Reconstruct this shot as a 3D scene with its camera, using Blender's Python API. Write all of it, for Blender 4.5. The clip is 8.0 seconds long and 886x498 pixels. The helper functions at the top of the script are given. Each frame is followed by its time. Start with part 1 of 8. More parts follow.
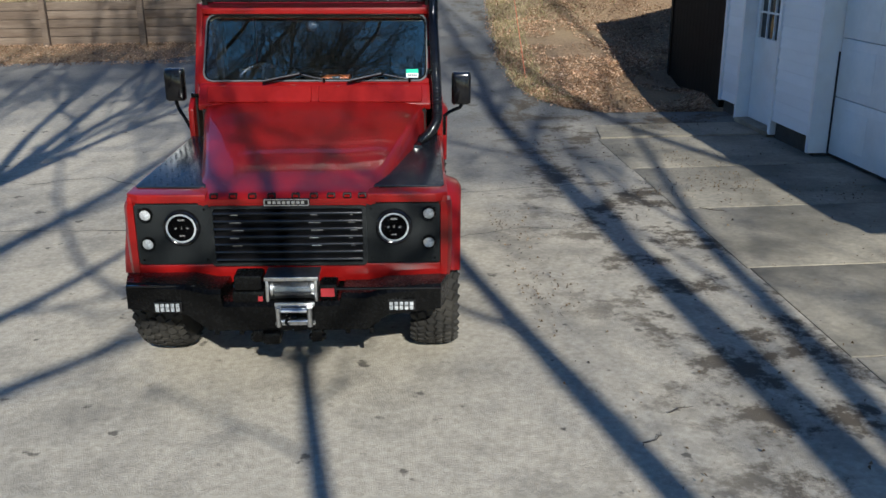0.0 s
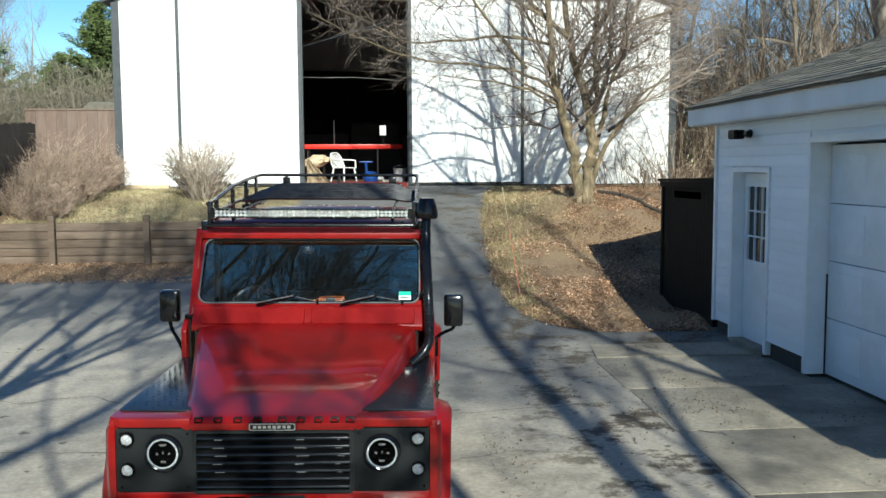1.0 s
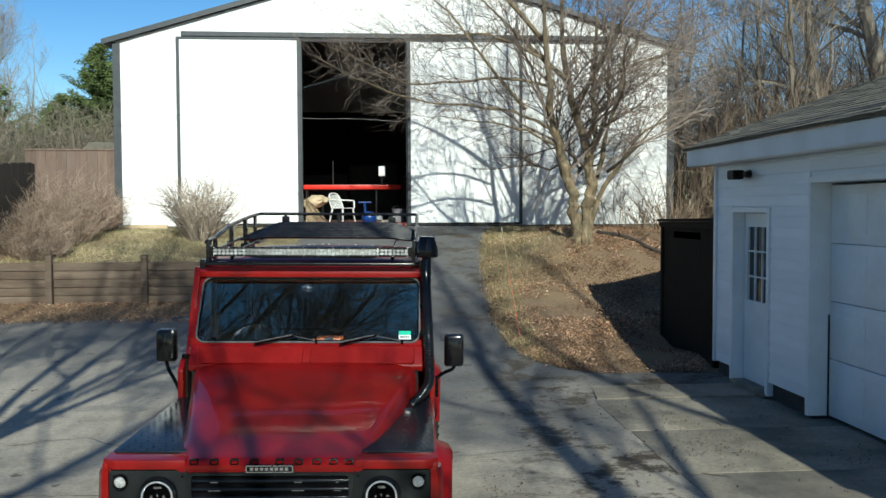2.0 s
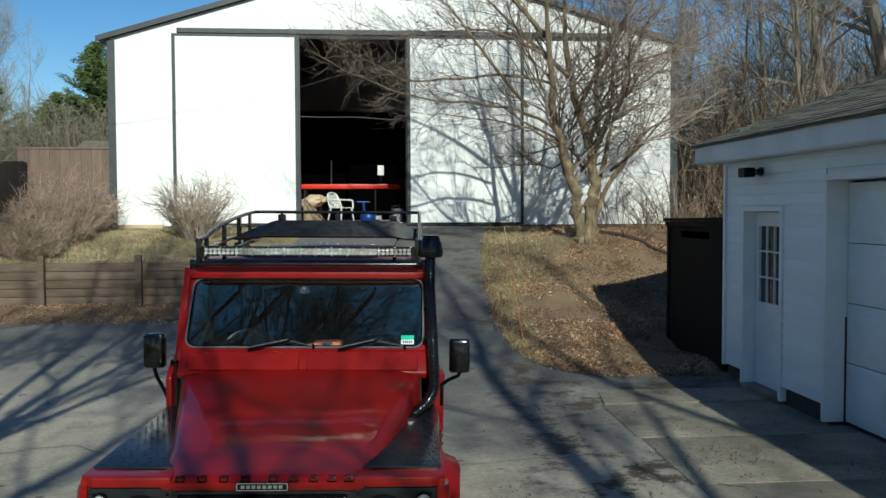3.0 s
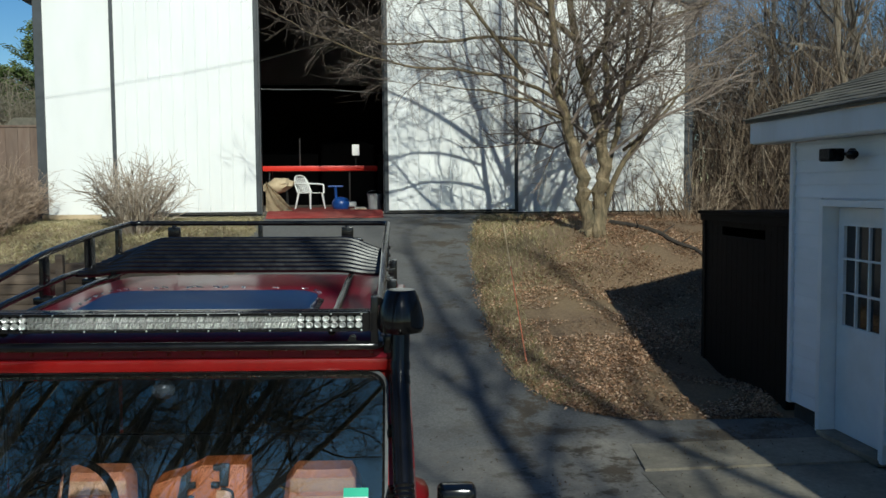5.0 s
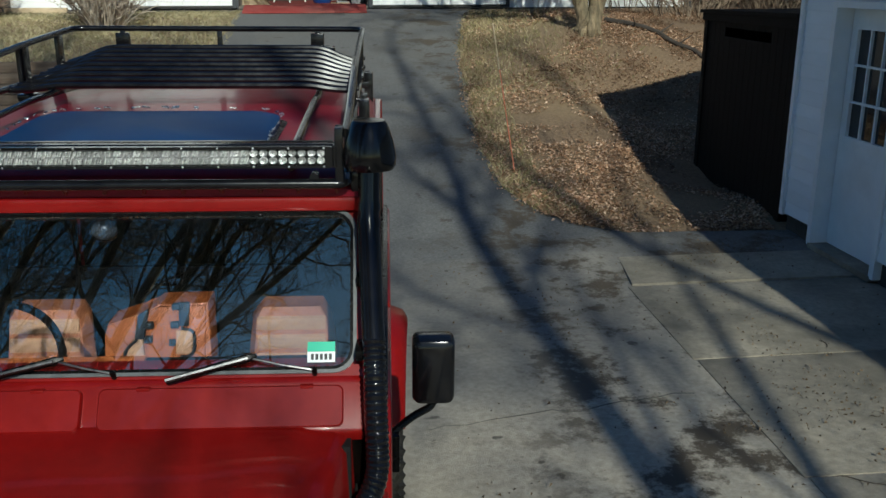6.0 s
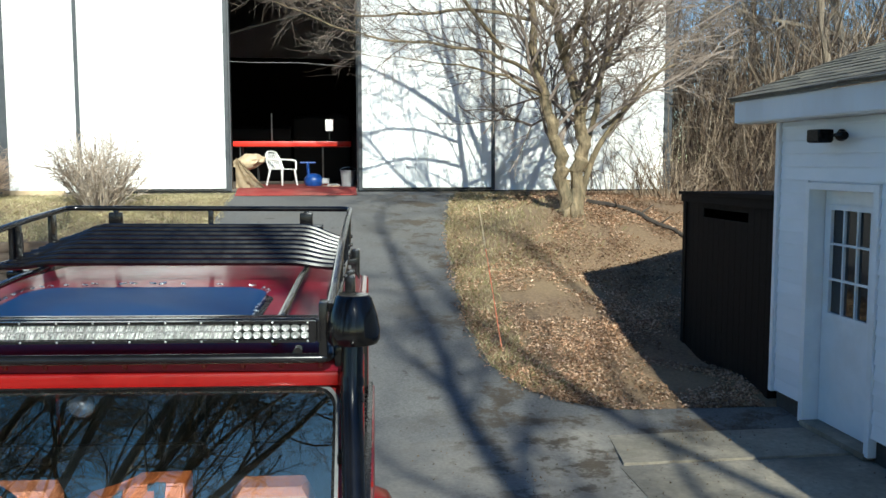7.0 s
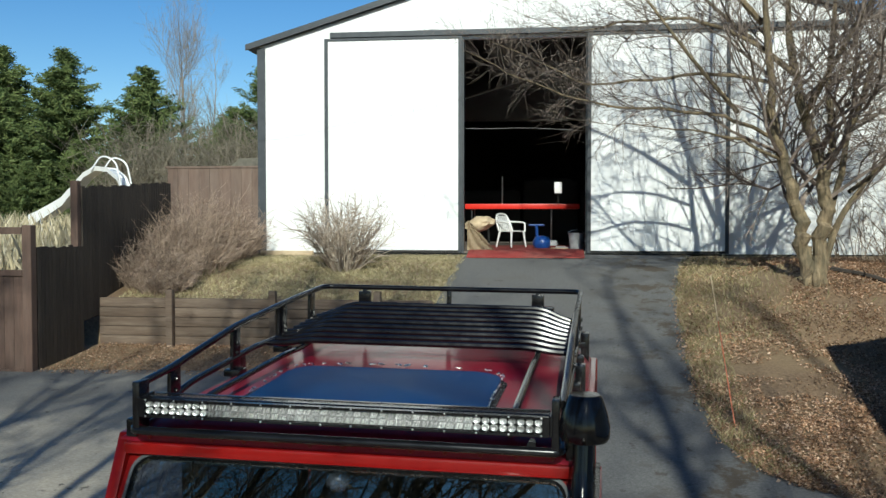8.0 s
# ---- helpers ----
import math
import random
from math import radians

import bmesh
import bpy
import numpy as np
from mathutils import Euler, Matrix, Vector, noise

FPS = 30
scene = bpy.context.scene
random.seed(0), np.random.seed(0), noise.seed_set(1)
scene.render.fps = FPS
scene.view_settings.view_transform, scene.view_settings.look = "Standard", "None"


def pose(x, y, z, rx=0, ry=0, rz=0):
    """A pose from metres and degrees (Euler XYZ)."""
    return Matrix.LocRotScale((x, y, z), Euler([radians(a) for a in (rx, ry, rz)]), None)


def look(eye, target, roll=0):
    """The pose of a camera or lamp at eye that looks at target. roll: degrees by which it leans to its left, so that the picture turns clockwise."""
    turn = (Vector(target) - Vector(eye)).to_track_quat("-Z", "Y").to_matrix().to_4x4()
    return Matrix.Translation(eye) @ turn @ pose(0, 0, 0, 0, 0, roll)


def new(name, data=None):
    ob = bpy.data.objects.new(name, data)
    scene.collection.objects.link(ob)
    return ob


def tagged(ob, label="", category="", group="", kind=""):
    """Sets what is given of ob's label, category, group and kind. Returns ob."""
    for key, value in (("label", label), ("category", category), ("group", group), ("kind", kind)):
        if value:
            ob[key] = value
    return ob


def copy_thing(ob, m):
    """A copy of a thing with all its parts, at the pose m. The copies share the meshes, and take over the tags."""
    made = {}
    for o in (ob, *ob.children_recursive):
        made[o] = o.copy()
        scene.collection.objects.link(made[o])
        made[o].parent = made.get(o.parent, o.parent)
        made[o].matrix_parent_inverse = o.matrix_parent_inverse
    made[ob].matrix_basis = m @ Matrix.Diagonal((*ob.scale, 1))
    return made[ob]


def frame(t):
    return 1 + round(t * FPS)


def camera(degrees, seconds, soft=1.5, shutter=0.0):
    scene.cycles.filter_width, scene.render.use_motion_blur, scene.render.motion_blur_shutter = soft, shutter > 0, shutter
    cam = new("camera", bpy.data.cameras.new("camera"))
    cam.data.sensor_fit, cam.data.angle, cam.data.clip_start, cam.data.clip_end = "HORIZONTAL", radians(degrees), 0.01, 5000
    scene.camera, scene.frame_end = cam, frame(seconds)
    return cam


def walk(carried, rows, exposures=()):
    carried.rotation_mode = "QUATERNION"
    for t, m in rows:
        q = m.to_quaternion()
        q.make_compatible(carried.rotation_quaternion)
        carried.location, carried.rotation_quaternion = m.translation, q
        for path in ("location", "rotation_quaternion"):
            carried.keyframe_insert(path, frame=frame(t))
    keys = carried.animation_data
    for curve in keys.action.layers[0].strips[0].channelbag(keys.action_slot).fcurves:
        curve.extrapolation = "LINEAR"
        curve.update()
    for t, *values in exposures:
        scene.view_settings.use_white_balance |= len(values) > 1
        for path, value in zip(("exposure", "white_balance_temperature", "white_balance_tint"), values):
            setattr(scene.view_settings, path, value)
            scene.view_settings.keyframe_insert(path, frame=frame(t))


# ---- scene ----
cam = camera(52.3, 8.0, soft=1.5)
PATH = [
    (0, (-0.322, 0.003, 2.177), (-0.176, 1.891, 1.534), -0.50),
    (0.5, (-0.279, 0.008, 2.205), (-0.127, 1.977, 1.890), -0.30),
    (1, (-0.274, 0.031, 2.207), (-0.115, 2.017, 2.029), -0.30),
    (1.5, (-0.278, 0.061, 2.205), (-0.114, 2.051, 2.090), -0.20),
    (2.8, (-0.298, 0.262, 2.165), (-0.133, 2.254, 2.086), -0.20),
    (3, (-0.299, 0.422, 2.167), (-0.131, 2.413, 2.081), -0.20),
    (3.5, (-0.294, 1.010, 2.181), (-0.113, 2.999, 2.086), -0.10),
    (4, (-0.251, 1.765, 2.239), (-0.062, 3.755, 2.164), -0.10),
    (4.2, (-0.212, 2.098, 2.265), (-0.021, 4.088, 2.198), -0.20),
    (5.3, (-0.024, 3.300, 2.359), (0.183, 5.274, 2.113), -0.40),
    (5.5, (-0.006, 3.375, 2.372), (0.205, 5.330, 2.006), -0.20),
    (6, (0.015, 3.487, 2.389), (0.233, 5.390, 1.812), -0.10),
    (6.2, (0.017, 3.511, 2.376), (0.239, 5.422, 1.833), -0.08),
    (6.5, (0.018, 3.505, 2.382), (0.254, 5.454, 2.002), -0.20),
    (7, (0.027, 3.479, 2.378), (0.280, 5.454, 2.187), -0.10),
    (7.5, (0.016, 3.443, 2.401), (0.143, 5.436, 2.295), -0.10),
    (8, (0.003, 3.322, 2.527), (-0.241, 5.306, 2.459), -0.00),
]
walk(cam, [(t, look(eye, target, roll)) for t, eye, target, roll in PATH], exposures=[(0.0, 0.50, 6280, 5), (0.5, 0.66, 6280, 3), (1.0, 0.64, 6280, -2), (1.5, 0.44, 6280, -3), (3.0, -0.12, 6280, -4), (3.5, -0.17, 6280, -4), (4.0, -0.22, 6280, -4), (5.5, -0.40, 6280, -3), (6.0, -0.25, 6280, -3), (6.5, 0.44, 6280, -3), (7.0, 0.66, 6280, -2), (7.5, 0.23, 6280, -2), (8.0, 0.00, 6280, -2)])

# ---- world and sun ----
SUN = Vector((0.115, -1.0, 0.60)).normalized()   # towards the sun
world = bpy.data.worlds.new("sky")
scene.world = world
world.use_nodes = True
wn = world.node_tree
sky = wn.nodes.new("ShaderNodeTexSky")
sky.sky_type = 'NISHITA'
sky.sun_disc = False
sky.sun_elevation = math.asin(SUN.z)
sky.sun_rotation = math.atan2(SUN.x, SUN.y)
sky.air_density, sky.dust_density, sky.ozone_density = 1.0, 0.35, 2.0
sky.altitude = 700.0
rich = wn.nodes.new("ShaderNodeHueSaturation")
rich.inputs["Saturation"].default_value = 1.34
rich.inputs["Hue"].default_value = 0.508
wn.links.new(sky.outputs[0], rich.inputs["Color"])
wn.links.new(rich.outputs[0], wn.nodes["Background"].inputs[0])
wn.nodes["Background"].inputs[1].default_value = 0.112
lamp = bpy.data.lights.new("sun", 'SUN')
lamp.energy, lamp.angle, lamp.color = 5.0, radians(0.53), (1.0, 0.962, 0.898)
sun = new("sun", lamp)
sun.matrix_world = look((0, 0, 30), Vector((0, 0, 30)) - SUN)

# ---- materials ----
def col(c):
    return (c[0], c[1], c[2], 1.0)


def material(name, a, b=None, rough=0.6, scale=8.0, detail=6.0, bump=0.0, bump_scale=60.0, metal=0.0, big=None, big_scale=0.8,
             big_amount=0.5, coat=0.0, piece=0.0, stretch=(1, 1, 1), spec=0.5, rough_var=0.1):
    """Two-scale noise colour between a and b, with patches of big, fine bump and a difference from piece to piece."""
    m = bpy.data.materials.new(name)
    m.use_nodes = True
    t = m.node_tree
    n, l = t.nodes, t.links
    bs = n["Principled BSDF"]
    bs.inputs["Metallic"].default_value = metal
    bs.inputs["Coat Weight"].default_value = coat
    bs.inputs["Coat Roughness"].default_value = 0.03
    bs.inputs["Specular IOR Level"].default_value = spec
    tc = n.new("ShaderNodeTexCoord")
    mp = n.new("ShaderNodeMapping")
    mp.inputs["Scale"].default_value = stretch
    l.new(tc.outputs["Object"], mp.inputs["Vector"])
    if piece > 0:
        oi = n.new("ShaderNodeObjectInfo")
        mul = n.new("ShaderNodeVectorMath")
        mul.operation = 'MULTIPLY_ADD'
        mul.inputs[1].default_value = (37.0, 53.0, 71.0)
        l.new(oi.outputs["Random"], mul.inputs[0])
        l.new(tc.outputs["Object"], mul.inputs[2])
        l.new(mul.outputs[0], mp.inputs["Vector"])
    no = n.new("ShaderNodeTexNoise")
    no.inputs["Scale"].default_value, no.inputs["Detail"].default_value, no.inputs["Roughness"].default_value = scale, detail, 0.62
    l.new(mp.outputs[0], no.inputs["Vector"])
    ramp = n.new("ShaderNodeMapRange")
    ramp.inputs[1].default_value, ramp.inputs[2].default_value = 0.32, 0.68
    l.new(no.outputs["Fac"], ramp.inputs[0])
    mix = n.new("ShaderNodeMix")
    mix.data_type = 'RGBA'
    mix.inputs[6].default_value, mix.inputs[7].default_value = col(a), col(b or a)
    l.new(ramp.outputs[0], mix.inputs[0])
    out = mix.outputs[2]
    if big:
        nb = n.new("ShaderNodeTexNoise")
        nb.inputs["Scale"].default_value, nb.inputs["Detail"].default_value, nb.inputs["Roughness"].default_value = big_scale, 5.0, 0.6
        l.new(mp.outputs[0], nb.inputs["Vector"])
        rb = n.new("ShaderNodeMapRange")
        rb.inputs[1].default_value, rb.inputs[2].default_value, rb.inputs[4].default_value = 0.42, 0.66, big_amount
        l.new(nb.outputs["Fac"], rb.inputs[0])
        m2 = n.new("ShaderNodeMix")
        m2.data_type = 'RGBA'
        m2.inputs[7].default_value = col(big)
        l.new(rb.outputs[0], m2.inputs[0])
        l.new(out, m2.inputs[6])
        out = m2.outputs[2]
    if piece > 0:
        pm = n.new("ShaderNodeMapRange")
        pm.inputs[3].default_value, pm.inputs[4].default_value = 1 - piece, 1 + piece
        l.new(oi.outputs["Random"], pm.inputs[0])
        hv = n.new("ShaderNodeHueSaturation")
        l.new(pm.outputs[0], hv.inputs["Value"])
        l.new(out, hv.inputs["Color"])
        out = hv.outputs[0]
    l.new(out, bs.inputs["Base Color"])
    rr = n.new("ShaderNodeMapRange")
    rr.inputs[3].default_value, rr.inputs[4].default_value = max(0.02, rough - rough_var), min(1, rough + rough_var)
    l.new(no.outputs["Fac"], rr.inputs[0])
    l.new(rr.outputs[0], bs.inputs["Roughness"])
    if bump > 0:
        nf = n.new("ShaderNodeTexNoise")
        nf.inputs["Scale"].default_value, nf.inputs["Detail"].default_value = bump_scale, 4.0
        l.new(mp.outputs[0], nf.inputs["Vector"])
        bp = n.new("ShaderNodeBump")
        bp.inputs["Strength"].default_value, bp.inputs["Distance"].default_value = bump, 0.02
        l.new(nf.outputs["Fac"], bp.inputs["Height"])
        l.new(bp.outputs[0], bs.inputs["Normal"])
    return m


def island_material(name, colours, rough=0.8, patch=0.0):
    """Each loose piece of the mesh takes its own colour."""
    m = bpy.data.materials.new(name)
    m.use_nodes = True
    t = m.node_tree
    n, l = t.nodes, t.links
    bs = n["Principled BSDF"]
    ge = n.new("ShaderNodeNewGeometry")
    cr = n.new("ShaderNodeValToRGB")
    cr.color_ramp.interpolation = 'LINEAR'
    while len(cr.color_ramp.elements) < len(colours):
        cr.color_ramp.elements.new(0.5)
    for i, c in enumerate(colours):
        cr.color_ramp.elements[i].position = i / (len(colours) - 1)
        cr.color_ramp.elements[i].color = col(c)
    l.new(ge.outputs["Random Per Island"], cr.inputs[0])
    out = cr.outputs[0]
    if patch:
        tc = n.new("ShaderNodeTexCoord")
        no = n.new("ShaderNodeTexNoise")
        no.inputs["Scale"].default_value, no.inputs["Detail"].default_value, no.inputs["Roughness"].default_value = 0.9, 6.0, 0.65
        l.new(tc.outputs["Object"], no.inputs["Vector"])
        mr = n.new("ShaderNodeMapRange")
        mr.inputs[1].default_value, mr.inputs[2].default_value, mr.inputs[3].default_value, mr.inputs[4].default_value = 0.36, 0.64, 1 - patch, 1 + patch * 0.6
        l.new(no.outputs["Fac"], mr.inputs[0])
        hv = n.new("ShaderNodeHueSaturation")
        l.new(mr.outputs[0], hv.inputs["Value"])
        l.new(out, hv.inputs["Color"])
        out = hv.outputs[0]
    l.new(out, bs.inputs["Base Color"])
    bs.inputs["Roughness"].default_value = rough
    bs.inputs["Specular IOR Level"].default_value = 0.25
    return m


def glass_material(name, tint, rough=0.0, ior=1.45, sheen=(1.0, 1.0, 1.0)):
    m = bpy.data.materials.new(name)
    m.use_nodes = True
    bs = m.node_tree.nodes["Principled BSDF"]
    bs.inputs["Base Color"].default_value = col(tint)
    bs.inputs["Roughness"].default_value = rough
    bs.inputs["Transmission Weight"].default_value = 1.0
    bs.inputs["IOR"].default_value = ior
    bs.inputs["Specular Tint"].default_value = col(sheen)
    return m


M = {}
M["paint"] = material("red_paint", (0.18, 0.0036, 0.0034), (0.21, 0.0050, 0.0044), rough=0.36, scale=30, coat=0.45, rough_var=0.05, big=(0.14, 0.005, 0.005), big_scale=3, big_amount=0.35, spec=0.16)
# purplish base: the sky's reflection is mixed into the roof's red
M["roof_paint"] = material("purple_red_roof_paint", (0.20, 0.008, 0.022), (0.25, 0.012, 0.03), rough=0.4, scale=20, coat=0.3, rough_var=0.08, big=(0.14, 0.008, 0.016), big_scale=3, big_amount=0.3, spec=0.1)
M["roof_paint"].node_tree.nodes["Principled BSDF"].inputs["Coat Roughness"].default_value = 0.14
M["black"] = material("black_powder_coat", (0.002, 0.002, 0.002), (0.005, 0.005, 0.005), rough=0.26, scale=60, spec=0.14)
M["rack"] = material("gloss_black_tube", (0.004, 0.004, 0.005), (0.007, 0.007, 0.008), rough=0.2, scale=20, spec=0.45)
M["black_gloss"] = material("black_gloss_plastic", (0.004, 0.004, 0.005), (0.008, 0.008, 0.009), rough=0.14, rough_var=0.04, scale=20, spec=0.42)
M["rubber"] = material("tyre_rubber", (0.014, 0.013, 0.012), (0.028, 0.026, 0.023), rough=0.85, scale=14, spec=0.25, big=(0.07, 0.062, 0.05), big_scale=5, big_amount=0.45, bump=0.3, bump_scale=90)
M["trim"] = material("textured_grey_plastic", (0.008, 0.0095, 0.010), (0.013, 0.0145, 0.015), spec=0.13, rough=0.42, scale=90, bump=0.35, bump_scale=400)
M["chequer"] = material("black_chequer_plate", (0.007, 0.009, 0.012), (0.014, 0.017, 0.021), rough=0.24, scale=20, spec=0.32)
M["steel"] = material("bare_steel", (0.42, 0.43, 0.44), (0.62, 0.62, 0.62), rough=0.32, scale=40, metal=1.0)
M["cable"] = material("steel_cable", (0.35, 0.36, 0.37), (0.6, 0.6, 0.6), rough=0.4, scale=120, metal=1.0)
M["chrome"] = material("polished_reflector", (0.75, 0.76, 0.78), (0.85, 0.85, 0.86), rough=0.1, scale=10, metal=1.0, rough_var=0.04)
M["lens"] = material("white_lamp_lens", (0.16, 0.17, 0.18), (0.5, 0.51, 0.51), rough=0.12, scale=60, bump=0.4, bump_scale=160)
# brightness differs from cell to cell to stand in for sparkle
M["led_cup"] = material("led_reflector_cup", (0.26, 0.27, 0.275), (0.52, 0.52, 0.52), rough=0.3, scale=160, metal=0.45, rough_var=0.2, piece=0.35)
M["lamp_clear"] = material("bright_faceted_lens", (0.34, 0.35, 0.36), (0.86, 0.87, 0.87), rough=0.15, scale=120, bump=0.6, bump_scale=150, metal=0.3)
M["led_back"] = material("dull_reflector", (0.13, 0.135, 0.14), (0.30, 0.30, 0.30), rough=0.35, scale=70, metal=0.4)
M["mirror_back"] = material("dull_grey_plastic", (0.022, 0.025, 0.027), (0.04, 0.043, 0.045), rough=0.22, scale=30)
M["foil"] = material("crinkled_foil_tape", (0.45, 0.46, 0.46), (0.72, 0.72, 0.71), rough=0.28, scale=90, metal=1.0, bump=1.0, bump_scale=70)
M["wiper_grey"] = material("gloss_black_wiper", (0.05, 0.05, 0.052), (0.11, 0.11, 0.115), rough=0.3, scale=40, metal=0.9)
M["red_lens"] = material("red_plastic", (0.30, 0.012, 0.016), (0.38, 0.03, 0.035), rough=0.35)
M["seal"] = material("grey_rubber_seal", (0.055, 0.06, 0.062), (0.10, 0.105, 0.11), rough=0.4, scale=40)
M["leather"] = material("tan_leather", (0.46, 0.115, 0.025), (0.56, 0.15, 0.035), rough=0.45, scale=18, bump=0.2, bump_scale=140, big=(0.42, 0.11, 0.03), big_scale=4)
M["seat_leather"] = material("tan_seat_leather", (0.46, 0.145, 0.055), (0.56, 0.20, 0.085), rough=0.45, scale=18, bump=0.15, bump_scale=140)
M["leather_pale"] = material("pale_leather_pleat", (0.60, 0.32, 0.17), (0.68, 0.38, 0.22), rough=0.45, scale=18, bump=0.2, bump_scale=140)
M["strap"] = material("dark_strap", (0.02, 0.03, 0.035), (0.03, 0.04, 0.05), rough=0.6)
M["interior"] = material("dark_cabin_trim", (0.009, 0.009, 0.009), (0.015, 0.015, 0.014), spec=0.2, rough=0.7)
M["sticker_green"] = material("green_sticker", (0.01, 0.42, 0.25), (0.015, 0.46, 0.28), rough=0.4)
M["sticker_white"] = material("white_sticker", (0.75, 0.78, 0.78), (0.8, 0.8, 0.8), rough=0.4)
M["ink"] = material("dark_print", (0.02, 0.02, 0.025), rough=0.5)
M["badge"] = material("silver_badge", (0.55, 0.56, 0.56), (0.6, 0.6, 0.6), rough=0.3, metal=1.0)
M["glass"] = glass_material("clear_glass", (0.70, 0.72, 0.70), ior=3.6, sheen=(1.0, 0.86, 0.54))
M["lens_glass"] = glass_material("lamp_glass", (0.97, 0.98, 0.98), ior=1.16)
M["lamp_cover"] = glass_material("headlamp_cover", (0.72, 0.73, 0.74), ior=1.06)
M["void"] = material("lamp_dark", (0.0015, 0.0015, 0.002), rough=0.8, spec=0.05)
M["crack"] = material("crack_dirt", (0.10, 0.09, 0.075), (0.16, 0.145, 0.12), rough=0.95)
M["slat"] = material("satin_black_slat", (0.015, 0.016, 0.017), (0.025, 0.026, 0.027), rough=0.28, scale=40)
M["glass_dark"] = material("tinted_glass", (0.004, 0.006, 0.009), (0.005, 0.007, 0.01), rough=0.03, rough_var=0.01, spec=0.7)
# dull pane: the blue of the reflected sky is put into its base colour
M["sunroof"] = material("sky_blue_sunroof", (0.005, 0.036, 0.115), (0.006, 0.042, 0.13), rough=0.5, rough_var=0.05, spec=0.12)

M["white_metal"] = material("white_barn_sheet", (0.83, 0.835, 0.82), (0.88, 0.88, 0.865), rough=0.45, scale=3, big=(0.78, 0.78, 0.75), big_scale=0.5, big_amount=0.5, stretch=(1, 1, 0.3))
M["grey_trim"] = material("dark_grey_barn_trim", (0.036, 0.042, 0.048), (0.056, 0.063, 0.07), rough=0.5, scale=6)
# inside of the barn: its gloom is put into this near-black colour
M["barn_dark"] = material("near_black_lining", (0.02, 0.016, 0.013), (0.035, 0.028, 0.022), rough=0.9, scale=5, stretch=(6, 6, 0.4))
M["barn_roof"] = material("grey_roof_sheet", (0.09, 0.095, 0.1), (0.13, 0.135, 0.14), rough=0.5, scale=4)
# the blue of skylight is mixed into the base of the white siding
M["siding"] = material("white_vinyl_siding", (0.68, 0.755, 0.83), (0.74, 0.80, 0.865), rough=0.5, scale=6, big=(0.60, 0.66, 0.71), big_scale=1.3, big_amount=0.5, piece=0.03, stretch=(1, 0.4, 1))
# white wood takes the same skylight blue into its base
M["white_paint"] = material("white_painted_wood", (0.68, 0.745, 0.80), (0.75, 0.80, 0.84), rough=0.45, scale=7, big=(0.60, 0.62, 0.62), big_scale=2.2, big_amount=0.45)
M["fascia"] = material("stained_white_fascia", (0.60, 0.67, 0.74), (0.68, 0.74, 0.79), rough=0.5, scale=5, big=(0.36, 0.39, 0.42), big_scale=2.5, big_amount=0.35, stretch=(1, 1, 0.35))
M["foundation"] = material("dark_block_foundation", (0.025, 0.024, 0.022), (0.05, 0.048, 0.045), rough=0.9, scale=10, bump=0.4)
M["shingle"] = material("weathered_asphalt_shingle", (0.092, 0.083, 0.066), (0.175, 0.158, 0.128), rough=0.9, scale=9, detail=8, big=(0.19, 0.18, 0.13), big_scale=1.2, big_amount=0.6, bump=0.5, bump_scale=120, piece=0.14, stretch=(1, 2.5, 1))
M["brown_paint"] = material("dark_brown_stained_boards", (0.007, 0.0055, 0.0045), (0.013, 0.009, 0.007), spec=0.15, rough=0.8, scale=7, stretch=(3, 3, 0.4), bump=0.2)
M["timber"] = material("weathered_landscape_timber", (0.115, 0.082, 0.06), (0.20, 0.15, 0.11), rough=0.85, scale=9, stretch=(0.4, 3, 5), big=(0.09, 0.055, 0.035), big_scale=2, big_amount=0.7, bump=0.4, bump_scale=50, piece=0.18)
# pickets kept near-black: the shade on their face is put into the colour
M["fence_dark"] = material("shade_dark_picket", (0.025, 0.019, 0.015), (0.055, 0.042, 0.032), rough=0.85, scale=8, stretch=(4, 4, 0.4), bump=0.3, piece=0.2)
M["fence_brown"] = material("brown_painted_fence", (0.125, 0.082, 0.062), (0.175, 0.118, 0.09), rough=0.8, scale=6, stretch=(3, 3, 0.5), big=(0.22, 0.165, 0.13), big_scale=2, big_amount=0.5, bump=0.25, piece=0.1)
M["bark"] = material("grey_brown_bark", (0.125, 0.098, 0.070), (0.37, 0.305, 0.23), rough=0.95, scale=7, stretch=(2, 2, 0.5), big=(0.14, 0.12, 0.085), big_scale=1.5, bump=0.6, bump_scale=30)
M["bark_yard"] = material("mossy_grey_brown_bark", (0.075, 0.054, 0.031), (0.33, 0.25, 0.15), rough=0.95, scale=9, detail=9, stretch=(1.6, 1.6, 0.6), big=(0.11, 0.092, 0.055), big_scale=5.0, big_amount=0.8, bump=0.6, bump_scale=38)
M["crown_twig"] = material("grey_pink_twigs", (0.13, 0.098, 0.078), (0.36, 0.29, 0.24), rough=0.9, scale=5, big=(0.12, 0.09, 0.07), big_scale=1.5, big_amount=0.4)
M["gate_brown"] = material("red_brown_gate_stain", (0.075, 0.045, 0.034), (0.12, 0.072, 0.053), rough=0.8, scale=6, stretch=(3, 3, 0.5), big=(0.16, 0.11, 0.085), big_scale=2, big_amount=0.4, bump=0.25, piece=0.12)
M["bark_pale"] = material("pale_bark", (0.24, 0.2, 0.155), (0.36, 0.31, 0.25), rough=0.95, scale=6, stretch=(2, 2, 0.5), bump=0.5, bump_scale=25)
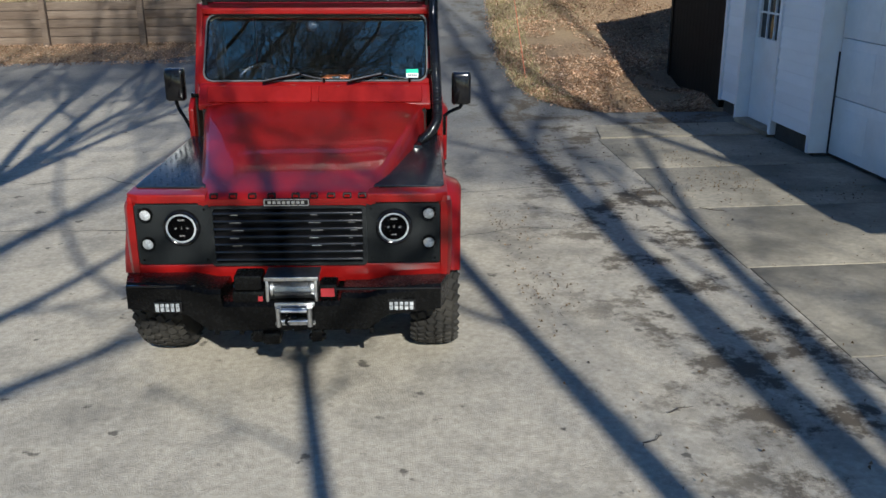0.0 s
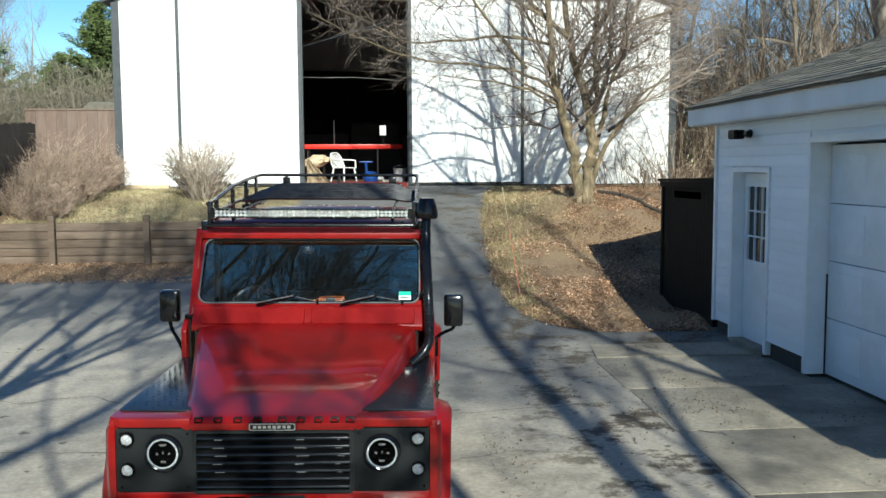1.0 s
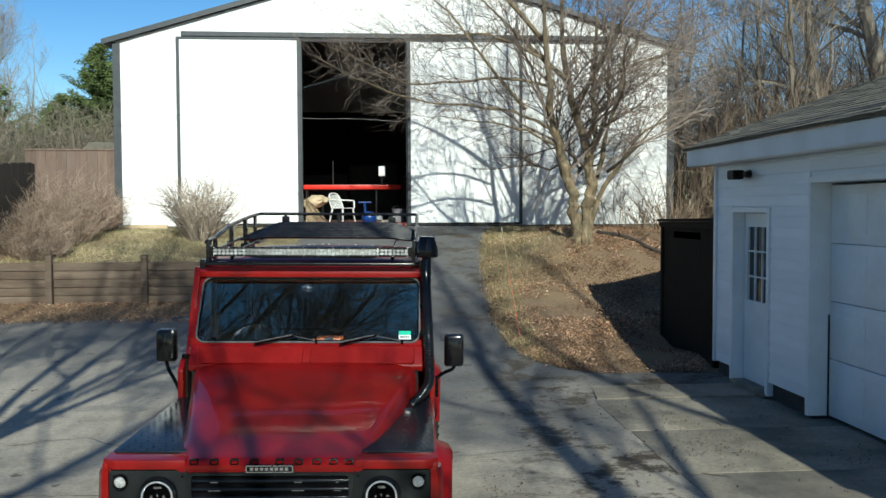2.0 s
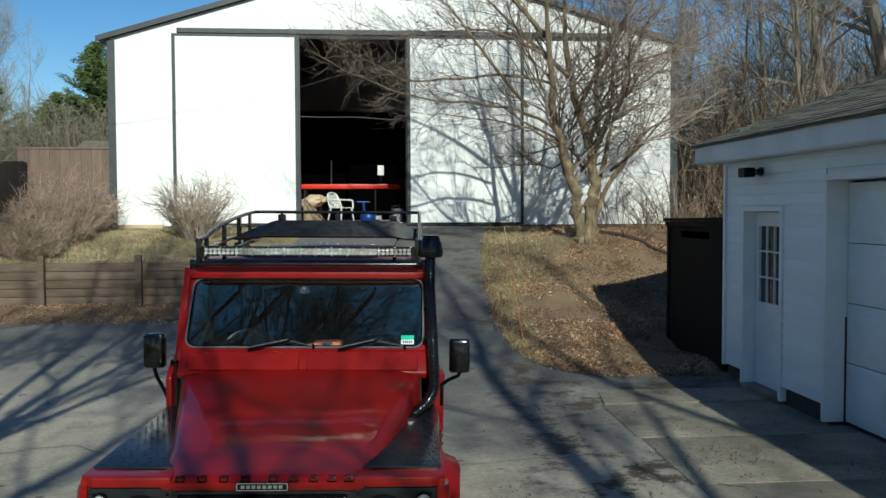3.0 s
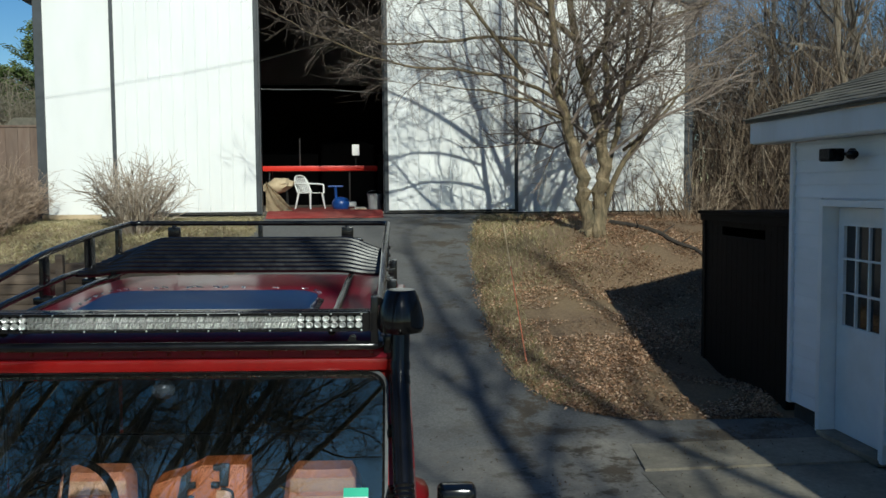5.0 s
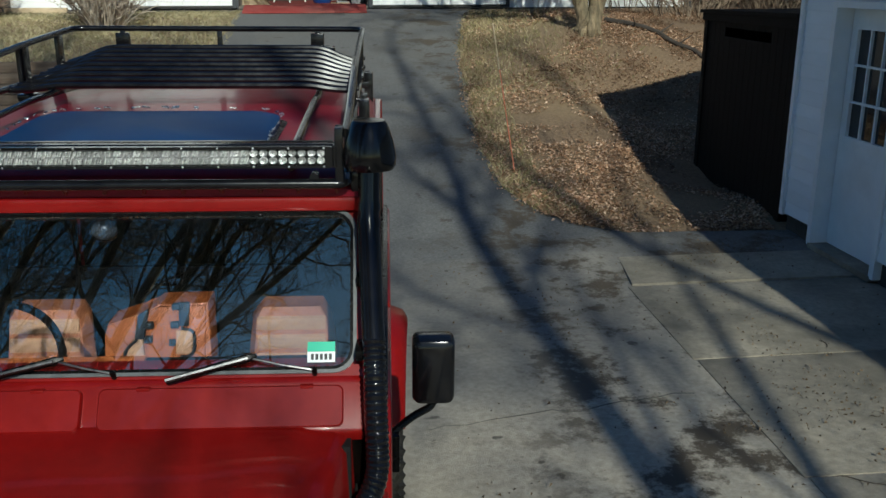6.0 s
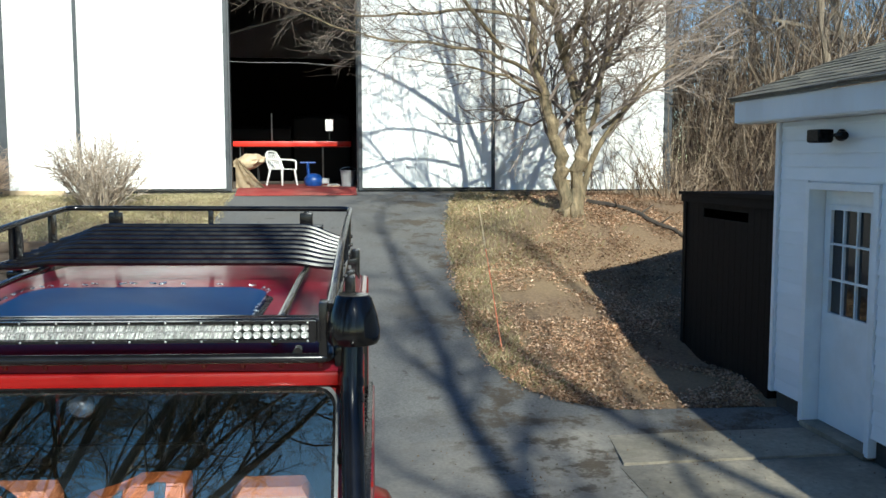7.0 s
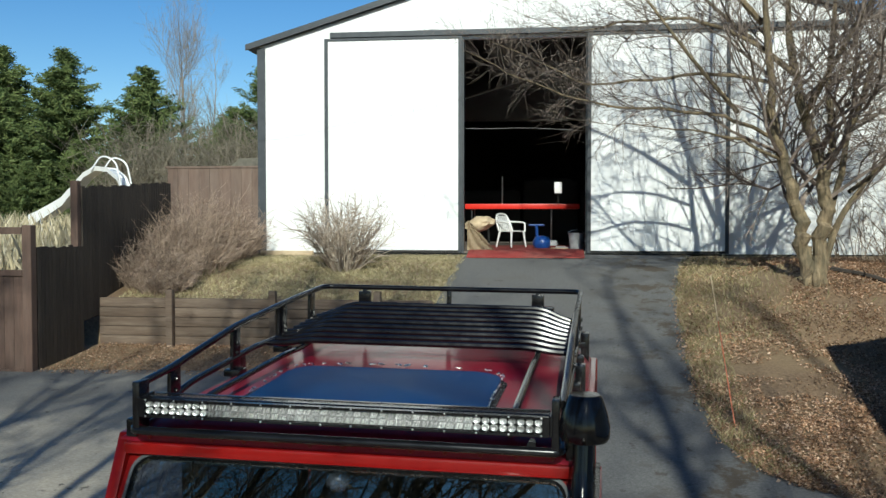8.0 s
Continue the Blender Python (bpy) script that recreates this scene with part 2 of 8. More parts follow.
M["bark_dark"] = material("dark_bark", (0.035, 0.027, 0.021), (0.075, 0.06, 0.047), rough=0.95, scale=6, bump=0.5, bump_scale=25)
M["twig"] = island_material("dry_twigs", [(0.055, 0.038, 0.027), (0.145, 0.10, 0.07), (0.42, 0.33, 0.24), (0.09, 0.062, 0.044)])
M["scrub_twig"] = island_material("grey_scrub", [(0.11, 0.095, 0.065), (0.21, 0.18, 0.13), (0.31, 0.265, 0.20), (0.13, 0.125, 0.08)])
M["bush_twig"] = island_material("bush_twigs", [(0.17, 0.115, 0.083), (0.36, 0.265, 0.195), (0.47, 0.365, 0.28), (0.22, 0.15, 0.11)])
M["pale_twig"] = island_material("pale_stems", [(0.30, 0.235, 0.18), (0.46, 0.38, 0.30), (0.56, 0.48, 0.39), (0.24, 0.18, 0.135)])
M["straw"] = island_material("dry_grass", [(0.44, 0.36, 0.21), (0.6, 0.51, 0.33), (0.70, 0.61, 0.43), (0.34, 0.28, 0.15)])
M["leaves"] = island_material("fallen_leaves", [(0.135, 0.07, 0.039), (0.31, 0.172, 0.096), (0.46, 0.285, 0.175), (0.61, 0.44, 0.31), (0.21, 0.106, 0.06)], patch=0.58)
M["litter"] = island_material("dark_leaf_litter", [(0.05, 0.032, 0.02), (0.12, 0.08, 0.045), (0.2, 0.14, 0.085), (0.03, 0.022, 0.016)])
M["turf"] = island_material("dormant_turf", [(0.15, 0.135, 0.055), (0.30, 0.24, 0.125), (0.44, 0.36, 0.22), (0.15, 0.145, 0.052)], patch=0.3)
M["turf_pale"] = island_material("pale_dormant_turf", [(0.22, 0.20, 0.085), (0.42, 0.355, 0.20), (0.56, 0.48, 0.31), (0.21, 0.20, 0.08)], patch=0.3)
M["needles"] = island_material("conifer_needles", [(0.045, 0.075, 0.026), (0.11, 0.15, 0.047), (0.18, 0.215, 0.075), (0.075, 0.11, 0.036)])
M["chair"] = material("white_plastic", (0.80, 0.80, 0.78), (0.85, 0.85, 0.83), rough=0.35, scale=10)
M["red_board"] = material("red_painted_board", (0.62, 0.02, 0.012), (0.7, 0.035, 0.02), rough=0.35, scale=5)
M["carpet"] = material("worn_red_carpet", (0.27, 0.03, 0.026), (0.36, 0.06, 0.05), rough=0.95, scale=9, big=(0.36, 0.14, 0.11), big_scale=2, bump=0.5, bump_scale=200)
M["cloth_tan"] = material("tan_canvas", (0.50, 0.38, 0.24), (0.62, 0.5, 0.34), rough=0.9, scale=8, bump=0.3)
M["blue_plastic"] = material("blue_plastic", (0.01, 0.05, 0.22), (0.015, 0.07, 0.28), rough=0.35)
M["grey_plastic"] = material("grey_plastic", (0.32, 0.33, 0.33), (0.4, 0.4, 0.4), rough=0.5)
M["tarp"] = material("near_black_filler", (0.008, 0.008, 0.009), (0.016, 0.016, 0.016), rough=0.7, scale=4, bump=0.4, bump_scale=8)
M["orange"] = material("faded_orange_cord", (0.66, 0.17, 0.09), (0.70, 0.26, 0.16), rough=0.6, scale=3)
M["concrete"] = material("old_concrete_slab", (0.24, 0.208, 0.158), (0.36, 0.316, 0.245), rough=0.9, scale=22, detail=9, big=(0.10, 0.09, 0.07), big_scale=1.0, big_amount=0.85, bump=0.35, bump_scale=90, piece=0.05)
M["barn_floor"] = material("dusty_barn_floor", (0.12, 0.1, 0.085), (0.2, 0.17, 0.14), rough=0.95, scale=5, bump=0.3)


def driveway_material():
    """Old light paving close to the house, blue-grey asphalt up the slope, with stains."""
    m = bpy.data.materials.new("worn_driveway")
    m.use_nodes = True
    t = m.node_tree
    n, l = t.nodes, t.links
    bs = n["Principled BSDF"]
    tc = n.new("ShaderNodeTexCoord")

    def nz(scale, detail, lo, hi, rough=0.6):
        a = n.new("ShaderNodeTexNoise")
        a.inputs["Scale"].default_value, a.inputs["Detail"].default_value, a.inputs["Roughness"].default_value = scale, detail, rough
        l.new(tc.outputs["Object"], a.inputs["Vector"])
        r = n.new("ShaderNodeMapRange")
        r.inputs[1].default_value, r.inputs[2].default_value = lo, hi
        l.new(a.outputs["Fac"], r.inputs[0])
        return r.outputs[0]

    def mixed(fac, a, b):
        x = n.new("ShaderNodeMix")
        x.data_type = 'RGBA'
        for sock, v in ((0, fac), (6, a), (7, b)):
            if isinstance(v, tuple):
                x.inputs[sock].default_value = col(v)
            else:
                l.new(v, x.inputs[sock])
        return x.outputs[2]

    light = mixed(nz(28, 9, 0.3, 0.7), (0.30, 0.264, 0.210), (0.455, 0.405, 0.33))
    dark = mixed(nz(40, 9, 0.3, 0.7), (0.098, 0.096, 0.092), (0.175, 0.171, 0.164))
    sep = n.new("ShaderNodeSeparateXYZ")
    l.new(tc.outputs["Object"], sep.inputs[0])
    wob = n.new("ShaderNodeMath")
    wob.operation = 'MULTIPLY_ADD'
    wob.inputs[1].default_value = 3.5
    l.new(nz(0.6, 5, 0.2, 0.8), wob.inputs[0])
    lft = n.new("ShaderNodeMapRange")         # the old paving reaches farther on the yard's side
    lft.inputs[1].default_value, lft.inputs[2].default_value, lft.inputs[3].default_value, lft.inputs[4].default_value = -4.5, -1.2, -4.0, 0.0
    l.new(sep.outputs["X"], lft.inputs[0])
    yy = n.new("ShaderNodeMath")
    yy.operation = 'ADD'
    l.new(sep.outputs["Y"], yy.inputs[0])
    l.new(lft.outputs[0], yy.inputs[1])
    l.new(yy.outputs[0], wob.inputs[2])
    edge = n.new("ShaderNodeMapRange")
    edge.inputs[1].default_value, edge.inputs[2].default_value = 9.5, 13.0
    l.new(wob.outputs[0], edge.inputs[0])
    c = mixed(edge.outputs[0], light, dark)
    st = n.new("ShaderNodeMath")
    st.operation = 'MULTIPLY'
    st.inputs[1].default_value = 0.65
    l.new(nz(0.9, 7, 0.50, 0.68, 0.7), st.inputs[0])
    c = mixed(st.outputs[0], c, (0.13, 0.12, 0.105))
    sp = n.new("ShaderNodeMath")
    sp.operation = 'MULTIPLY'
    sp.inputs[1].default_value = 0.8
    l.new(nz(5.5, 4, 0.66, 0.70, 0.55), sp.inputs[0])
    c = mixed(sp.outputs[0], c, (0.07, 0.06, 0.05))
    # earth and leaf dirt lying in ragged patches beside the slabs
    gx_ = n.new("ShaderNodeMapRange")
    gx_.interpolation_type = 'SMOOTHSTEP'
    gx_.inputs[1].default_value, gx_.inputs[2].default_value = 0.3, 1.7
    l.new(sep.outputs["X"], gx_.inputs[0])
    d1 = n.new("ShaderNodeMath")
    d1.operation = 'MULTIPLY'
    l.new(gx_.outputs[0], d1.inputs[0])
    l.new(nz(1.7, 9, 0.505, 0.575, 0.75), d1.inputs[1])
    c = mixed(d1.outputs[0], c, (0.085, 0.068, 0.05))
    l.new(c, bs.inputs["Base Color"])
    bs.inputs["Roughness"].default_value = 0.9
    bs.inputs["Specular IOR Level"].default_value = 0.3
    bp = n.new("ShaderNodeBump")
    bp.inputs["Strength"].default_value, bp.inputs["Distance"].default_value = 0.5, 0.012
    l.new(nz(110, 5, 0.0, 1.0), bp.inputs["Height"])
    l.new(bp.outputs[0], bs.inputs["Normal"])
    return m


M["drive"] = driveway_material()
M["ground"] = material("leaf_covered_soil", (0.12, 0.075, 0.043), (0.265, 0.178, 0.105), rough=0.95, scale=26, detail=9, big=(0.26, 0.185, 0.10), big_scale=0.45, big_amount=0.8, bump=0.8, bump_scale=45)

# ---- mesh helpers ----
def mesh_object(name, bm, mat, smooth=False, recalc=True):
    if recalc:
        bmesh.ops.recalc_face_normals(bm, faces=bm.faces)
    me = bpy.data.meshes.new(name)
    bm.to_mesh(me)
    bm.free()
    for m in (mat if isinstance(mat, (list, tuple)) else [mat]):
        me.materials.append(m)
    if smooth:
        me.polygons.foreach_set("use_smooth", [True] * len(me.polygons))
        me.set_sharp_from_angle(angle=radians(38))
    return new(name, me)


def part(name, bm, mat, parent, label="", smooth=True):
    ob = mesh_object(name, bm, mat, smooth)
    ob.parent = parent
    return tagged(ob, label)


def thing(name, bm, mat, label, category, smooth=True, group="", kind=""):
    return tagged(mesh_object(name, bm, mat, smooth), label, category, group, kind)


def group_thing(name, m, label, category, group="", kind=""):
    ob = new(name)
    ob.empty_display_size = 0.2
    ob.matrix_world = m
    return tagged(ob, label, category, group, kind)


def shared(name, me, parent, m):
    """A further piece on a mesh that is already there."""
    ob = new(name, me)
    ob.parent = parent
    ob.matrix_local = m
    return ob


def raw(name, verts, faces, mat, smooth=False):
    me = bpy.data.meshes.new(name)
    me.from_pydata(verts, [], faces)
    me.materials.append(mat)
    if smooth:
        me.polygons.foreach_set("use_smooth", [True] * len(me.polygons))
    me.update()
    return me


def box(bm, x0, x1, y0, y1, z0, z1, bevel=0.0, seg=2):
    r = bmesh.ops.create_cube(bm, size=1.0)
    vs = r["verts"]
    bmesh.ops.transform(bm, matrix=Matrix.LocRotScale(((x0 + x1) / 2, (y0 + y1) / 2, (z0 + z1) / 2), None, (abs(x1 - x0), abs(y1 - y0), abs(z1 - z0))), verts=vs)
    if bevel > 0:
        es = list({e for v in vs for e in v.link_edges})
        bmesh.ops.bevel(bm, geom=es, offset=bevel, segments=seg, affect='EDGES', profile=0.6)
    return bm


def boxes(*args, bevel=0.0):
    bm = bmesh.new()
    for a in args:
        box(bm, *a, bevel=bevel)
    return bm


def prism(bm, poly, axis, a0, a1, bevel=0.0, seg=2):
    """A flat outline pushed from a0 to a1 along an axis. The outline's two numbers are the other two axes in order x, y, z."""
    def place(p, a):
        q = list(p)
        q.insert("xyz".index(axis), a)
        return q
    lo = [bm.verts.new(place(p, a0)) for p in poly]
    hi = [bm.verts.new(place(p, a1)) for p in poly]
    k = len(poly)
    fs = [bm.faces.new(lo), bm.faces.new(hi[::-1])]
    fs += [bm.faces.new((lo[i], lo[(i + 1) % k], hi[(i + 1) % k], hi[i])) for i in range(k)]
    if bevel > 0:
        es = list({e for f in fs for e in f.edges})
        bmesh.ops.bevel(bm, geom=es, offset=bevel, segments=seg, affect='EDGES', profile=0.6)
    return bm


def loft(bm, rings, close=True, caps=True):
    """Skin between rings of equal length."""
    vs = [[bm.verts.new(p) for p in r] for r in rings]
    k = len(rings[0])
    for a, b in zip(vs, vs[1:]):
        for i in range(k if close else k - 1):
            j = (i + 1) % k
            bm.faces.new((a[i], a[j], b[j], b[i]))
    if caps and close:
        bm.faces.new(vs[0][::-1])
        bm.faces.new(vs[-1])
    return bm


def ring_at(c, d, r, n, r2=None, up=None):
    d = Vector(d).normalized()
    side = (up or Vector((0, 0, 1))).cross(d)
    if side.length < 1e-3:
        side = Vector((1, 0, 0)).cross(d)
    side.normalize()
    top = d.cross(side)
    return [Vector(c) + side * (r * math.cos(2 * math.pi * i / n)) + top * ((r2 or r) * math.sin(2 * math.pi * i / n)) for i in range(n)]


def tube(bm, pts, r, n=10, caps=True, radii=None):
    pts = [Vector(p) for p in pts]
    rings = []
    for i, p in enumerate(pts):
        d = (pts[min(i + 1, len(pts) - 1)] - pts[max(i - 1, 0)])
        rings.append(ring_at(p, d, radii[i] if radii else r, n))
    return loft(bm, rings, True, caps)


def arc(points, r=0.05, n=5):
    """Round the corners of a line of points."""
    pts = [Vector(p) for p in points]
    out = [pts[0]]
    for a, b, c in zip(pts, pts[1:], pts[2:]):
        u, w = (a - b), (c - b)
        k = min(r, u.length * 0.45, w.length * 0.45)
        p, q = b + u.normalized() * k, b + w.normalized() * k
        for i in range(n + 1):
            s = i / n
            out.append(p * (1 - s) ** 2 + b * (2 * s * (1 - s)) + q * s ** 2)
    out.append(pts[-1])
    return out


def lathe(bm, profile, axis_m, n=24):
    """Turn (radius, height) round the z of axis_m."""
    rings = [[axis_m @ Vector((max(r, 1e-4) * math.cos(2 * math.pi * i / n), max(r, 1e-4) * math.sin(2 * math.pi * i / n), h)) for i in range(n)] for r, h in profile]
    return loft(bm, rings)


def rounded(x0, x1, y0, y1, r, n=6):
    """Outline of a rectangle with round corners."""
    out = []
    for cx, cy, a in ((x1 - r, y1 - r, 0), (x0 + r, y1 - r, 90), (x0 + r, y0 + r, 180), (x1 - r, y0 + r, 270)):
        for i in range(n + 1):
            t = radians(a + 90 * i / n)
            out.append((cx + r * math.cos(t), cy + r * math.sin(t)))
    return out


def frame_ring(bm, outer, inner, to3d, depth):
    """A flat frame between two outlines of equal length, given thickness. to3d maps (a, b, d) to a place."""
    k = len(outer)
    grid = [[bm.verts.new(to3d(*p, d)) for p in line] for d in (0.0, depth) for line in (outer, inner)]
    of, inf, ob_, inb = grid
    for i in range(k):
        j = (i + 1) % k
        for a, b in ((of, inf), (inf, inb), (inb, ob_), (ob_, of)):
            bm.faces.new((a[i], a[j], b[j], b[i]))
    return bm


class Sticks:
    """Many tapered rods gathered in one list of points and faces."""

    def __init__(self):
        self.v, self.f = [], []

    def rod(self, pts, radii, n=4):
        base = len(self.v)
        up = Vector((0.31, 0.17, 0.93))
        for i, p in enumerate(pts):
            d = pts[min(i + 1, len(pts) - 1)] - pts[max(i - 1, 0)]
            if d.length < 1e-6:
                d = Vector((0, 0, 1))
            d = d.normalized()
            s = up.cross(d)
            if s.length < 1e-2:
                s = Vector((1, 0, 0)).cross(d)
            s.normalize()
            t = d.cross(s)
            for k in range(n):
                a = 2 * math.pi * k / n
                self.v.append(p + s * (radii[i] * math.cos(a)) + t * (radii[i] * math.sin(a)))
        for i in range(len(pts) - 1):
            for k in range(n):
                a, b = base + i * n + k, base + i * n + (k + 1) % n
                self.f.append((a, b, b + n, a + n))

    def leaf(self, c, u, w):
        b = len(self.v)
        self.v += [c - u - w, c + u - w, c + u + w, c - u + w]
        self.f.append((b, b + 1, b + 2, b + 3))


def grow(st, rng, p, d, length, r, level, spread=0.6, kids=4, up=0.15, wobble=0.18, shrink=0.62, sides=(7, 5, 4, 3, 3, 3), start=0.35, seg=4, thin=0.6):
    """A limb with smaller limbs along it, down to twigs."""
    pts, radii = [p.copy()], [r]
    d = d.normalized()
    for i in range(seg):
        d = (d + Vector((rng.gauss(0, wobble), rng.gauss(0, wobble), rng.gauss(0, wobble) + up * 0.3))).normalized()
        p = p + d * (length / seg)
        pts.append(p.copy())
        radii.append(r * (1 - (1 - thin) * (i + 1) / seg) if level > 0 else r * (1 - 0.8 * (i + 1) / seg))
    st.rod(pts, radii, sides[min(len(sides) - 1, max(0, 5 - level))])
    if level <= 0:
        return
    for k in range(kids):
        s = start + (1 - start) * (k + rng.random()) / kids
        i = min(seg - 1, int(s * seg))
        q = pts[i].lerp(pts[i + 1], s * seg - i)
        di = (pts[i + 1] - pts[i]).normalized()
        away = Vector((rng.gauss(0, 1), rng.gauss(0, 1), rng.gauss(0, 0.6) + up))
        away = (away - di * away.dot(di)).normalized()
        nd = di * (1 - spread * 0.6) + away * spread * (0.7 + 0.6 * rng.random())
        rr = max(0.0025, radii[i] * (0.45 + 0.25 * rng.random()))
        grow(st, rng, q, nd, length * shrink * (0.65 + 0.6 * rng.random()), rr, level - 1, spread, kids, up, wobble, shrink, sides, 0.2, max(2, seg - 1), thin)
    if level > 1:
        grow(st, rng, pts[-1], d, length * shrink, radii[-1], level - 1, spread, kids, up, wobble, shrink, sides, 0.2, max(2, seg - 1), thin)


# ---- the lie of the land ----
def track(y, xs, zs):
    return float(np.interp(y, xs, zs))


def drive_z(y):
    return track(y, (10.3, 11.5, 13.3, 15.7, 18.1, 20.0, 21.5, 22.0), (0.0, 0.05, 0.31, 0.74, 1.18, 1.53, 1.79, 1.81))


def lawn_z(y):
    return track(y, (10.95, 11.75, 13.35, 15.3, 16.5, 17.7, 19.2, 21.6, 30.0), (0.0, 0.07, 0.33, 0.78, 1.19, 1.585, 1.74, 1.79, 1.84))


def yard_z(y):
    return track(y, (9.0, 13.2, 17.3), (0.0, 0.15, 0.45))


def bank_z(y):
    return track(y, (17.3, 18.6, 20.3, 21.6, 40.0), (1.16, 1.42, 1.71, 1.77, 1.79))


def lawn_edge(y):
    return track(y, (11.25, 11.5, 11.7, 12.05, 12.85, 14.4, 17.5, 18.5, 20.6, 21.6), (3.4, 2.75, 2.31, 2.0, 1.72, 1.72, 1.92, 2.03, 2.38, 2.7))


def ease(t):
    t = min(1.0, max(0.0, t))
    return t * t * (3 - 2 * t)


WALL_Y = 17.42


def land(x, y):
    d = drive_z(y)
    if y > 11.35 and x > lawn_edge(y):
        k = ease((x - lawn_edge(y)) / 1.6)
        z = d + (lawn_z(y) - d) * k
        dip = ease((x - 3.2) / 1.2) * ease((y - 12.0) / 1.5) * ease((16.6 - y) / 1.4)
        return z - 0.25 * dip
    if x < -1.5:
        side = yard_z(y) if y < WALL_Y else bank_z(y)
        k = ease((-1.5 - x) / (1.4 if y < WALL_Y else 0.5))
        z = d + (side - d) * k
        if x < -7.5 and y > WALL_Y:
            z -= 0.5 * ease((-7.5 - x) / 3.0)
        return z
    return d


def land_far(x, y):
    z = land(max(-60, min(60, x)), max(-60, min(60, y)))
    return z

# ---- ground ----
def grid_lines(lo, hi, fine, coarse_to):
    inner = list(np.arange(lo, hi + 1e-6, fine))
    out, step, a, b = [], fine, lo, hi
    left, right = [], []
    while b < coarse_to:
        step *= 1.35
        a, b = a - step, b + step
        left.append(a)
        right.append(b)
    return left[::-1] + inner + right


gx = grid_lines(-10.0, 10.0, 0.2, 900.0)
gy = sorted([y for y in grid_lines(8.0, 23.0, 0.2, 900.0) if abs(y - WALL_Y) > 0.06] + [WALL_Y - 0.02, WALL_Y + 0.02])
def drive_left(y):
    return track(y, (-40, 2.4, 4.6, 15.2, 15.8, 16.5, 21.3, 21.6), (-4.3, -4.3, -13.0, -13.0, -3.1, -1.9, -1.8, -1.78))


def drive_right(y):
    return track(y, (-40, 11.25, 11.5), (7.0, 7.0, 2.75)) if y < 11.5 else lawn_edge(y)


def bare_ground(x, y):
    z = land_far(x, y)
    if drive_left(y) + 0.3 < x < drive_right(y) - 0.3 and -2.8 < y < 21.4:
        return z - 0.04                       # bed of the paving
    rough = abs(x) < 14 and 11 < y < 26 and (x > lawn_edge(y) + 0.5 or (x < -3 and y > WALL_Y))
    return z + (0.02 * noise.noise(Vector((x * 0.9, y * 0.9, 0.0))) if rough else 0.0)


verts = [(x, y, bare_ground(x, y)) for y in gy for x in gx]
nx = len(gx)
faces = [(j * nx + i, j * nx + i + 1, (j + 1) * nx + i + 1, (j + 1) * nx + i) for j in range(len(gy) - 1) for i in range(nx - 1)]
ground = new("ground", raw("ground", verts, faces, M["ground"], True))
tagged(ground, "brown leaf-covered soil and dormant grass", "ground", kind="structure")

# driveway: a thin sheet laid over the ground, with lowered edges
ys = list(np.arange(-3.05, 21.55, 0.15)) + [21.62]
cols = 110
verts, faces = [], []
for y in ys:
    a, b = drive_left(y), drive_right(y)
    a += 0.06 * noise.noise(Vector((0, y * 1.7, 3.0)))
    b += 0.07 * noise.noise(Vector((5, y * 1.9, 7.0)))
    for i in range(cols + 1):
        x = a if i == 0 else b if i == cols else a + 0.03 + (b - a - 0.06) * (i - 1) / (cols - 2)
        drop = 0.03 if i in (0, cols) else 0.0
        verts.append((x, y, land(x, y) + 0.012 - drop))
for j in range(len(ys) - 1):
    for i in range(cols):
        a = j * (cols + 1) + i
        faces.append((a, a + 1, a + cols + 2, a + cols + 1))
driveway = new("driveway", raw("driveway", verts, faces, M["drive"], True))
tagged(driveway, "worn grey asphalt driveway with stains, cracks and leaves", "driveway", kind="structure")


def surface(x, y):
    """Height of what one walks on."""
    paved = drive_left(y) < x < drive_right(y)
    return land(x, y) + (0.012 if paved else 0.0)


# cracks in the paving: thin dark sunken strips
def crack(points, width, seed):
    r = random.Random(seed)
    bm = bmesh.new()
    line = []
    for (x0, y0), (x1, y1) in zip(points, points[1:]):
        k = max(2, int(math.hypot(x1 - x0, y1 - y0) / 0.12))
        for i in range(k):
            s = i / k
            line.append((x0 + (x1 - x0) * s + r.gauss(0, 0.018), y0 + (y1 - y0) * s + r.gauss(0, 0.018)))
    prev = None
    for i, (x, y) in enumerate(line):
        w = width * (0.4 + 0.9 * r.random())
        j = min(i + 1, len(line) - 1)
        dx, dy = (line[j][0] - line[max(0, j - 1)][0]), (line[j][1] - line[max(0, j - 1)][1])
        q = math.hypot(dx, dy) or 1
        now = [bm.verts.new((x - dy / q * w, y + dx / q * w, surface(x, y) + 0.004)), bm.verts.new((x + dy / q * w, y - dx / q * w, surface(x, y) + 0.004))]
        if prev:
            bm.faces.new((prev[0], prev[1], now[1], now[0]))
        prev = now
    ob = mesh_object("crack", bm, M["crack"])
    ob.parent = driveway
    return ob


crack([(-6.5, 7.45), (-4.2, 7.25), (-3.31, 7.17), (-2.34, 7.08), (-1.4, 7.1)], 0.010, 1)
crack([(0.40, 7.92), (0.9, 8.02), (1.6, 8.12), (2.2, 8.2)], 0.006, 2)
crack([(-5.2, 9.5), (-4.3, 9.0), (-3.6, 8.7), (-3.0, 8.9), (-2.3, 8.3)], 0.008, 3)
crack([(0.3, 6.65), (0.9, 6.8), (1.5, 6.72)], 0.005, 6)
crack([(-2.3, 3.05), (-1.6, 3.12), (-1.1, 3.05)], 0.008, 7)

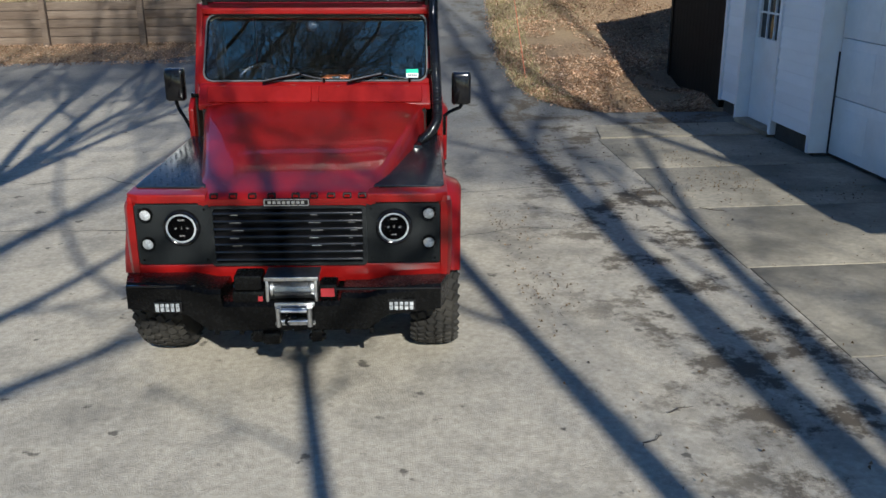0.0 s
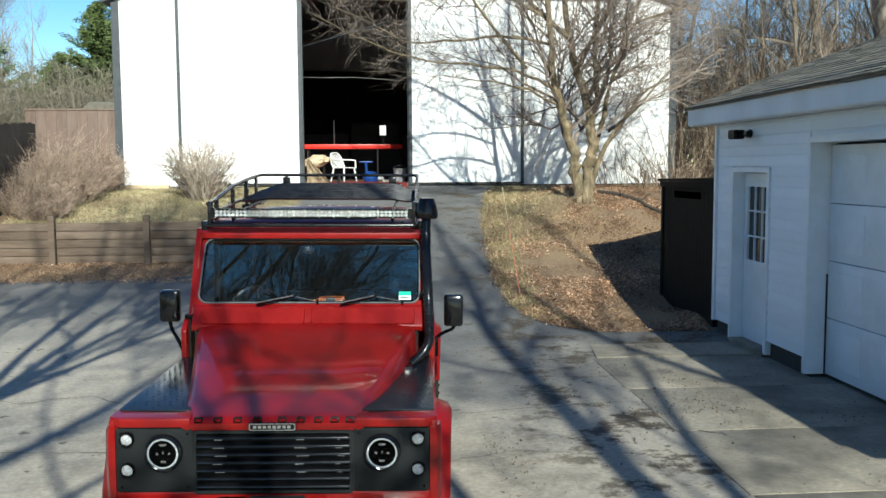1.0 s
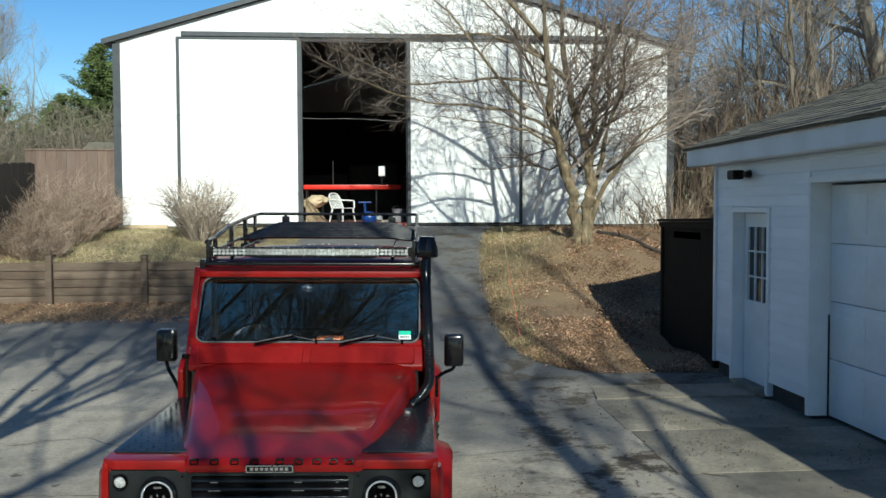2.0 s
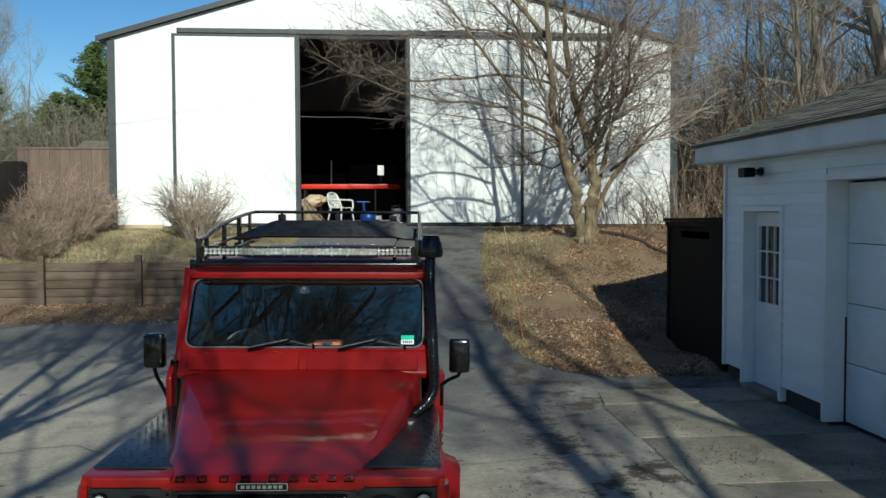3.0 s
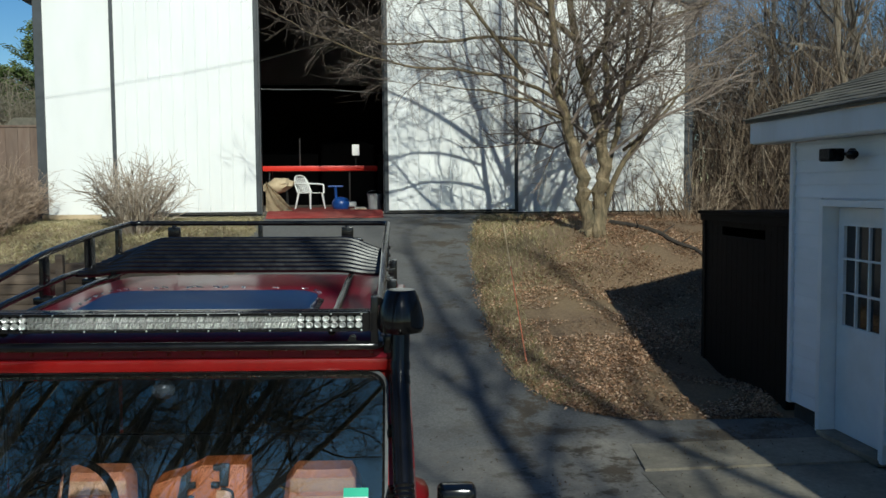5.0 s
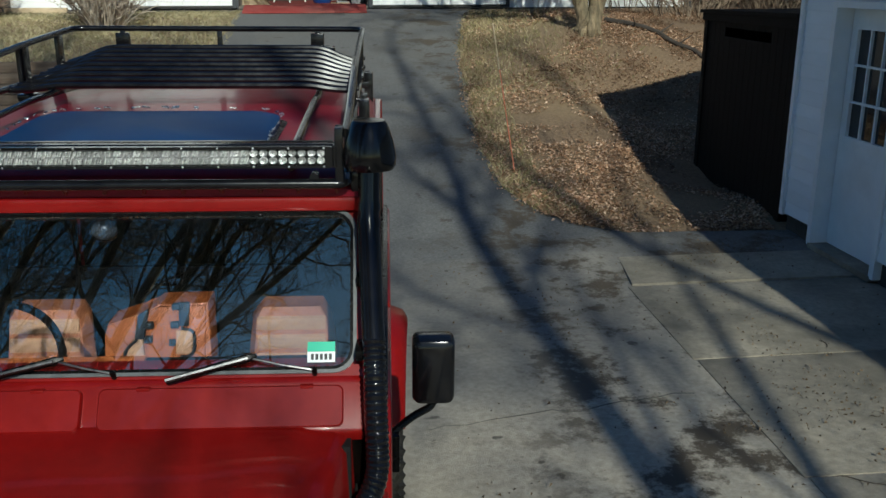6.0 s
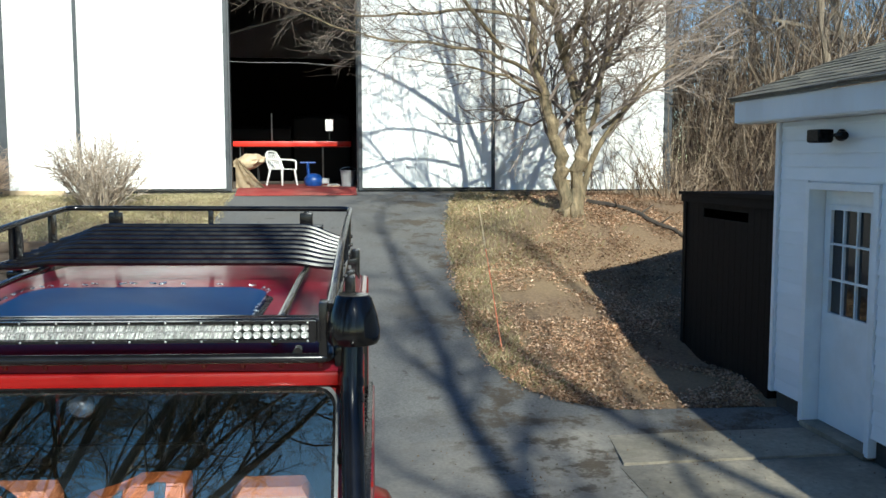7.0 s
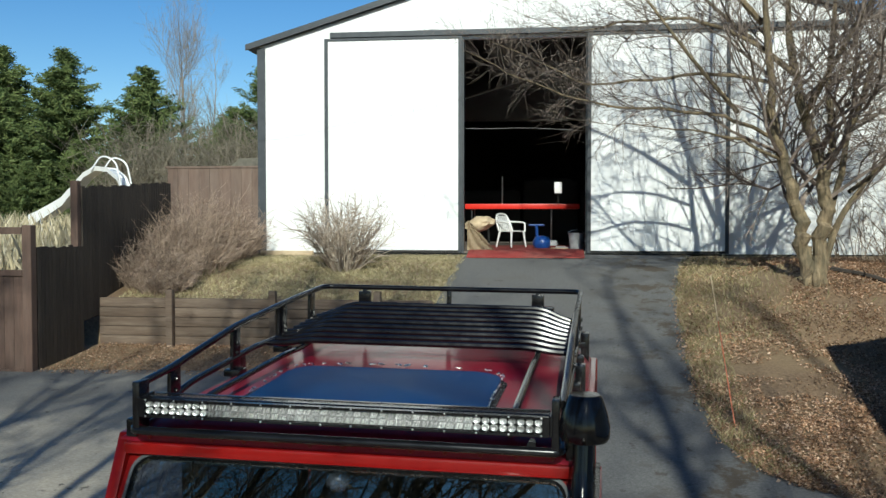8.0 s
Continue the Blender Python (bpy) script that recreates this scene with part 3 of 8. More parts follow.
# ---- concrete apron: slabs with open joints ----
apron = group_thing("concrete_apron", pose(0, 0, 0), "stained pale concrete slabs beside the garage", "pavement", kind="structure")
joints = (-3.0, -1.5, 0.0, 1.4, 2.85, 4.28, 5.72, 7.2, 8.65, 10.1)
for a, b in zip(joints, joints[1:]):
    for x0, x1 in ((2.24, 4.62), (4.635, 7.0)):
        bm = bmesh.new()
        prism(bm, [(x0, a + 0.008), (x1, a + 0.008), (x1, b - 0.008), (x0 + 0.02, b - 0.008)], 'z', -0.06, 0.020, bevel=0.006)
        part("slab", bm, M["concrete"], apron)
bm = bmesh.new()
prism(bm, [(2.3, 10.116), (4.62, 10.116), (4.62, 11.7), (3.3, 11.52), (2.72, 11.46), (2.4, 10.8)], 'z', -0.06, 0.034, bevel=0.006)
part("slab", bm, M["concrete"], apron)

# ---- the barn ----
BX0, BX1, BY, BD = -6.08, 7.08, 21.62, 15.0
BZ, EAVE, RIDGE = 1.76, 6.08, 8.03
MID = (BX0 + BX1) / 2
OPEN0, OPEN1, OPEN_TOP = -1.88, 0.69, 6.15
barn = group_thing("barn", pose(0, 0, 0), "large white metal-clad barn with dark grey trim and sliding doors", "barn")


def gable(x):
    return EAVE + (RIDGE - EAVE) * (1 - abs(x - MID) / ((BX1 - BX0) / 2))


bm = bmesh.new()
prism(bm, [(BX0, BZ), (OPEN0 + 0.02, BZ), (OPEN0 + 0.02, gable(OPEN0)), (BX0, EAVE)], 'y', BY, BY + 0.12)
prism(bm, [(OPEN1 - 0.02, BZ), (BX1, BZ), (BX1, EAVE), (OPEN1 - 0.02, gable(OPEN1))], 'y', BY, BY + 0.12)
prism(bm, [(OPEN0 + 0.02, OPEN_TOP), (OPEN1 - 0.02, OPEN_TOP), (OPEN1 - 0.02, gable(OPEN1)), (MID, RIDGE), (OPEN0 + 0.02, gable(OPEN0))], 'y', BY, BY + 0.12)
part("front_wall", bm, M["white_metal"], barn, smooth=False)
for a in (BX0, BX1 - 0.12):
    part("side_wall", boxes((a, a + 0.12, BY + 0.12, BY + BD, BZ, EAVE)), M["white_metal"], barn, smooth=False)
bm = bmesh.new()
prism(bm, [(BX0, BZ), (BX1, BZ), (BX1, EAVE), (MID, RIDGE), (BX0, EAVE)], 'y', BY + BD, BY + BD + 0.12)
part("rear_wall", bm, M["white_metal"], barn, smooth=False)
# lining coloured near-black so that the open barn reads dark
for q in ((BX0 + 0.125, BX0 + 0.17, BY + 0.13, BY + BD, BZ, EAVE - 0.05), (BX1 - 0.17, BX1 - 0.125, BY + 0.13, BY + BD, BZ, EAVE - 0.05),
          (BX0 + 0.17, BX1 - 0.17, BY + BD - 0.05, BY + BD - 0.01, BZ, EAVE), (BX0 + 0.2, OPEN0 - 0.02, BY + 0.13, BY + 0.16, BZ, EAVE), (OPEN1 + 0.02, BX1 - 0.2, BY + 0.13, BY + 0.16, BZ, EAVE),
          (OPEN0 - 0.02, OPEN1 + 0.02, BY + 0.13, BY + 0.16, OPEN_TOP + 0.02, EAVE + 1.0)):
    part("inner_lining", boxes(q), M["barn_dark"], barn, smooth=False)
for s in (-1, 1):
    bm = bmesh.new()
    x_edge = BX0 - 0.28 if s < 0 else BX1 + 0.28
    ze = EAVE - 0.28 * (RIDGE - EAVE) / ((BX1 - BX0) / 2)
    prism(bm, [(x_edge, ze + 0.04), (MID, RIDGE + 0.04), (MID, RIDGE + 0.12), (x_edge, ze + 0.12)], 'y', BY - 0.09, BY + BD + 0.25)
    part("roof_slope", bm, M["barn_roof"], barn, smooth=False)
    bm = bmesh.new()
    prism(bm, [(x_edge, ze + 0.005), (MID, RIDGE + 0.005), (MID, RIDGE + 0.125), (x_edge, ze + 0.125)], 'y', BY - 0.125, BY - 0.088)
    part("rake_trim", bm, M["grey_trim"], barn, smooth=False)
for x0, x1, y0 in ((BX0 - 0.06, BX0 + 0.11, BY - 0.03), (BX1 - 0.11, BX1 + 0.06, BY - 0.03)):
    part("corner_trim", boxes((x0, x1, y0, BY + 0.16, BZ, EAVE - 0.02), bevel=0.005), M["grey_trim"], barn, smooth=False)
part("door_track", boxes((-4.57, 5.6, BY - 0.12, BY - 0.003, 6.215, 6.325), bevel=0.008), M["grey_trim"], barn, smooth=False)
for a in (OPEN0 - 0.05, OPEN1 - 0.06):
    part("door_jamb", boxes((a, a + 0.11, BY + 0.0, BY + 0.2, BZ + 0.06, OPEN_TOP), bevel=0.004), M["grey_trim"], barn, smooth=False)
part("sill", boxes((BX0 + 0.15, BX1 - 0.15, BY - 0.06, BY - 0.004, BZ - 0.1, BZ + 0.06), bevel=0.004), M["foundation"], barn, smooth=False)


def sliding_door(x0, x1):
    door = new("sliding_door")
    door.parent = barn
    z0, z1, y0 = 1.83, 6.20, BY - 0.10
    bm = bmesh.new()
    k = int((x1 - x0) / 0.228)
    w = (x1 - x0 - 0.1) / k
    line = []
    for i in range(k):                       # ribbed sheet in one piece
        a = x0 + 0.05 + i * w
        line += [(a, y0 + 0.012), (a + w * 0.86, y0 + 0.012), (a + w * 0.90, y0 + 0.005), (a + w * 0.96, y0 + 0.005)]
    prism(bm, line + [(x1 - 0.05, y0 + 0.012), (x1 - 0.05, y0 + 0.05), (x0 + 0.05, y0 + 0.05)], 'z', z0 + 0.05, z1 - 0.03)
    part("sheet", bm, M["white_metal"], door, smooth=False)
    for a, b in ((x0, x0 + 0.075), (x1 - 0.075, x1)):
        part("edge_trim", boxes((a, b, y0 - 0.012, y0 + 0.06, z0, z1), bevel=0.004), M["grey_trim"], door, smooth=False)
    part("top_trim", boxes((x0 + 0.075, x1 - 0.075, y0 - 0.006, y0 + 0.055, z1 - 0.05, z1), bevel=0.003), M["grey_trim"], door, smooth=False)
    part("bottom_trim", boxes((x0 + 0.075, x1 - 0.075, y0 - 0.008, y0 + 0.055, z0, z0 + 0.05), bevel=0.003), M["foundation"], door, smooth=False)
    return door


sliding_door(-4.69, -1.85)
sliding_door(0.655, 3.40)
floor = thing("floor", boxes((BX0 + 0.17, BX1 - 0.17, BY + 0.01, BY + BD - 0.05, 1.4, 1.865)), M["barn_floor"], "dusty concrete barn floor in shade", "floor", smooth=False, kind="structure")

# ---- the garage ----
GX, GY1, GY0 = 4.22, 11.48, 2.2          # face towards the drive, far corner, near corner
GZ1 = 2.74
GDX = 0.20                                # depth of the reveals
garage = group_thing("garage", pose(0, 0, 0), "white vinyl-sided garage with a shingled roof and stained fascia", "garage")
D0, D1 = 9.95, 10.89                      # entry door
O0, O1 = 4.0, 8.95                       # vehicle door opening
OT, DT = 2.46, 2.14
core = boxes((GX + 0.02, GX + 0.16, D1 + 0.03, GY1, 0.225, GZ1), (GX + 0.02, GX + 0.16, O1, D0 - 0.03, 0.225, GZ1), (GX + 0.02, GX + 0.16, D0 - 0.03, D1 + 0.03, DT + 0.03, GZ1),
             (GX + 0.02, GX + 0.16, O0, O1, OT, GZ1), (GX + 0.02, GX + 0.16, GY0, O0, 0.225, GZ1))
part("wall", core, M["siding"], garage, smooth=False)
bm = bmesh.new()
RX, RS = 7.4, 0.36
prism(bm, [(GX + 0.16, 0.1), (10.6, 0.1), (10.6, GZ1), (RX, GZ1 + (RX - GX) * RS), (GX + 0.16, GZ1)], 'y', GY1 - 0.14, GY1)
part("gable_wall", bm, M["siding"], garage, smooth=False)
bm = bmesh.new()
prism(bm, [(GX + 0.16, 0.1), (10.6, 0.1), (10.6, GZ1), (RX, GZ1 + (RX - GX) * RS), (GX + 0.16, GZ1)], 'y', GY0, GY0 + 0.14)
part("gable_wall", bm, M["siding"], garage, smooth=False)
part("back_wall", boxes((10.46, 10.6, GY0 + 0.14, GY1 - 0.14, 0.1, GZ1)), M["siding"], garage, smooth=False)
for q in ((GX + 0.05, 10.6, D1 + 0.04, GY1 - 0.004, -0.1, 0.223), (GX + 0.05, GX + 0.4, O1 + 0.004, D0 - 0.04, -0.1, 0.223), (GX + 0.05, GX + 0.4, GY0, O0 - 0.004, -0.1, 0.223)):
    part("foundation", boxes(q), M["foundation"], garage, smooth=False)


def siding_board(y0, y1, z, h):
    """One lap: thin at the top, proud at the bottom."""
    bm = bmesh.new()
    prism(bm, [(GX + 0.019, z), (GX - 0.009, z), (GX - 0.0085, z + 0.014), (GX + 0.006, z + h), (GX + 0.019, z + h)], 'y', y0, y1)
    part("siding_board", bm, M["siding"], garage, smooth=False)


lap = 0.117
for r in range(22):
    z = 0.225 + r * lap
    h = min(lap, GZ1 - z)
    spans = []
    if z < DT + 0.06:
        spans += [(D1 + 0.07, GY1 - 0.045), (O1 + 0.05, D0 - 0.07)]
    else:
        spans += [(O1 + 0.05, GY1 - 0.045)]
    if z > OT + 0.07:
        spans += [(O0 - 0.05, O1 + 0.05)]
    spans += [(GY0 + 0.02, O0 - 0.05)]
    for a, b in spans:
        siding_board(a, b, z, h)
part("corner_post", boxes((GX - 0.03, GX + 0.06, GY1 - 0.04, GY1 + 0.02, 0.205, GZ1), bevel=0.006), M["white_paint"], garage, smooth=False)
part("opening_trim", boxes((GX - 0.022, GX + GDX + 0.05, O1 - 0.012, O1 + 0.048, 0.055, OT + 0.05), (GX - 0.022, GX + GDX + 0.05, O0 - 0.048, O0 + 0.012, 0.055, OT + 0.05), (GX - 0.022, GX + GDX + 0.05, O0 + 0.012, O1 - 0.012, OT - 0.012, OT + 0.05), bevel=0.004), M["white_paint"], garage, smooth=False)
part("door_casing", boxes((GX - 0.022, GX + 0.20, D1, D1 + 0.065, 0.06, DT + 0.06), (GX - 0.022, GX + 0.20, D0 - 0.065, D0, 0.06, DT + 0.06), (GX - 0.022, GX + 0.20, D0, D1, DT, DT + 0.06), bevel=0.004), M["white_paint"], garage, smooth=False)
part("threshold", boxes((GX - 0.03, GX + 0.2, D0 - 0.02, D1 + 0.02, 0.03, 0.082), bevel=0.006), M["concrete"], garage, smooth=False)

# sectional vehicle door
vdoor = new("vehicle_door")
vdoor.parent = garage
for i in range(4):
    z0 = 0.06 + i * 0.592
    part("door_section", boxes((GX + GDX, GX + GDX + 0.045, O0 + 0.015, O1 - 0.02, z0, z0 + 0.585), bevel=0.008), M["white_paint"], vdoor)
    for k in range(8):
        a = O0 + 0.1 + k * 0.595
        part("door_panel", boxes((GX + GDX - 0.0035, GX + GDX + 0.002, a, a + 0.5, z0 + 0.10, z0 + 0.49), bevel=0.0025), M["white_paint"], vdoor)
part("door_seal", boxes((GX + GDX - 0.015, GX + GDX + 0.05, O1 - 0.018, O1 - 0.012, 0.06, 1.1), (GX + GDX - 0.002, GX + GDX + 0.05, O0 + 0.02, O1 - 0.02, 0.052, 0.06)), M["ink"], vdoor, smooth=False)

# entry door, with a window of nine panes
edoor = new("entry_door")
edoor.parent = garage
ex = GX + 0.13
W0, W1, WZ0, WZ1 = D0 + 0.23, D1 - 0.11, 1.06, 1.98
bm = boxes((ex, ex + 0.045, D0 + 0.01, W0, 0.09, DT - 0.01), (ex, ex + 0.045, W1, D1 - 0.01, 0.09, DT - 0.01), (ex, ex + 0.045, W0, W1, 0.09, WZ0), (ex, ex + 0.045, W0, W1, WZ1, DT - 0.01))
part("door_leaf", bm, M["white_paint"], edoor, smooth=False)
part("window_frame", frame_ring(bmesh.new(), rounded(W0 - 0.03, W1 + 0.03, WZ0 - 0.03, WZ1 + 0.03, 0.004, 1), rounded(W0 + 0.012, W1 - 0.012, WZ0 + 0.012, WZ1 - 0.012, 0.004, 1), lambda a, b, d: (ex - 0.012 + d, a, b), 0.03), M["white_paint"], edoor, smooth=False)
pw, ph = (W1 - W0) / 3, (WZ1 - WZ0) / 3
for i in range(3):
    for j in range(3):
        part("pane", boxes((ex + 0.018, ex + 0.024, W0 + i * pw + 0.008, W0 + (i + 1) * pw - 0.008, WZ0 + j * ph + 0.008, WZ0 + (j + 1) * ph - 0.008)), M["glass_dark"], edoor, "dark window pane", smooth=False)
for i in (1, 2):
    part("muntin", boxes((ex - 0.006, ex + 0.03, W0 + i * pw - 0.009, W0 + i * pw + 0.009, WZ0, WZ1)), M["white_paint"], edoor, smooth=False)
    part("muntin", boxes((ex - 0.008, ex + 0.03, W0, W1, WZ0 + i * ph - 0.009, WZ0 + i * ph + 0.009)), M["white_paint"], edoor, smooth=False)
bm = bmesh.new()
lathe(bm, [(0.0, 0), (0.026, 0.0), (0.026, 0.01), (0.012, 0.014), (0.012, 0.035), (0.028, 0.045), (0.03, 0.06), (0.02, 0.072), (0.0, 0.074)], pose(ex, D0 + 0.07, 0.96, 0, -90, 0), 16)
part("door_knob", bm, M["black_gloss"], edoor, "dark door knob")

# roof of the garage
EX = 3.99
part("fascia", boxes((EX, EX + 0.03, GY0 - 0.4, 11.95, 2.755, 2.955)), M["fascia"], garage, smooth=False)
part("soffit", boxes((EX + 0.03, GX + 0.02, GY0 - 0.4, 11.95, 2.745, 2.765)), M["white_paint"], garage, smooth=False)
bm = bmesh.new()
prism(bm, [(EX + 0.031, 2.76), (RX, 2.76 + (RX - EX) * RS), (RX, 2.955 + (RX - EX) * RS), (EX + 0.031, 2.953)], 'y', 11.92, 11.948)
part("rake_board", bm, M["fascia"], garage, smooth=False)
bm = bmesh.new()
prism(bm, [(EX - 0.03, 2.957), (RX, 2.957 + (RX - EX + 0.03) * RS), (RX, 2.985 + (RX - EX + 0.03) * RS), (EX - 0.03, 2.985)], 'y', GY0 - 0.45, 12.01)
prism(bm, [(RX, 2.957 + (RX - EX + 0.03) * RS), (10.95, 2.90), (10.95, 2.93), (RX, 2.985 + (RX - EX + 0.03) * RS)], 'y', GY0 - 0.45, 12.01)
part("roof_deck", bm, M["shingle"], garage, smooth=False)
course = 0.14
k = int((RX - EX) / course)
for i in range(k + 1):
    x0 = EX - 0.045 + i * course
    z0 = 2.99 + (x0 - EX + 0.03) * RS
    r = random.Random(i)
    y = GY0 - 0.46 + r.random() * 0.3 - 0.3
    bm = bmesh.new()
    while y < 12.02:                          # tabs of one course
        w = 0.30
        lift = r.uniform(0.008, 0.014)
        y1 = min(y + w - 0.006, 12.03)
        if y1 > GY0 - 0.44:
            a = max(y, GY0 - 0.46)
            prism(bm, [(x0, z0), (x0 + course * 1.15, z0 + course * 1.15 * RS), (x0 + course * 1.15, z0 + course * 1.15 * RS + 0.002), (x0 + r.uniform(-0.006, 0.004), z0 + lift)], 'y', a, y1)
        y += w
    part("shingle_course", bm, M["shingle"], garage, smooth=False)

# twin-head flood lamp under the eave
flood = group_thing("flood_lamp", pose(GX - 0.012, 10.42, 2.595), "small black outdoor flood lamp under the eave", "wall lamp")
bm = bmesh.new()
lathe(bm, [(0, 0), (0.05, 0), (0.05, 0.025), (0.02, 0.035), (0.018, 0.06), (0, 0.06)], pose(0, 0, 0, 0, -90, 0), 16)
part("base", bm, M["black"], flood)
bm = bmesh.new()
box(bm, -0.19, -0.06, 0.03, 0.23, -0.055, 0.05, bevel=0.015)
part("lamp_housing", bm, M["black"], flood)
bm = bmesh.new()
lathe(bm, [(0, 0), (0.03, 0), (0.038, 0.02), (0.04, 0.08), (0.02, 0.1), (0, 0.1)], pose(-0.1, -0.20, -0.01, -90, 0, 0), 14)
part("sensor", bm, M["black"], flood)
bm = bmesh.new()
tube(bm, [(-0.05, 0, 0), (-0.08, -0.06, 0), (-0.1, -0.11, -0.01)], 0.012, 8)
tube(bm, [(-0.05, 0, 0), (-0.08, 0.04, 0)], 0.014, 8)
part("arm", bm, M["black"], flood)
part("lamp_glass", boxes((-0.193, -0.188, 0.045, 0.215, -0.045, 0.04), (-0.18, -0.07, 0.045, 0.215, -0.06, -0.054)), M["trim"], flood, smooth=False)

# ---- the red off-road vehicle ----
# local x to the picture's right, y to the rear, z up; the origin lies under the light bar
car = group_thing("off_road_vehicle", pose(-0.675, 6.08, 0.01, 0.3, 0.5, -3.15), "boxy red off-road vehicle with roof rack, snorkel and winch", "car")
RW = 0.415                                   # tyre radius
AX_F, AX_R = -1.15, 1.22                     # axles


def mirror_x(bm_maker, name, mat, label="", smooth=True):
    for s in (-1, 1):
        bm = bm_maker()
        bmesh.ops.transform(bm, matrix=Matrix.Diagonal((s, 1, 1, 1)), verts=bm.verts)
        part(name, bm, mat, car, label, smooth)


def arch_outline(axle, r, y0, y1, z0, z1, n=14):
    """Side panel outline (y, z) with a wheel arch cut from below."""
    a0 = math.asin(max(-1, min(1, (z0 - RW) / r)))
    pts = [(y0, z0)]
    if y0 < axle - r:
        for i in range(n + 1):
            a = math.pi - a0 - (math.pi - 2 * a0) * i / n
            pts.append((axle + r * math.cos(a), RW + r * math.sin(a)))
    pts += [(y1, z0), (y1, z1), (y0, z1)]
    return pts


# wings
def wing_side():
    bm = bmesh.new()
    pts = arch_outline(AX_F, 0.47, -1.555, -0.30, 0.56, 0.985)
    prism(bm, pts, 'x', 0.755, 0.80, bevel=0.012)
    return bm


mirror_x(wing_side, "front_wing", M["paint"])


def wing_top():
    bm = bmesh.new()
    # frame of red round the tread plate: front lip, outer rail
    prism(bm, [(0.40, -1.575), (0.74, -1.575), (0.80, -1.54), (0.80, -0.30), (0.765, -0.30), (0.765, -1.47), (0.40, -1.47)], 'z', 0.955, 1.002, bevel=0.01)
    return bm


mirror_x(wing_top, "wing_rail", M["paint"])


def wing_shelf():
    bm = bmesh.new()
    prism(bm, [(0.38, -1.47), (0.766, -1.47), (0.766, -0.30), (0.60, -0.30)], 'z', 0.95, 0.985)
    return bm


mirror_x(wing_shelf, "wing_shelf", M["paint"], smooth=False)


def plate():
    bm = bmesh.new()
    prism(bm, [(0.425, -1.46), (0.77, -1.46), (0.785, -1.44), (0.785, -0.33), (0.68, -0.33)], 'z', 1.0, 1.010, bevel=0.003)
    # raised diamonds of the tread plate
    for i in range(22):
        for j in range(12):
            y = -1.43 + i * 0.05
            x = 0.44 + j * 0.031 + (0.0155 if i % 2 else 0)
            if x > 0.77 or x < 0.435 + (y + 1.46) * 0.235:
                continue
            a = radians(45 if (i + j) % 2 else -45)
            c, s = math.cos(a), math.sin(a)
            q = [(x + c * p - s * t, y + s * p + c * t) for p, t in ((-0.014, 0), (0, -0.004), (0.014, 0), (0, 0.004))]
            lo = [bm.verts.new((*p, 1.0095)) for p in q]
            hi = bm.verts.new((x, y, 1.0135))
            for k in range(4):
                bm.faces.new((lo[k], lo[(k + 1) % 4], hi))
    return bm


mirror_x(plate, "tread_plate", M["chequer"], "black chequer plate on the wing")


def flare():
    """Rounded eyebrow over the front wheel."""
    bm = bmesh.new()
    rings = []
    n = 22
    for i in range(n + 1):
        a = radians(163 - 165 * i / n)
        c, s = math.cos(a), math.sin(a)
        sec = [(0.775, 0.455), (0.86, 0.452), (0.885, 0.462), (0.888, 0.478), (0.868, 0.510), (0.80, 0.535), (0.775, 0.54)]
        rings.append([(x - 0.02 * max(0.0, -c), AX_F + r * c * (0.74 if c < 0 else 1.0), RW + r * s * 1.02) for x, r in sec])
    loft(bm, rings)
    return bm


mirror_x(flare, "wheel_arch", M["paint"])


def rear_flare():
    bm = flare()
    bmesh.ops.translate(bm, vec=(0, AX_R - AX_F, 0), verts=bm.verts)
    return bm


mirror_x(rear_flare, "wheel_arch", M["paint"])

# bonnet: raised panel that widens towards the windscreen
def bonnet_half(y):
    return 0.428 + (y + 1.53) / 1.23 * 0.268


bm = bmesh.new()
rings = []
nose = [(-1.575, 0.955, 0.0), (-1.578, 0.975, 0.0), (-1.565, 0.992, 0.003), (-1.53, 1.002, 0.006)]
for k in range(14):
    y = -1.49 + k * (1.185 / 13)
    rise = min(1.0, (y + 1.53) / 0.95)
    nose.append((y, 1.031 + (y + 1.36) * 0.1678 - 0.0016 * max(0.0, -1.38 - y) / 0.1, 0.006 + 0.026 * rise * rise * (3 - 2 * rise)))
for y, z, d in nose:
    h = bonnet_half(max(y, -1.53))
    side = 1.004 if y > -1.54 else z - 0.004
    low = min(side, z - 0.006)
    prof = [(-h - 0.012, low), (-h - 0.006, z - 0.04 if z - 0.04 > low else low + 0.002), (-h + 0.012, z - 0.012), (-h + 0.04, z - 0.002), (-h * 0.86, z + d * 0.12), (-h * 0.80, z + d * 0.40), (-h * 0.5, z + d * 0.5), (0, z + d * 0.6), (h * 0.5, z + d * 0.5),
            (h * 0.80, z + d * 0.40), (h * 0.86, z + d * 0.12), (h - 0.04, z - 0.002), (h - 0.012, z - 0.012), (h + 0.006, z - 0.04 if z - 0.04 > low else low + 0.002), (h + 0.012, low)]
    rings.append([(x, y, zz) for x, zz in prof])
loft(bm, rings, close=False)
part("bonnet", bm, M["paint"], car)
part("bonnet_underside", boxes((-0.4, 0.4, -1.5, -0.32, 0.72, 0.96)), M["interior"], car, smooth=False)

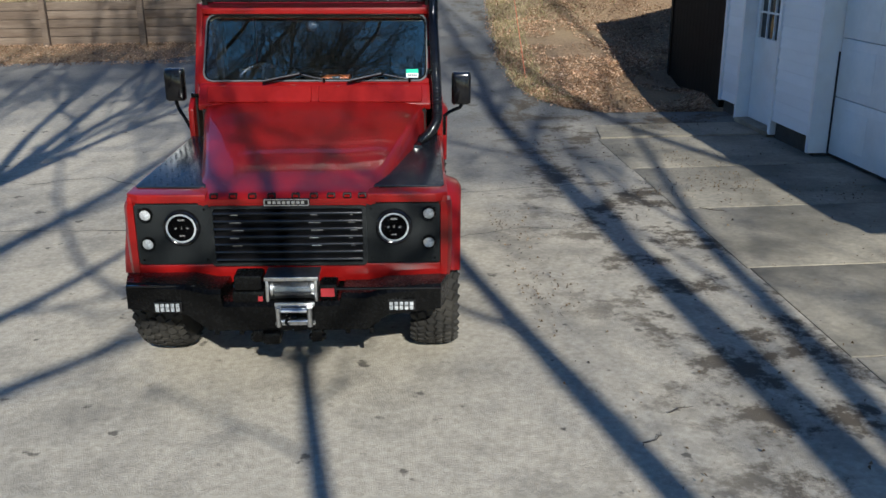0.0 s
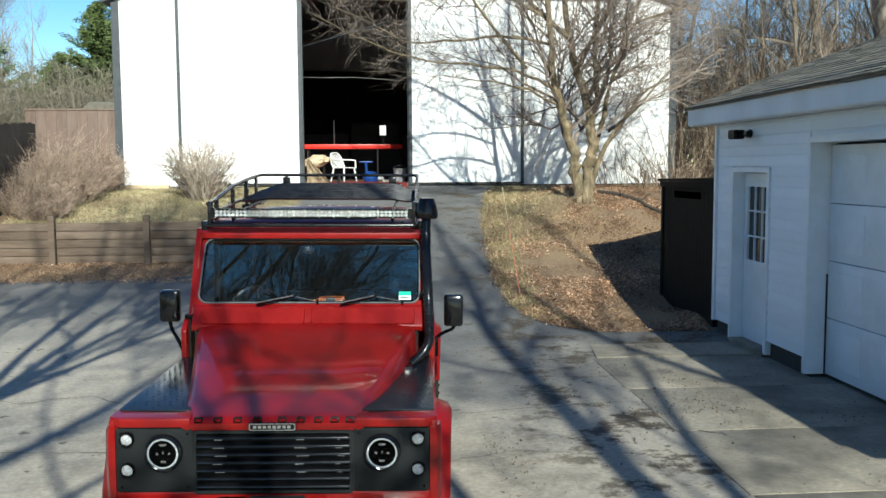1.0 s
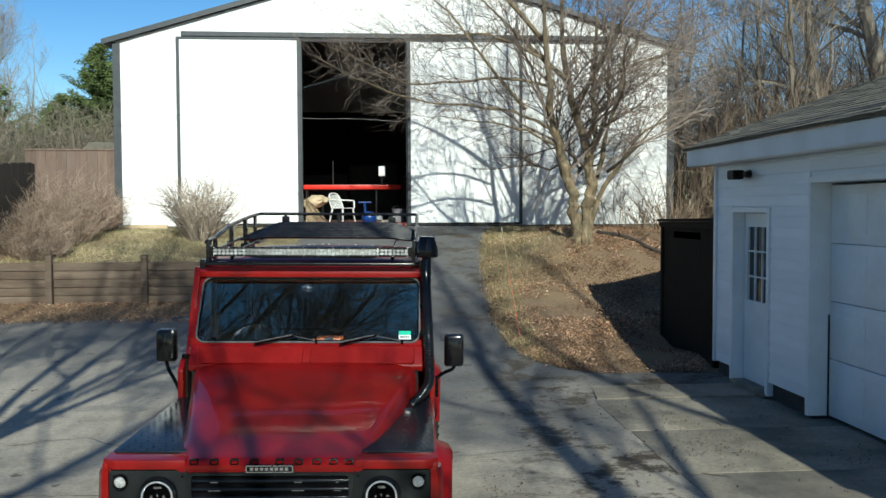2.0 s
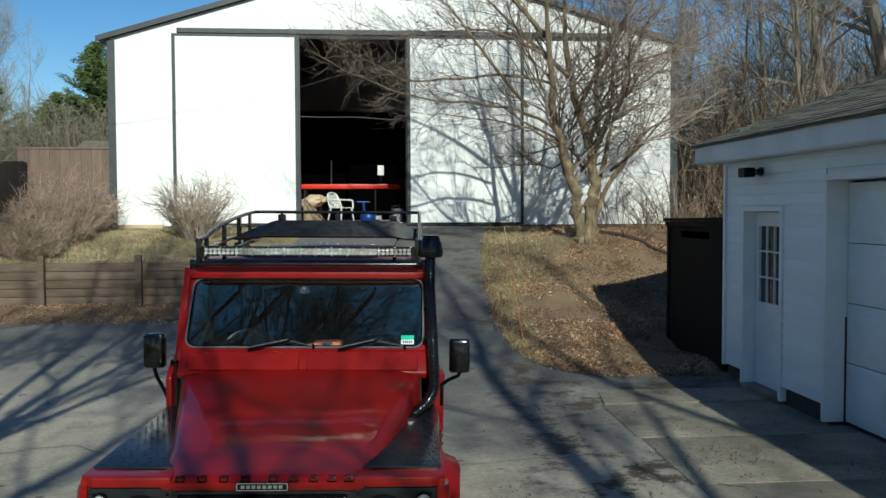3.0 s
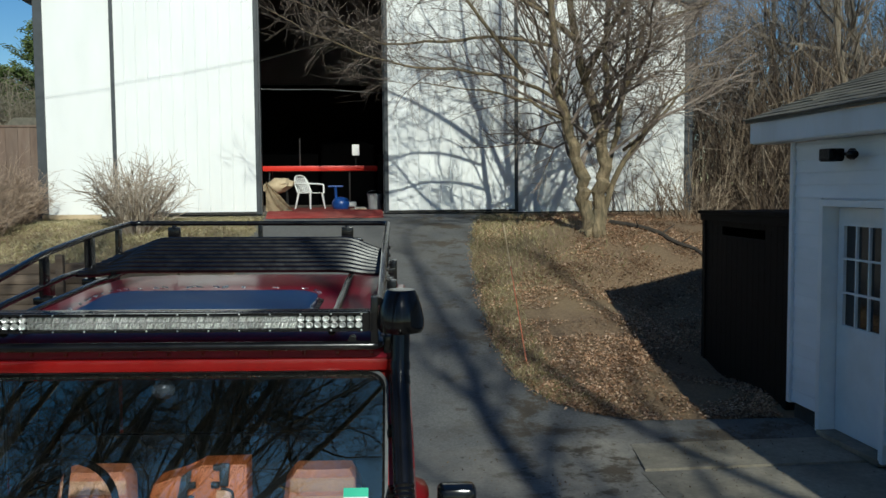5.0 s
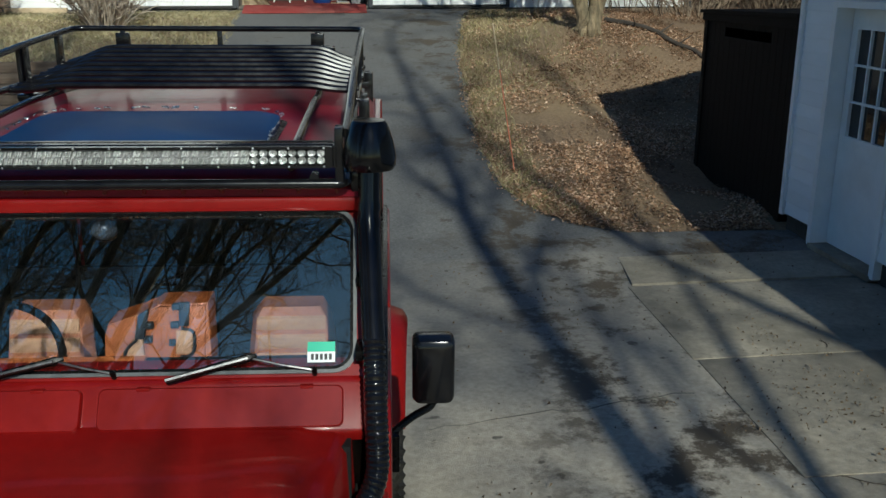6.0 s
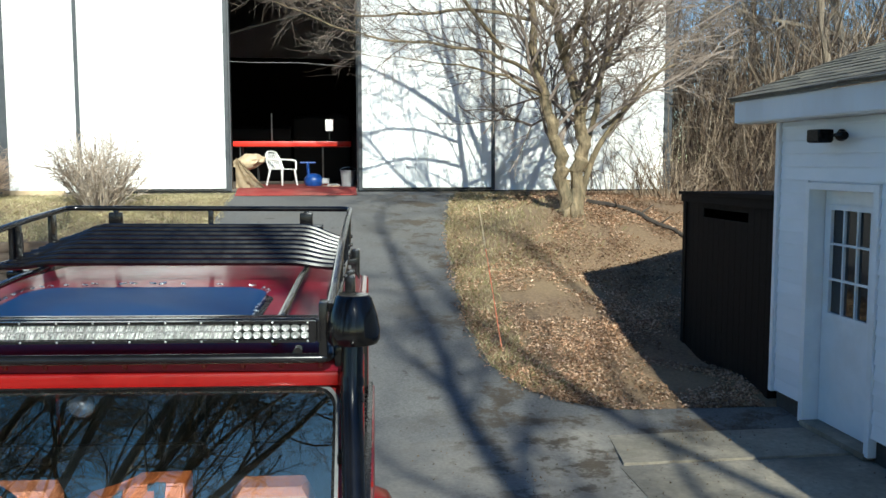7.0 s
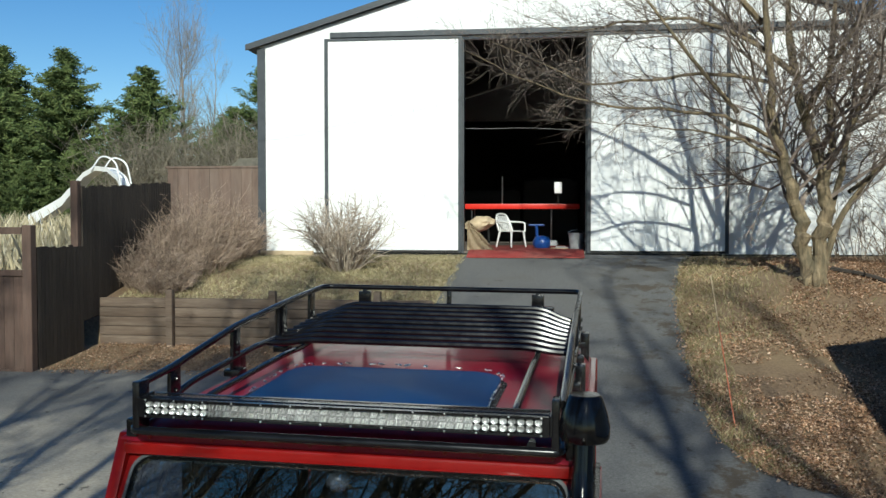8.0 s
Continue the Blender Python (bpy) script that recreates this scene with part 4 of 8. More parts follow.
# raised dark marks along the bonnet's edge: plain open shapes, not letters
def mark(x, z):
    ring = frame_ring(bmesh.new(), rounded(x - 0.021, x + 0.021, z - 0.0135, z + 0.0135, 0.006, 2), rounded(x - 0.014, x + 0.014, z - 0.0075, z + 0.0075, 0.004, 2), lambda p, q, d: (p, -1.579 + d - (q - 0.985) * 0.25 * (q < 0.985) + max(0.0, q - 0.985) * 0.45, q), 0.012)
    return part("bonnet_mark", ring, M["black"], car)


for x in (-0.36, -0.265, -0.17, -0.075, 0.045, 0.135, 0.22, 0.30, 0.375):
    mark(x, 0.992)
badge = part("badge", boxes((-0.115, 0.115, -1.592, -1.575, 0.945, 0.983), bevel=0.005), M["black_gloss"], car, "small black badge with silver print")
for i in range(8):                            # plain bars in place of print
    part("badge_print", boxes((-0.092 + i * 0.0235, -0.076 + i * 0.0235, -1.5945, -1.592, 0.957, 0.971)), M["badge"], badge, smooth=False)
part("badge_border", frame_ring(bmesh.new(), rounded(-0.112, 0.112, 0.947, 0.981, 0.006, 3), rounded(-0.107, 0.107, 0.951, 0.977, 0.005, 3), lambda a, b, d: (a, -1.594 + d, b), 0.003), M["badge"], badge)

# nose: lamp surrounds, grille, lower valance
part("front_crossmember", boxes((-0.78, 0.78, -1.545, -1.44, 0.56, 0.955)), M["interior"], car, smooth=False)
part("valance", boxes((-0.80, 0.80, -1.562, -1.50, 0.530, 0.632), bevel=0.012), M["paint"], car)
part("slam_panel", boxes((-0.42, 0.42, -1.567, -1.50, 0.936, 0.957), bevel=0.004), M["paint"], car)


def lamp_surround():
    bm = bmesh.new()
    prism(bm, rounded(0.39, 0.762, 0.634, 0.952, 0.015, 3), 'y', -1.572, -1.545, bevel=0.006)
    return bm


mirror_x(lamp_surround, "lamp_surround", M["trim"], "dark grey textured headlamp surround")


def wing_corner():
    bm = bmesh.new()
    rings = []
    for z, o in ((0.555, 0.0), (0.60, 0.008), (0.80, 0.012), (0.93, 0.008), (0.957, 0.0)):
        rings.append([(0.765, -1.568, z), (0.79 + o, -1.562, z), (0.812 + o, -1.535, z), (0.815 + o, -1.47, z), (0.76, -1.47, z)])
    loft(bm, rings)
    return bm


mirror_x(wing_corner, "wing_corner", M["paint"])
lampm = pose(0, 0, 0, 90, 0, 0)


def round_lamp(x, z, r, name, label, led):
    lamp_ob = new(name)
    lamp_ob.parent = car
    lamp_ob.matrix_local = Matrix.Translation((x, -1.572, z)) @ lampm
    tagged(lamp_ob, label)
    bm = bmesh.new()
    lathe(bm, [(r * 0.84, 0.0), (r * 0.86, 0.024), (r * 0.93, 0.027), (r * 1.02, 0.020), (r * 1.06, 0.0)], Matrix(), 32)
    part("lamp_rim", bm, M["black_gloss"] if led else M["black"], lamp_ob)
    if led:
        bm = bmesh.new()
        lathe(bm, [(0, 0.004), (r * 0.82, 0.006), (r * 0.82, 0.0), (0, -0.01)], Matrix(), 28)
        part("lamp_bowl", bm, M["void"], lamp_ob)
        for a, b, w, h in ((0, 0.46, 0.20, 0.06), (0.33, -0.02, 0.07, 0.06), (-0.33, -0.02, 0.07, 0.06), (0, -0.46, 0.16, 0.05), (0, 0.02, 0.03, 0.10)):
            bm = bmesh.new()
            prism(bm, rounded(r * (a - w), r * (a + w), r * (b - h), r * (b + h), r * 0.04, 2), 'z', 0.006, 0.013)
            part("led", bm, M["chrome"], lamp_ob)
        bm = bmesh.new()
        tube(bm, [(r * 0.80 * math.cos(i * math.pi / 18), r * 0.80 * math.sin(i * math.pi / 18), 0.022) for i in range(37)], r * 0.055, 8, caps=False)
        part("inner_ring", bm, M["lamp_clear"], lamp_ob, "bright silver ring")
    bm = bmesh.new()
    lathe(bm, [(0, 0.034 if led else 0.022), (r * 0.45, 0.031 if led else 0.020), (r * 0.8, 0.022 if led else 0.012), (r * 0.82, 0.018 if led else 0.008)], Matrix(), 28)
    o = part("lamp_glass", bm, M["lamp_cover"] if led else M["lamp_clear"], lamp_ob)
    if led:
        o.visible_shadow = False
    return lamp_ob


for s in (-1, 1):
    round_lamp(0.53 * s, 0.832, 0.088, "headlamp", "round LED headlamp with a bright inner ring", True)
    round_lamp(0.705 * s, 0.900, 0.034, "side_lamp", "small round clear lamp", False)
    round_lamp(0.705 * s, 0.748, 0.034, "side_lamp", "small round clear lamp", False)
    for zz in (0.66, 0.925):
        for xx in (0.415, 0.735):
            bm = bmesh.new()
            lathe(bm, [(0, 0.004), (0.006, 0.003), (0.007, 0.0)], Matrix.Translation((xx * s, -1.572, zz)) @ lampm, 8)
            part("screw", bm, M["black"], car)

grille = new("grille")
grille.parent = car
tagged(grille, "black slatted grille")
part("grille_back", boxes((-0.385, 0.385, -1.552, -1.548, 0.634, 0.935)), M["interior"], grille, smooth=False)
part("grille_frame", frame_ring(bmesh.new(), rounded(-0.392, 0.392, 0.628, 0.942, 0.02, 4), rounded(-0.372, 0.372, 0.642, 0.928, 0.014, 4), lambda a, b, d: (a, -1.58 + d, b), 0.03), M["trim"], grille)
for i in range(7):
    z = 0.662 + i * 0.0405
    bm = bmesh.new()
    prism(bm, [(-1.588, z - 0.004), (-1.585, z + 0.006), (-1.556, z + 0.017), (-1.554, z + 0.012), (-1.578, z - 0.007)], 'x', -0.372, 0.372, bevel=0.0022, seg=3)
    part("slat", bm, M["black_gloss"], grille)
# thin steel strips added behind the slats as stand-ins for glints
for k, (x0, x1) in enumerate(((-0.30, -0.23), (0.10, 0.17), (0.30, 0.345))):
    for i in range(1, 6):
        z = 0.662 + i * 0.0405 + 0.02
        part("fin_glint", boxes((x0 + 0.01 * (i % 2), x1 - 0.012 * (i % 3), -1.5525, -1.5515, z, z + 0.007)), M["steel"], grille, smooth=False)

# bulkhead panel with two vent flaps
bm = bmesh.new()
prism(bm, [(-0.315, 1.17), (-0.325, 1.205), (-0.245, 1.322), (-0.215, 1.335), (-0.12, 1.335), (-0.12, 1.17)], 'x', -0.735, 0.735, bevel=0.01)
part("bulkhead", bm, M["paint"], car)
tilt = math.atan2(1.322 - 1.205, -0.245 + 0.325)


def on_bulkhead(a, b, d):
    """b: along the slope from its foot, d: out of it."""
    c, s = math.cos(tilt), math.sin(tilt)
    return (a, -0.325 + b * c - d * s, 1.205 + b * s + d * c)


for s in (-1, 1):
    bm = bmesh.new()
    a0, a1 = (0.022, 0.68) if s > 0 else (-0.68, -0.022)
    out = rounded(a0, a1, 0.012, 0.125, 0.018, 4)
    lo = [bm.verts.new(on_bulkhead(a, b, -0.002)) for a, b in out]
    mid = [bm.verts.new(on_bulkhead(a, b, 0.012)) for a, b in out]
    hi = [bm.verts.new(on_bulkhead(a * 0.99 + 0.01 * (a0 + a1) / 2, 0.0685 + (b - 0.0685) * 0.93, 0.017)) for a, b in out]
    for l0, l1 in ((lo, mid), (mid, hi)):
        for i in range(len(out)):
            j = (i + 1) % len(out)
            bm.faces.new((l0[i], l0[j], l1[j], l1[i]))
    bm.faces.new(hi)
    part("vent_flap", bm, M["paint"], car)
    for q in (0.12, 0.56):
        p = on_bulkhead(s * q + s * 0.02, 0.118, 0.01)
        part("flap_hinge", boxes((p[0] - 0.018, p[0] + 0.018, p[1] - 0.008, p[1] + 0.008, p[2] - 0.006, p[2] + 0.010), bevel=0.003), M["paint"], car)

# windscreen: frame, seal, pane
WB, WT = Vector((0, -0.235, 1.325)), Vector((0, 0.045, 1.735))
wdir = (WT - WB).normalized()
wout = Vector((0, -wdir.z, wdir.y))
WL = (WT - WB).length


def on_screen(a, b, d):
    p = WB + wdir * b - wout * d
    return (a, p.y, p.z)


part("windscreen_frame", frame_ring(bmesh.new(), rounded(-0.755, 0.755, -0.020, WL + 0.06, 0.06, 6), rounded(-0.714, 0.714, 0.012, WL - 0.006, 0.06, 6), on_screen, 0.035), M["paint"], car)
part("windscreen_seal", frame_ring(bmesh.new(), rounded(-0.716, 0.716, 0.010, WL - 0.004, 0.065, 6), rounded(-0.706, 0.706, 0.020, WL - 0.014, 0.058, 6), lambda a, b, d: on_screen(a, b, d - 0.010), 0.02), M["seal"], car, "grey rubber seal")
part("windscreen_lip", frame_ring(bmesh.new(), rounded(-0.707, 0.707, 0.019, WL - 0.013, 0.058, 6), rounded(-0.697, 0.697, 0.029, WL - 0.023, 0.05, 6), lambda a, b, d: on_screen(a, b, d - 0.006), 0.02), M["black"], car)
bm = bmesh.new()
out = rounded(-0.701, 0.701, 0.025, WL - 0.019, 0.05, 6)
f0 = [bm.verts.new(on_screen(a, b, 0.006)) for a, b in out]
f1 = [bm.verts.new(on_screen(a, b, 0.011)) for a, b in out]
bm.faces.new(f0)
bm.faces.new(f1[::-1])
for i in range(len(out)):
    j = (i + 1) % len(out)
    bm.faces.new((f0[i], f0[j], f1[j], f1[i]))
screen = part("windscreen", bm, M["glass"], car, "windscreen reflecting bare trees", smooth=False)
screen.visible_shadow = False


bm = bmesh.new()
lathe(bm, [(0.0, 0.012), (0.018, 0.010), (0.033, 0.0), (0.040, -0.016), (0.040, -0.030), (0.0, -0.031)], pose(-0.045, 0.105, 1.652, 90, 0, 0) @ Matrix.Diagonal((1.05, 0.9, 1, 1)), 24)
back = part("rear_view_mirror", bm, M["mirror_back"], car, "dark grey rounded rear-view mirror behind the glass")
part("mirror_stem", tube(bmesh.new(), [(-0.045, 0.118, 1.68), (-0.045, 0.13, 1.735)], 0.008, 8), M["black"], back)


def on_glass(name, a0, a1, b0, b1, mat, lift, parent):
    bm = bmesh.new()
    q = [(a0, b0), (a1, b0), (a1, b1), (a0, b1)]
    bm.faces.new([bm.verts.new(on_screen(a, b, -lift)) for a, b in q])
    bm.faces.new([bm.verts.new(on_screen(a, b, -lift + 0.0008)) for a, b in q][::-1])
    return part(name, bm, mat, parent, smooth=False)


stick = on_glass("registration_sticker", 0.578, 0.655, 0.042, 0.095, M["sticker_white"], -0.0045, car)
tagged(stick, "small green and white sticker inside the glass")
on_glass("sticker_band", 0.578, 0.655, 0.072, 0.100, M["sticker_green"], -0.0035, stick)
for i in range(5):
    on_glass("print_bar", 0.588 + i * 0.0125, 0.596 + i * 0.0125, 0.049, 0.066, M["ink"], -0.0035, stick)

# wipers
for s in (0, 1):
    wiper = new("wiper")
    wiper.parent = car
    root = Vector(on_screen((0.055, 0.60)[s], 0.016, -0.02))
    bend = Vector(on_screen((-0.10, 0.42)[s], 0.052, -0.028))
    tip = Vector(on_screen((-0.33, 0.205)[s], -0.012, -0.042))
    bm = bmesh.new()
    tube(bm, [root, bend.lerp(root, 0.5) + Vector((0, -0.006, 0)), bend], 0.004, 6)
    part("wiper_arm", bm, M["wiper_grey"], wiper)
    bm = bmesh.new()
    tube(bm, [bend + (bend - tip) * 0.10, bend, tip], 0.011, 6, radii=[0.006, 0.012, 0.009])
    part("wiper_blade", bm, M["black"], wiper)
    bm = bmesh.new()
    tube(bm, [bend + Vector((0, -0.012, 0.004)), tip + Vector((0, -0.010, 0.008))], 0.0058, 6)
    part("blade_spine", bm, M["wiper_grey"], wiper)
    bm = bmesh.new()
    lathe(bm, [(0.008, -0.02), (0.008, 0.008), (0.005, 0.014), (0, 0.015)], Matrix.Translation(root) @ pose(0, 0, 0, 35, 0, 0), 10)
    part("wiper_pivot", bm, M["black"], wiper)

# cab and body sides
def door_lower():
    bm = bmesh.new()
    prism(bm, [(-0.285, 0.50), (0.56, 0.50), (0.56, 1.235), (-0.20, 1.235), (-0.285, 1.17)], 'x', 0.775, 0.812, bevel=0.014)
    return bm


mirror_x(door_lower, "door", M["paint"])


def rear_quarter():
    bm = bmesh.new()
    pts = arch_outline(AX_R, 0.47, 0.575, 1.96, 0.50, 1.245)
    prism(bm, pts, 'x', 0.765, 0.812, bevel=0.014)
    return bm


mirror_x(rear_quarter, "rear_quarter", M["paint"])


def belt():
    return boxes((0.76, 0.802, -0.22, 1.96, 1.235, 1.262), bevel=0.008)


mirror_x(belt, "waist_capping", M["black"])


def side_pillars():
    bm = bmesh.new()
    prism(bm, [(-0.225, 1.26), (-0.16, 1.26), (0.11, 1.70), (1.96, 1.70), (1.96, 1.80), (0.04, 1.80)], 'x', 0.735, 0.775, bevel=0.006)
    for y0, y1 in ((0.50, 0.60), (1.86, 1.96)):
        box(bm, 0.738, 0.778, y0, y1, 1.262, 1.70)
    return bm


mirror_x(side_pillars, "side_pillar", M["paint"])


def pillar_trim():
    return boxes((0.726, 0.734, 0.49, 0.61, 1.24, 1.70), (0.726, 0.7335, 0.08, 1.92, 1.695, 1.77), (0.735, 0.776, 0.487, 0.498, 1.263, 1.70), (0.735, 0.777, 1.845, 1.858, 1.263, 1.70))


mirror_x(pillar_trim, "pillar_trim", M["interior"], "dark inner pillar trim")


def side_glass():
    bm = bmesh.new()
    prism(bm, [(-0.16, 1.26), (0.50, 1.26), (0.50, 1.70), (0.11, 1.70)], 'x', 0.752, 0.757)
    return bm


def rear_glass():
    return boxes((0.752, 0.757, 0.60, 1.86, 1.262, 1.70))


mirror_x(side_glass, "side_window", M["glass"], smooth=False)
mirror_x(rear_glass, "side_window", M["glass_dark"], smooth=False)
part("rear_panel", boxes((-0.78, 0.78, 1.93, 1.975, 0.55, 1.80), bevel=0.012), M["paint"], car)
part("chassis", boxes((-0.45, -0.36, -1.6, 1.9, 0.42, 0.54), (0.36, 0.45, -1.6, 1.9, 0.42, 0.54), (-0.75, 0.75, -0.35, 1.93, 0.5, 0.54), (-0.7, 0.7, -0.36, -0.30, 0.5, 1.18)), M["interior"], car, smooth=False)
mirror_x(lambda: boxes((0.74, 0.80, -0.3, 0.85, 0.42, 0.51), bevel=0.015), "sill", M["black"])
for y in (AX_F, AX_R):
    bm = bmesh.new()
    tube(bm, [(-0.66, y, RW), (0.66, y, RW)], 0.05, 12)
    lathe(bm, [(0.0, -0.15), (0.10, -0.13), (0.15, -0.04), (0.15, 0.04), (0.10, 0.13), (0, 0.15)], pose(0.18, y, RW - 0.01, 90, 0, 0), 16)
    part("axle", bm, M["interior"], car)
bm = bmesh.new()
tube(bm, [(-0.62, AX_F - 0.20, 0.37), (0.62, AX_F - 0.20, 0.39)], 0.022, 8)
tube(bm, [(-0.25, -1.5, 0.30), (-0.25, -1.35, 0.36)], 0.02, 8)
part("steering_rod", bm, M["black"], car)

# roof with a turned-down front edge
bm = bmesh.new()
rings = []
for y, zt, w in ((0.030, 1.772, 0.745), (0.028, 1.800, 0.744), (0.050, 1.832, 0.738), (0.10, 1.852, 0.73), (0.25, 1.862, 0.73), (0.6, 1.872, 0.73), (1.1, 1.878, 0.73), (1.7, 1.872, 0.73), (1.92, 1.862, 0.73), (1.975, 1.83, 0.735), (1.985, 1.785, 0.742)):
    low = 1.782 if y > 0.04 else min(1.782, zt)
    if y > 1.98:
        low = 1.778
    k = max(0.004, zt - low)
    prof = [(-w - 0.018, low), (-w - 0.014, low + k * 0.25), (-w + 0.012, low + k * 0.62), (-w + 0.06, low + k * 0.86), (-w * 0.6, low + k * 0.97), (0, low + k), (w * 0.6, low + k * 0.97), (w - 0.06, low + k * 0.86), (w - 0.012, low + k * 0.62), (w + 0.014, low + k * 0.25), (w + 0.018, low)]
    rings.append([(x, y, z) for x, z in prof])
loft(bm, rings, close=False)
part("roof", bm, M["roof_paint"], car)
part("header", boxes((-0.745, 0.745, 0.012, 0.06, 1.735, 1.775), bevel=0.008), M["paint"], car)
mirror_x(lambda: boxes((0.742, 0.768, 0.03, 1.98, 1.772, 1.786), bevel=0.004), "gutter", M["paint"])
for i in range(13):
    bm = bmesh.new()
    x = -0.66 + i * 0.11
    lathe(bm, [(0, 0.004), (0.006, 0.003), (0.008, 0)], Matrix.Translation((x, 0.026, 1.792)) @ lampm, 8)
    part("rivet", bm, M["paint"], car)
part("roof_lining", boxes((-0.70, 0.70, 0.07, 1.93, 1.765, 1.78)), M["interior"], car, smooth=False)


def roof_height(x, y):
    return 1.874 - 0.012 * (x / 0.45) ** 2 - 0.02 * max(0.0, 0.5 - y)


bm = bmesh.new()
out = rounded(-0.45, 0.42, 0.20, 0.85, 0.10, 6)
ins = rounded(-0.435, 0.405, 0.215, 0.835, 0.09, 6)
lo = [bm.verts.new((x, y, roof_height(x, y) - 0.01)) for x, y in out]
hi = [bm.verts.new((x, y, roof_height(x, y) + 0.010 + 0.04 * (y - 0.26))) for x, y in out]
top = [bm.verts.new((x, y, roof_height(x, y) + 0.015 + 0.04 * (y - 0.26))) for x, y in ins]
for a, b in ((lo, hi), (hi, top)):
    for i in range(len(out)):
        j = (i + 1) % len(out)
        bm.faces.new((a[i], a[j], b[j], b[i]))
bm.faces.new(top)
part("sunroof", bm, M["sunroof"], car, "dark sunroof with the sky's blue put into its colour")
bm = bmesh.new()
seal_out, seal_in = rounded(-0.475, 0.445, 0.175, 0.875, 0.12, 6), rounded(-0.452, 0.422, 0.198, 0.852, 0.10, 6)
frame_ring(bm, seal_out, seal_in, lambda a, b, d: (a, b, roof_height(a, b) + 0.010 - d), 0.02)
part("sunroof_seal", bm, M["black"], car)
r = random.Random(44)
foil_out, foil_in = rounded(-0.468, 0.438, 0.182, 0.868, 0.115, 10), rounded(-0.447, 0.417, 0.203, 0.847, 0.095, 10)
k = len(foil_out)
for i in range(k):                            # torn lengths of foil tape round the glass
    (ax, ay), (bx, by) = foil_out[i], foil_out[(i + 1) % k]
    (cx, cy), (dx, dy) = foil_in[i], foil_in[(i + 1) % k]
    cut = max(1, int(math.hypot(bx - ax, by - ay) / 0.035))
    for j in range(cut):
        if r.random() < 0.45:
            continue
        t0, t1 = j / cut, (j + r.uniform(0.35, 0.95)) / cut
        w0, w1 = r.uniform(0.1, 0.5), r.uniform(0.5, 1.0)
        q = []
        for t, w in ((t0, w0), (t1, w0 + r.uniform(-0.1, 0.1)), (t1, w1), (t0, w1 - r.uniform(0, 0.2))):
            x = (ax + (bx - ax) * t) * (1 - w) + (cx + (dx - cx) * t) * w
            y = (ay + (by - ay) * t) * (1 - w) + (cy + (dy - cy) * t) * w
            q.append((x, y, roof_height(x, y) + 0.018 + 0.04 * (y - 0.26) + r.uniform(0, 0.007)))
        bm = bmesh.new()
        top = [bm.verts.new(p) for p in q]
        low = [bm.verts.new((p[0], p[1], p[2] - 0.004)) for p in q]
        bm.faces.new(top)
        bm.faces.new(low[::-1])
        for e in range(4):
            bm.faces.new((top[e], low[e], low[(e + 1) % 4], top[(e + 1) % 4]))
        part("foil_tape", bm, M["foil"], car, smooth=False)
# pressed ribs along the roof
for x in (-0.62, -0.53, 0.56, 0.63):
    bm = bmesh.new()
    loft(bm, [[(x - 0.018, y, roof_height(x, y) - 0.022 + h * 0), (x - 0.008, y, roof_height(x, y) - 0.022 + h), (x + 0.008, y, roof_height(x, y) - 0.022 + h), (x + 0.018, y, roof_height(x, y) - 0.022 + h * 0)] for y, h in ((0.14, 0.002), (0.2, 0.012), (1.0, 0.012), (1.85, 0.012), (1.9, 0.002))], close=False)
    part("roof_rib", bm, M["roof_paint"], car)

# wheels
def tread_block_mesh():
    bm = boxes((-0.5, 0.5, -0.5, 0.5, 0, 1))
    me = bpy.data.meshes.new("tread_block")
    bm.to_mesh(me)
    bm.free()
    me.materials.append(M["rubber"])
    return me


block = tread_block_mesh()


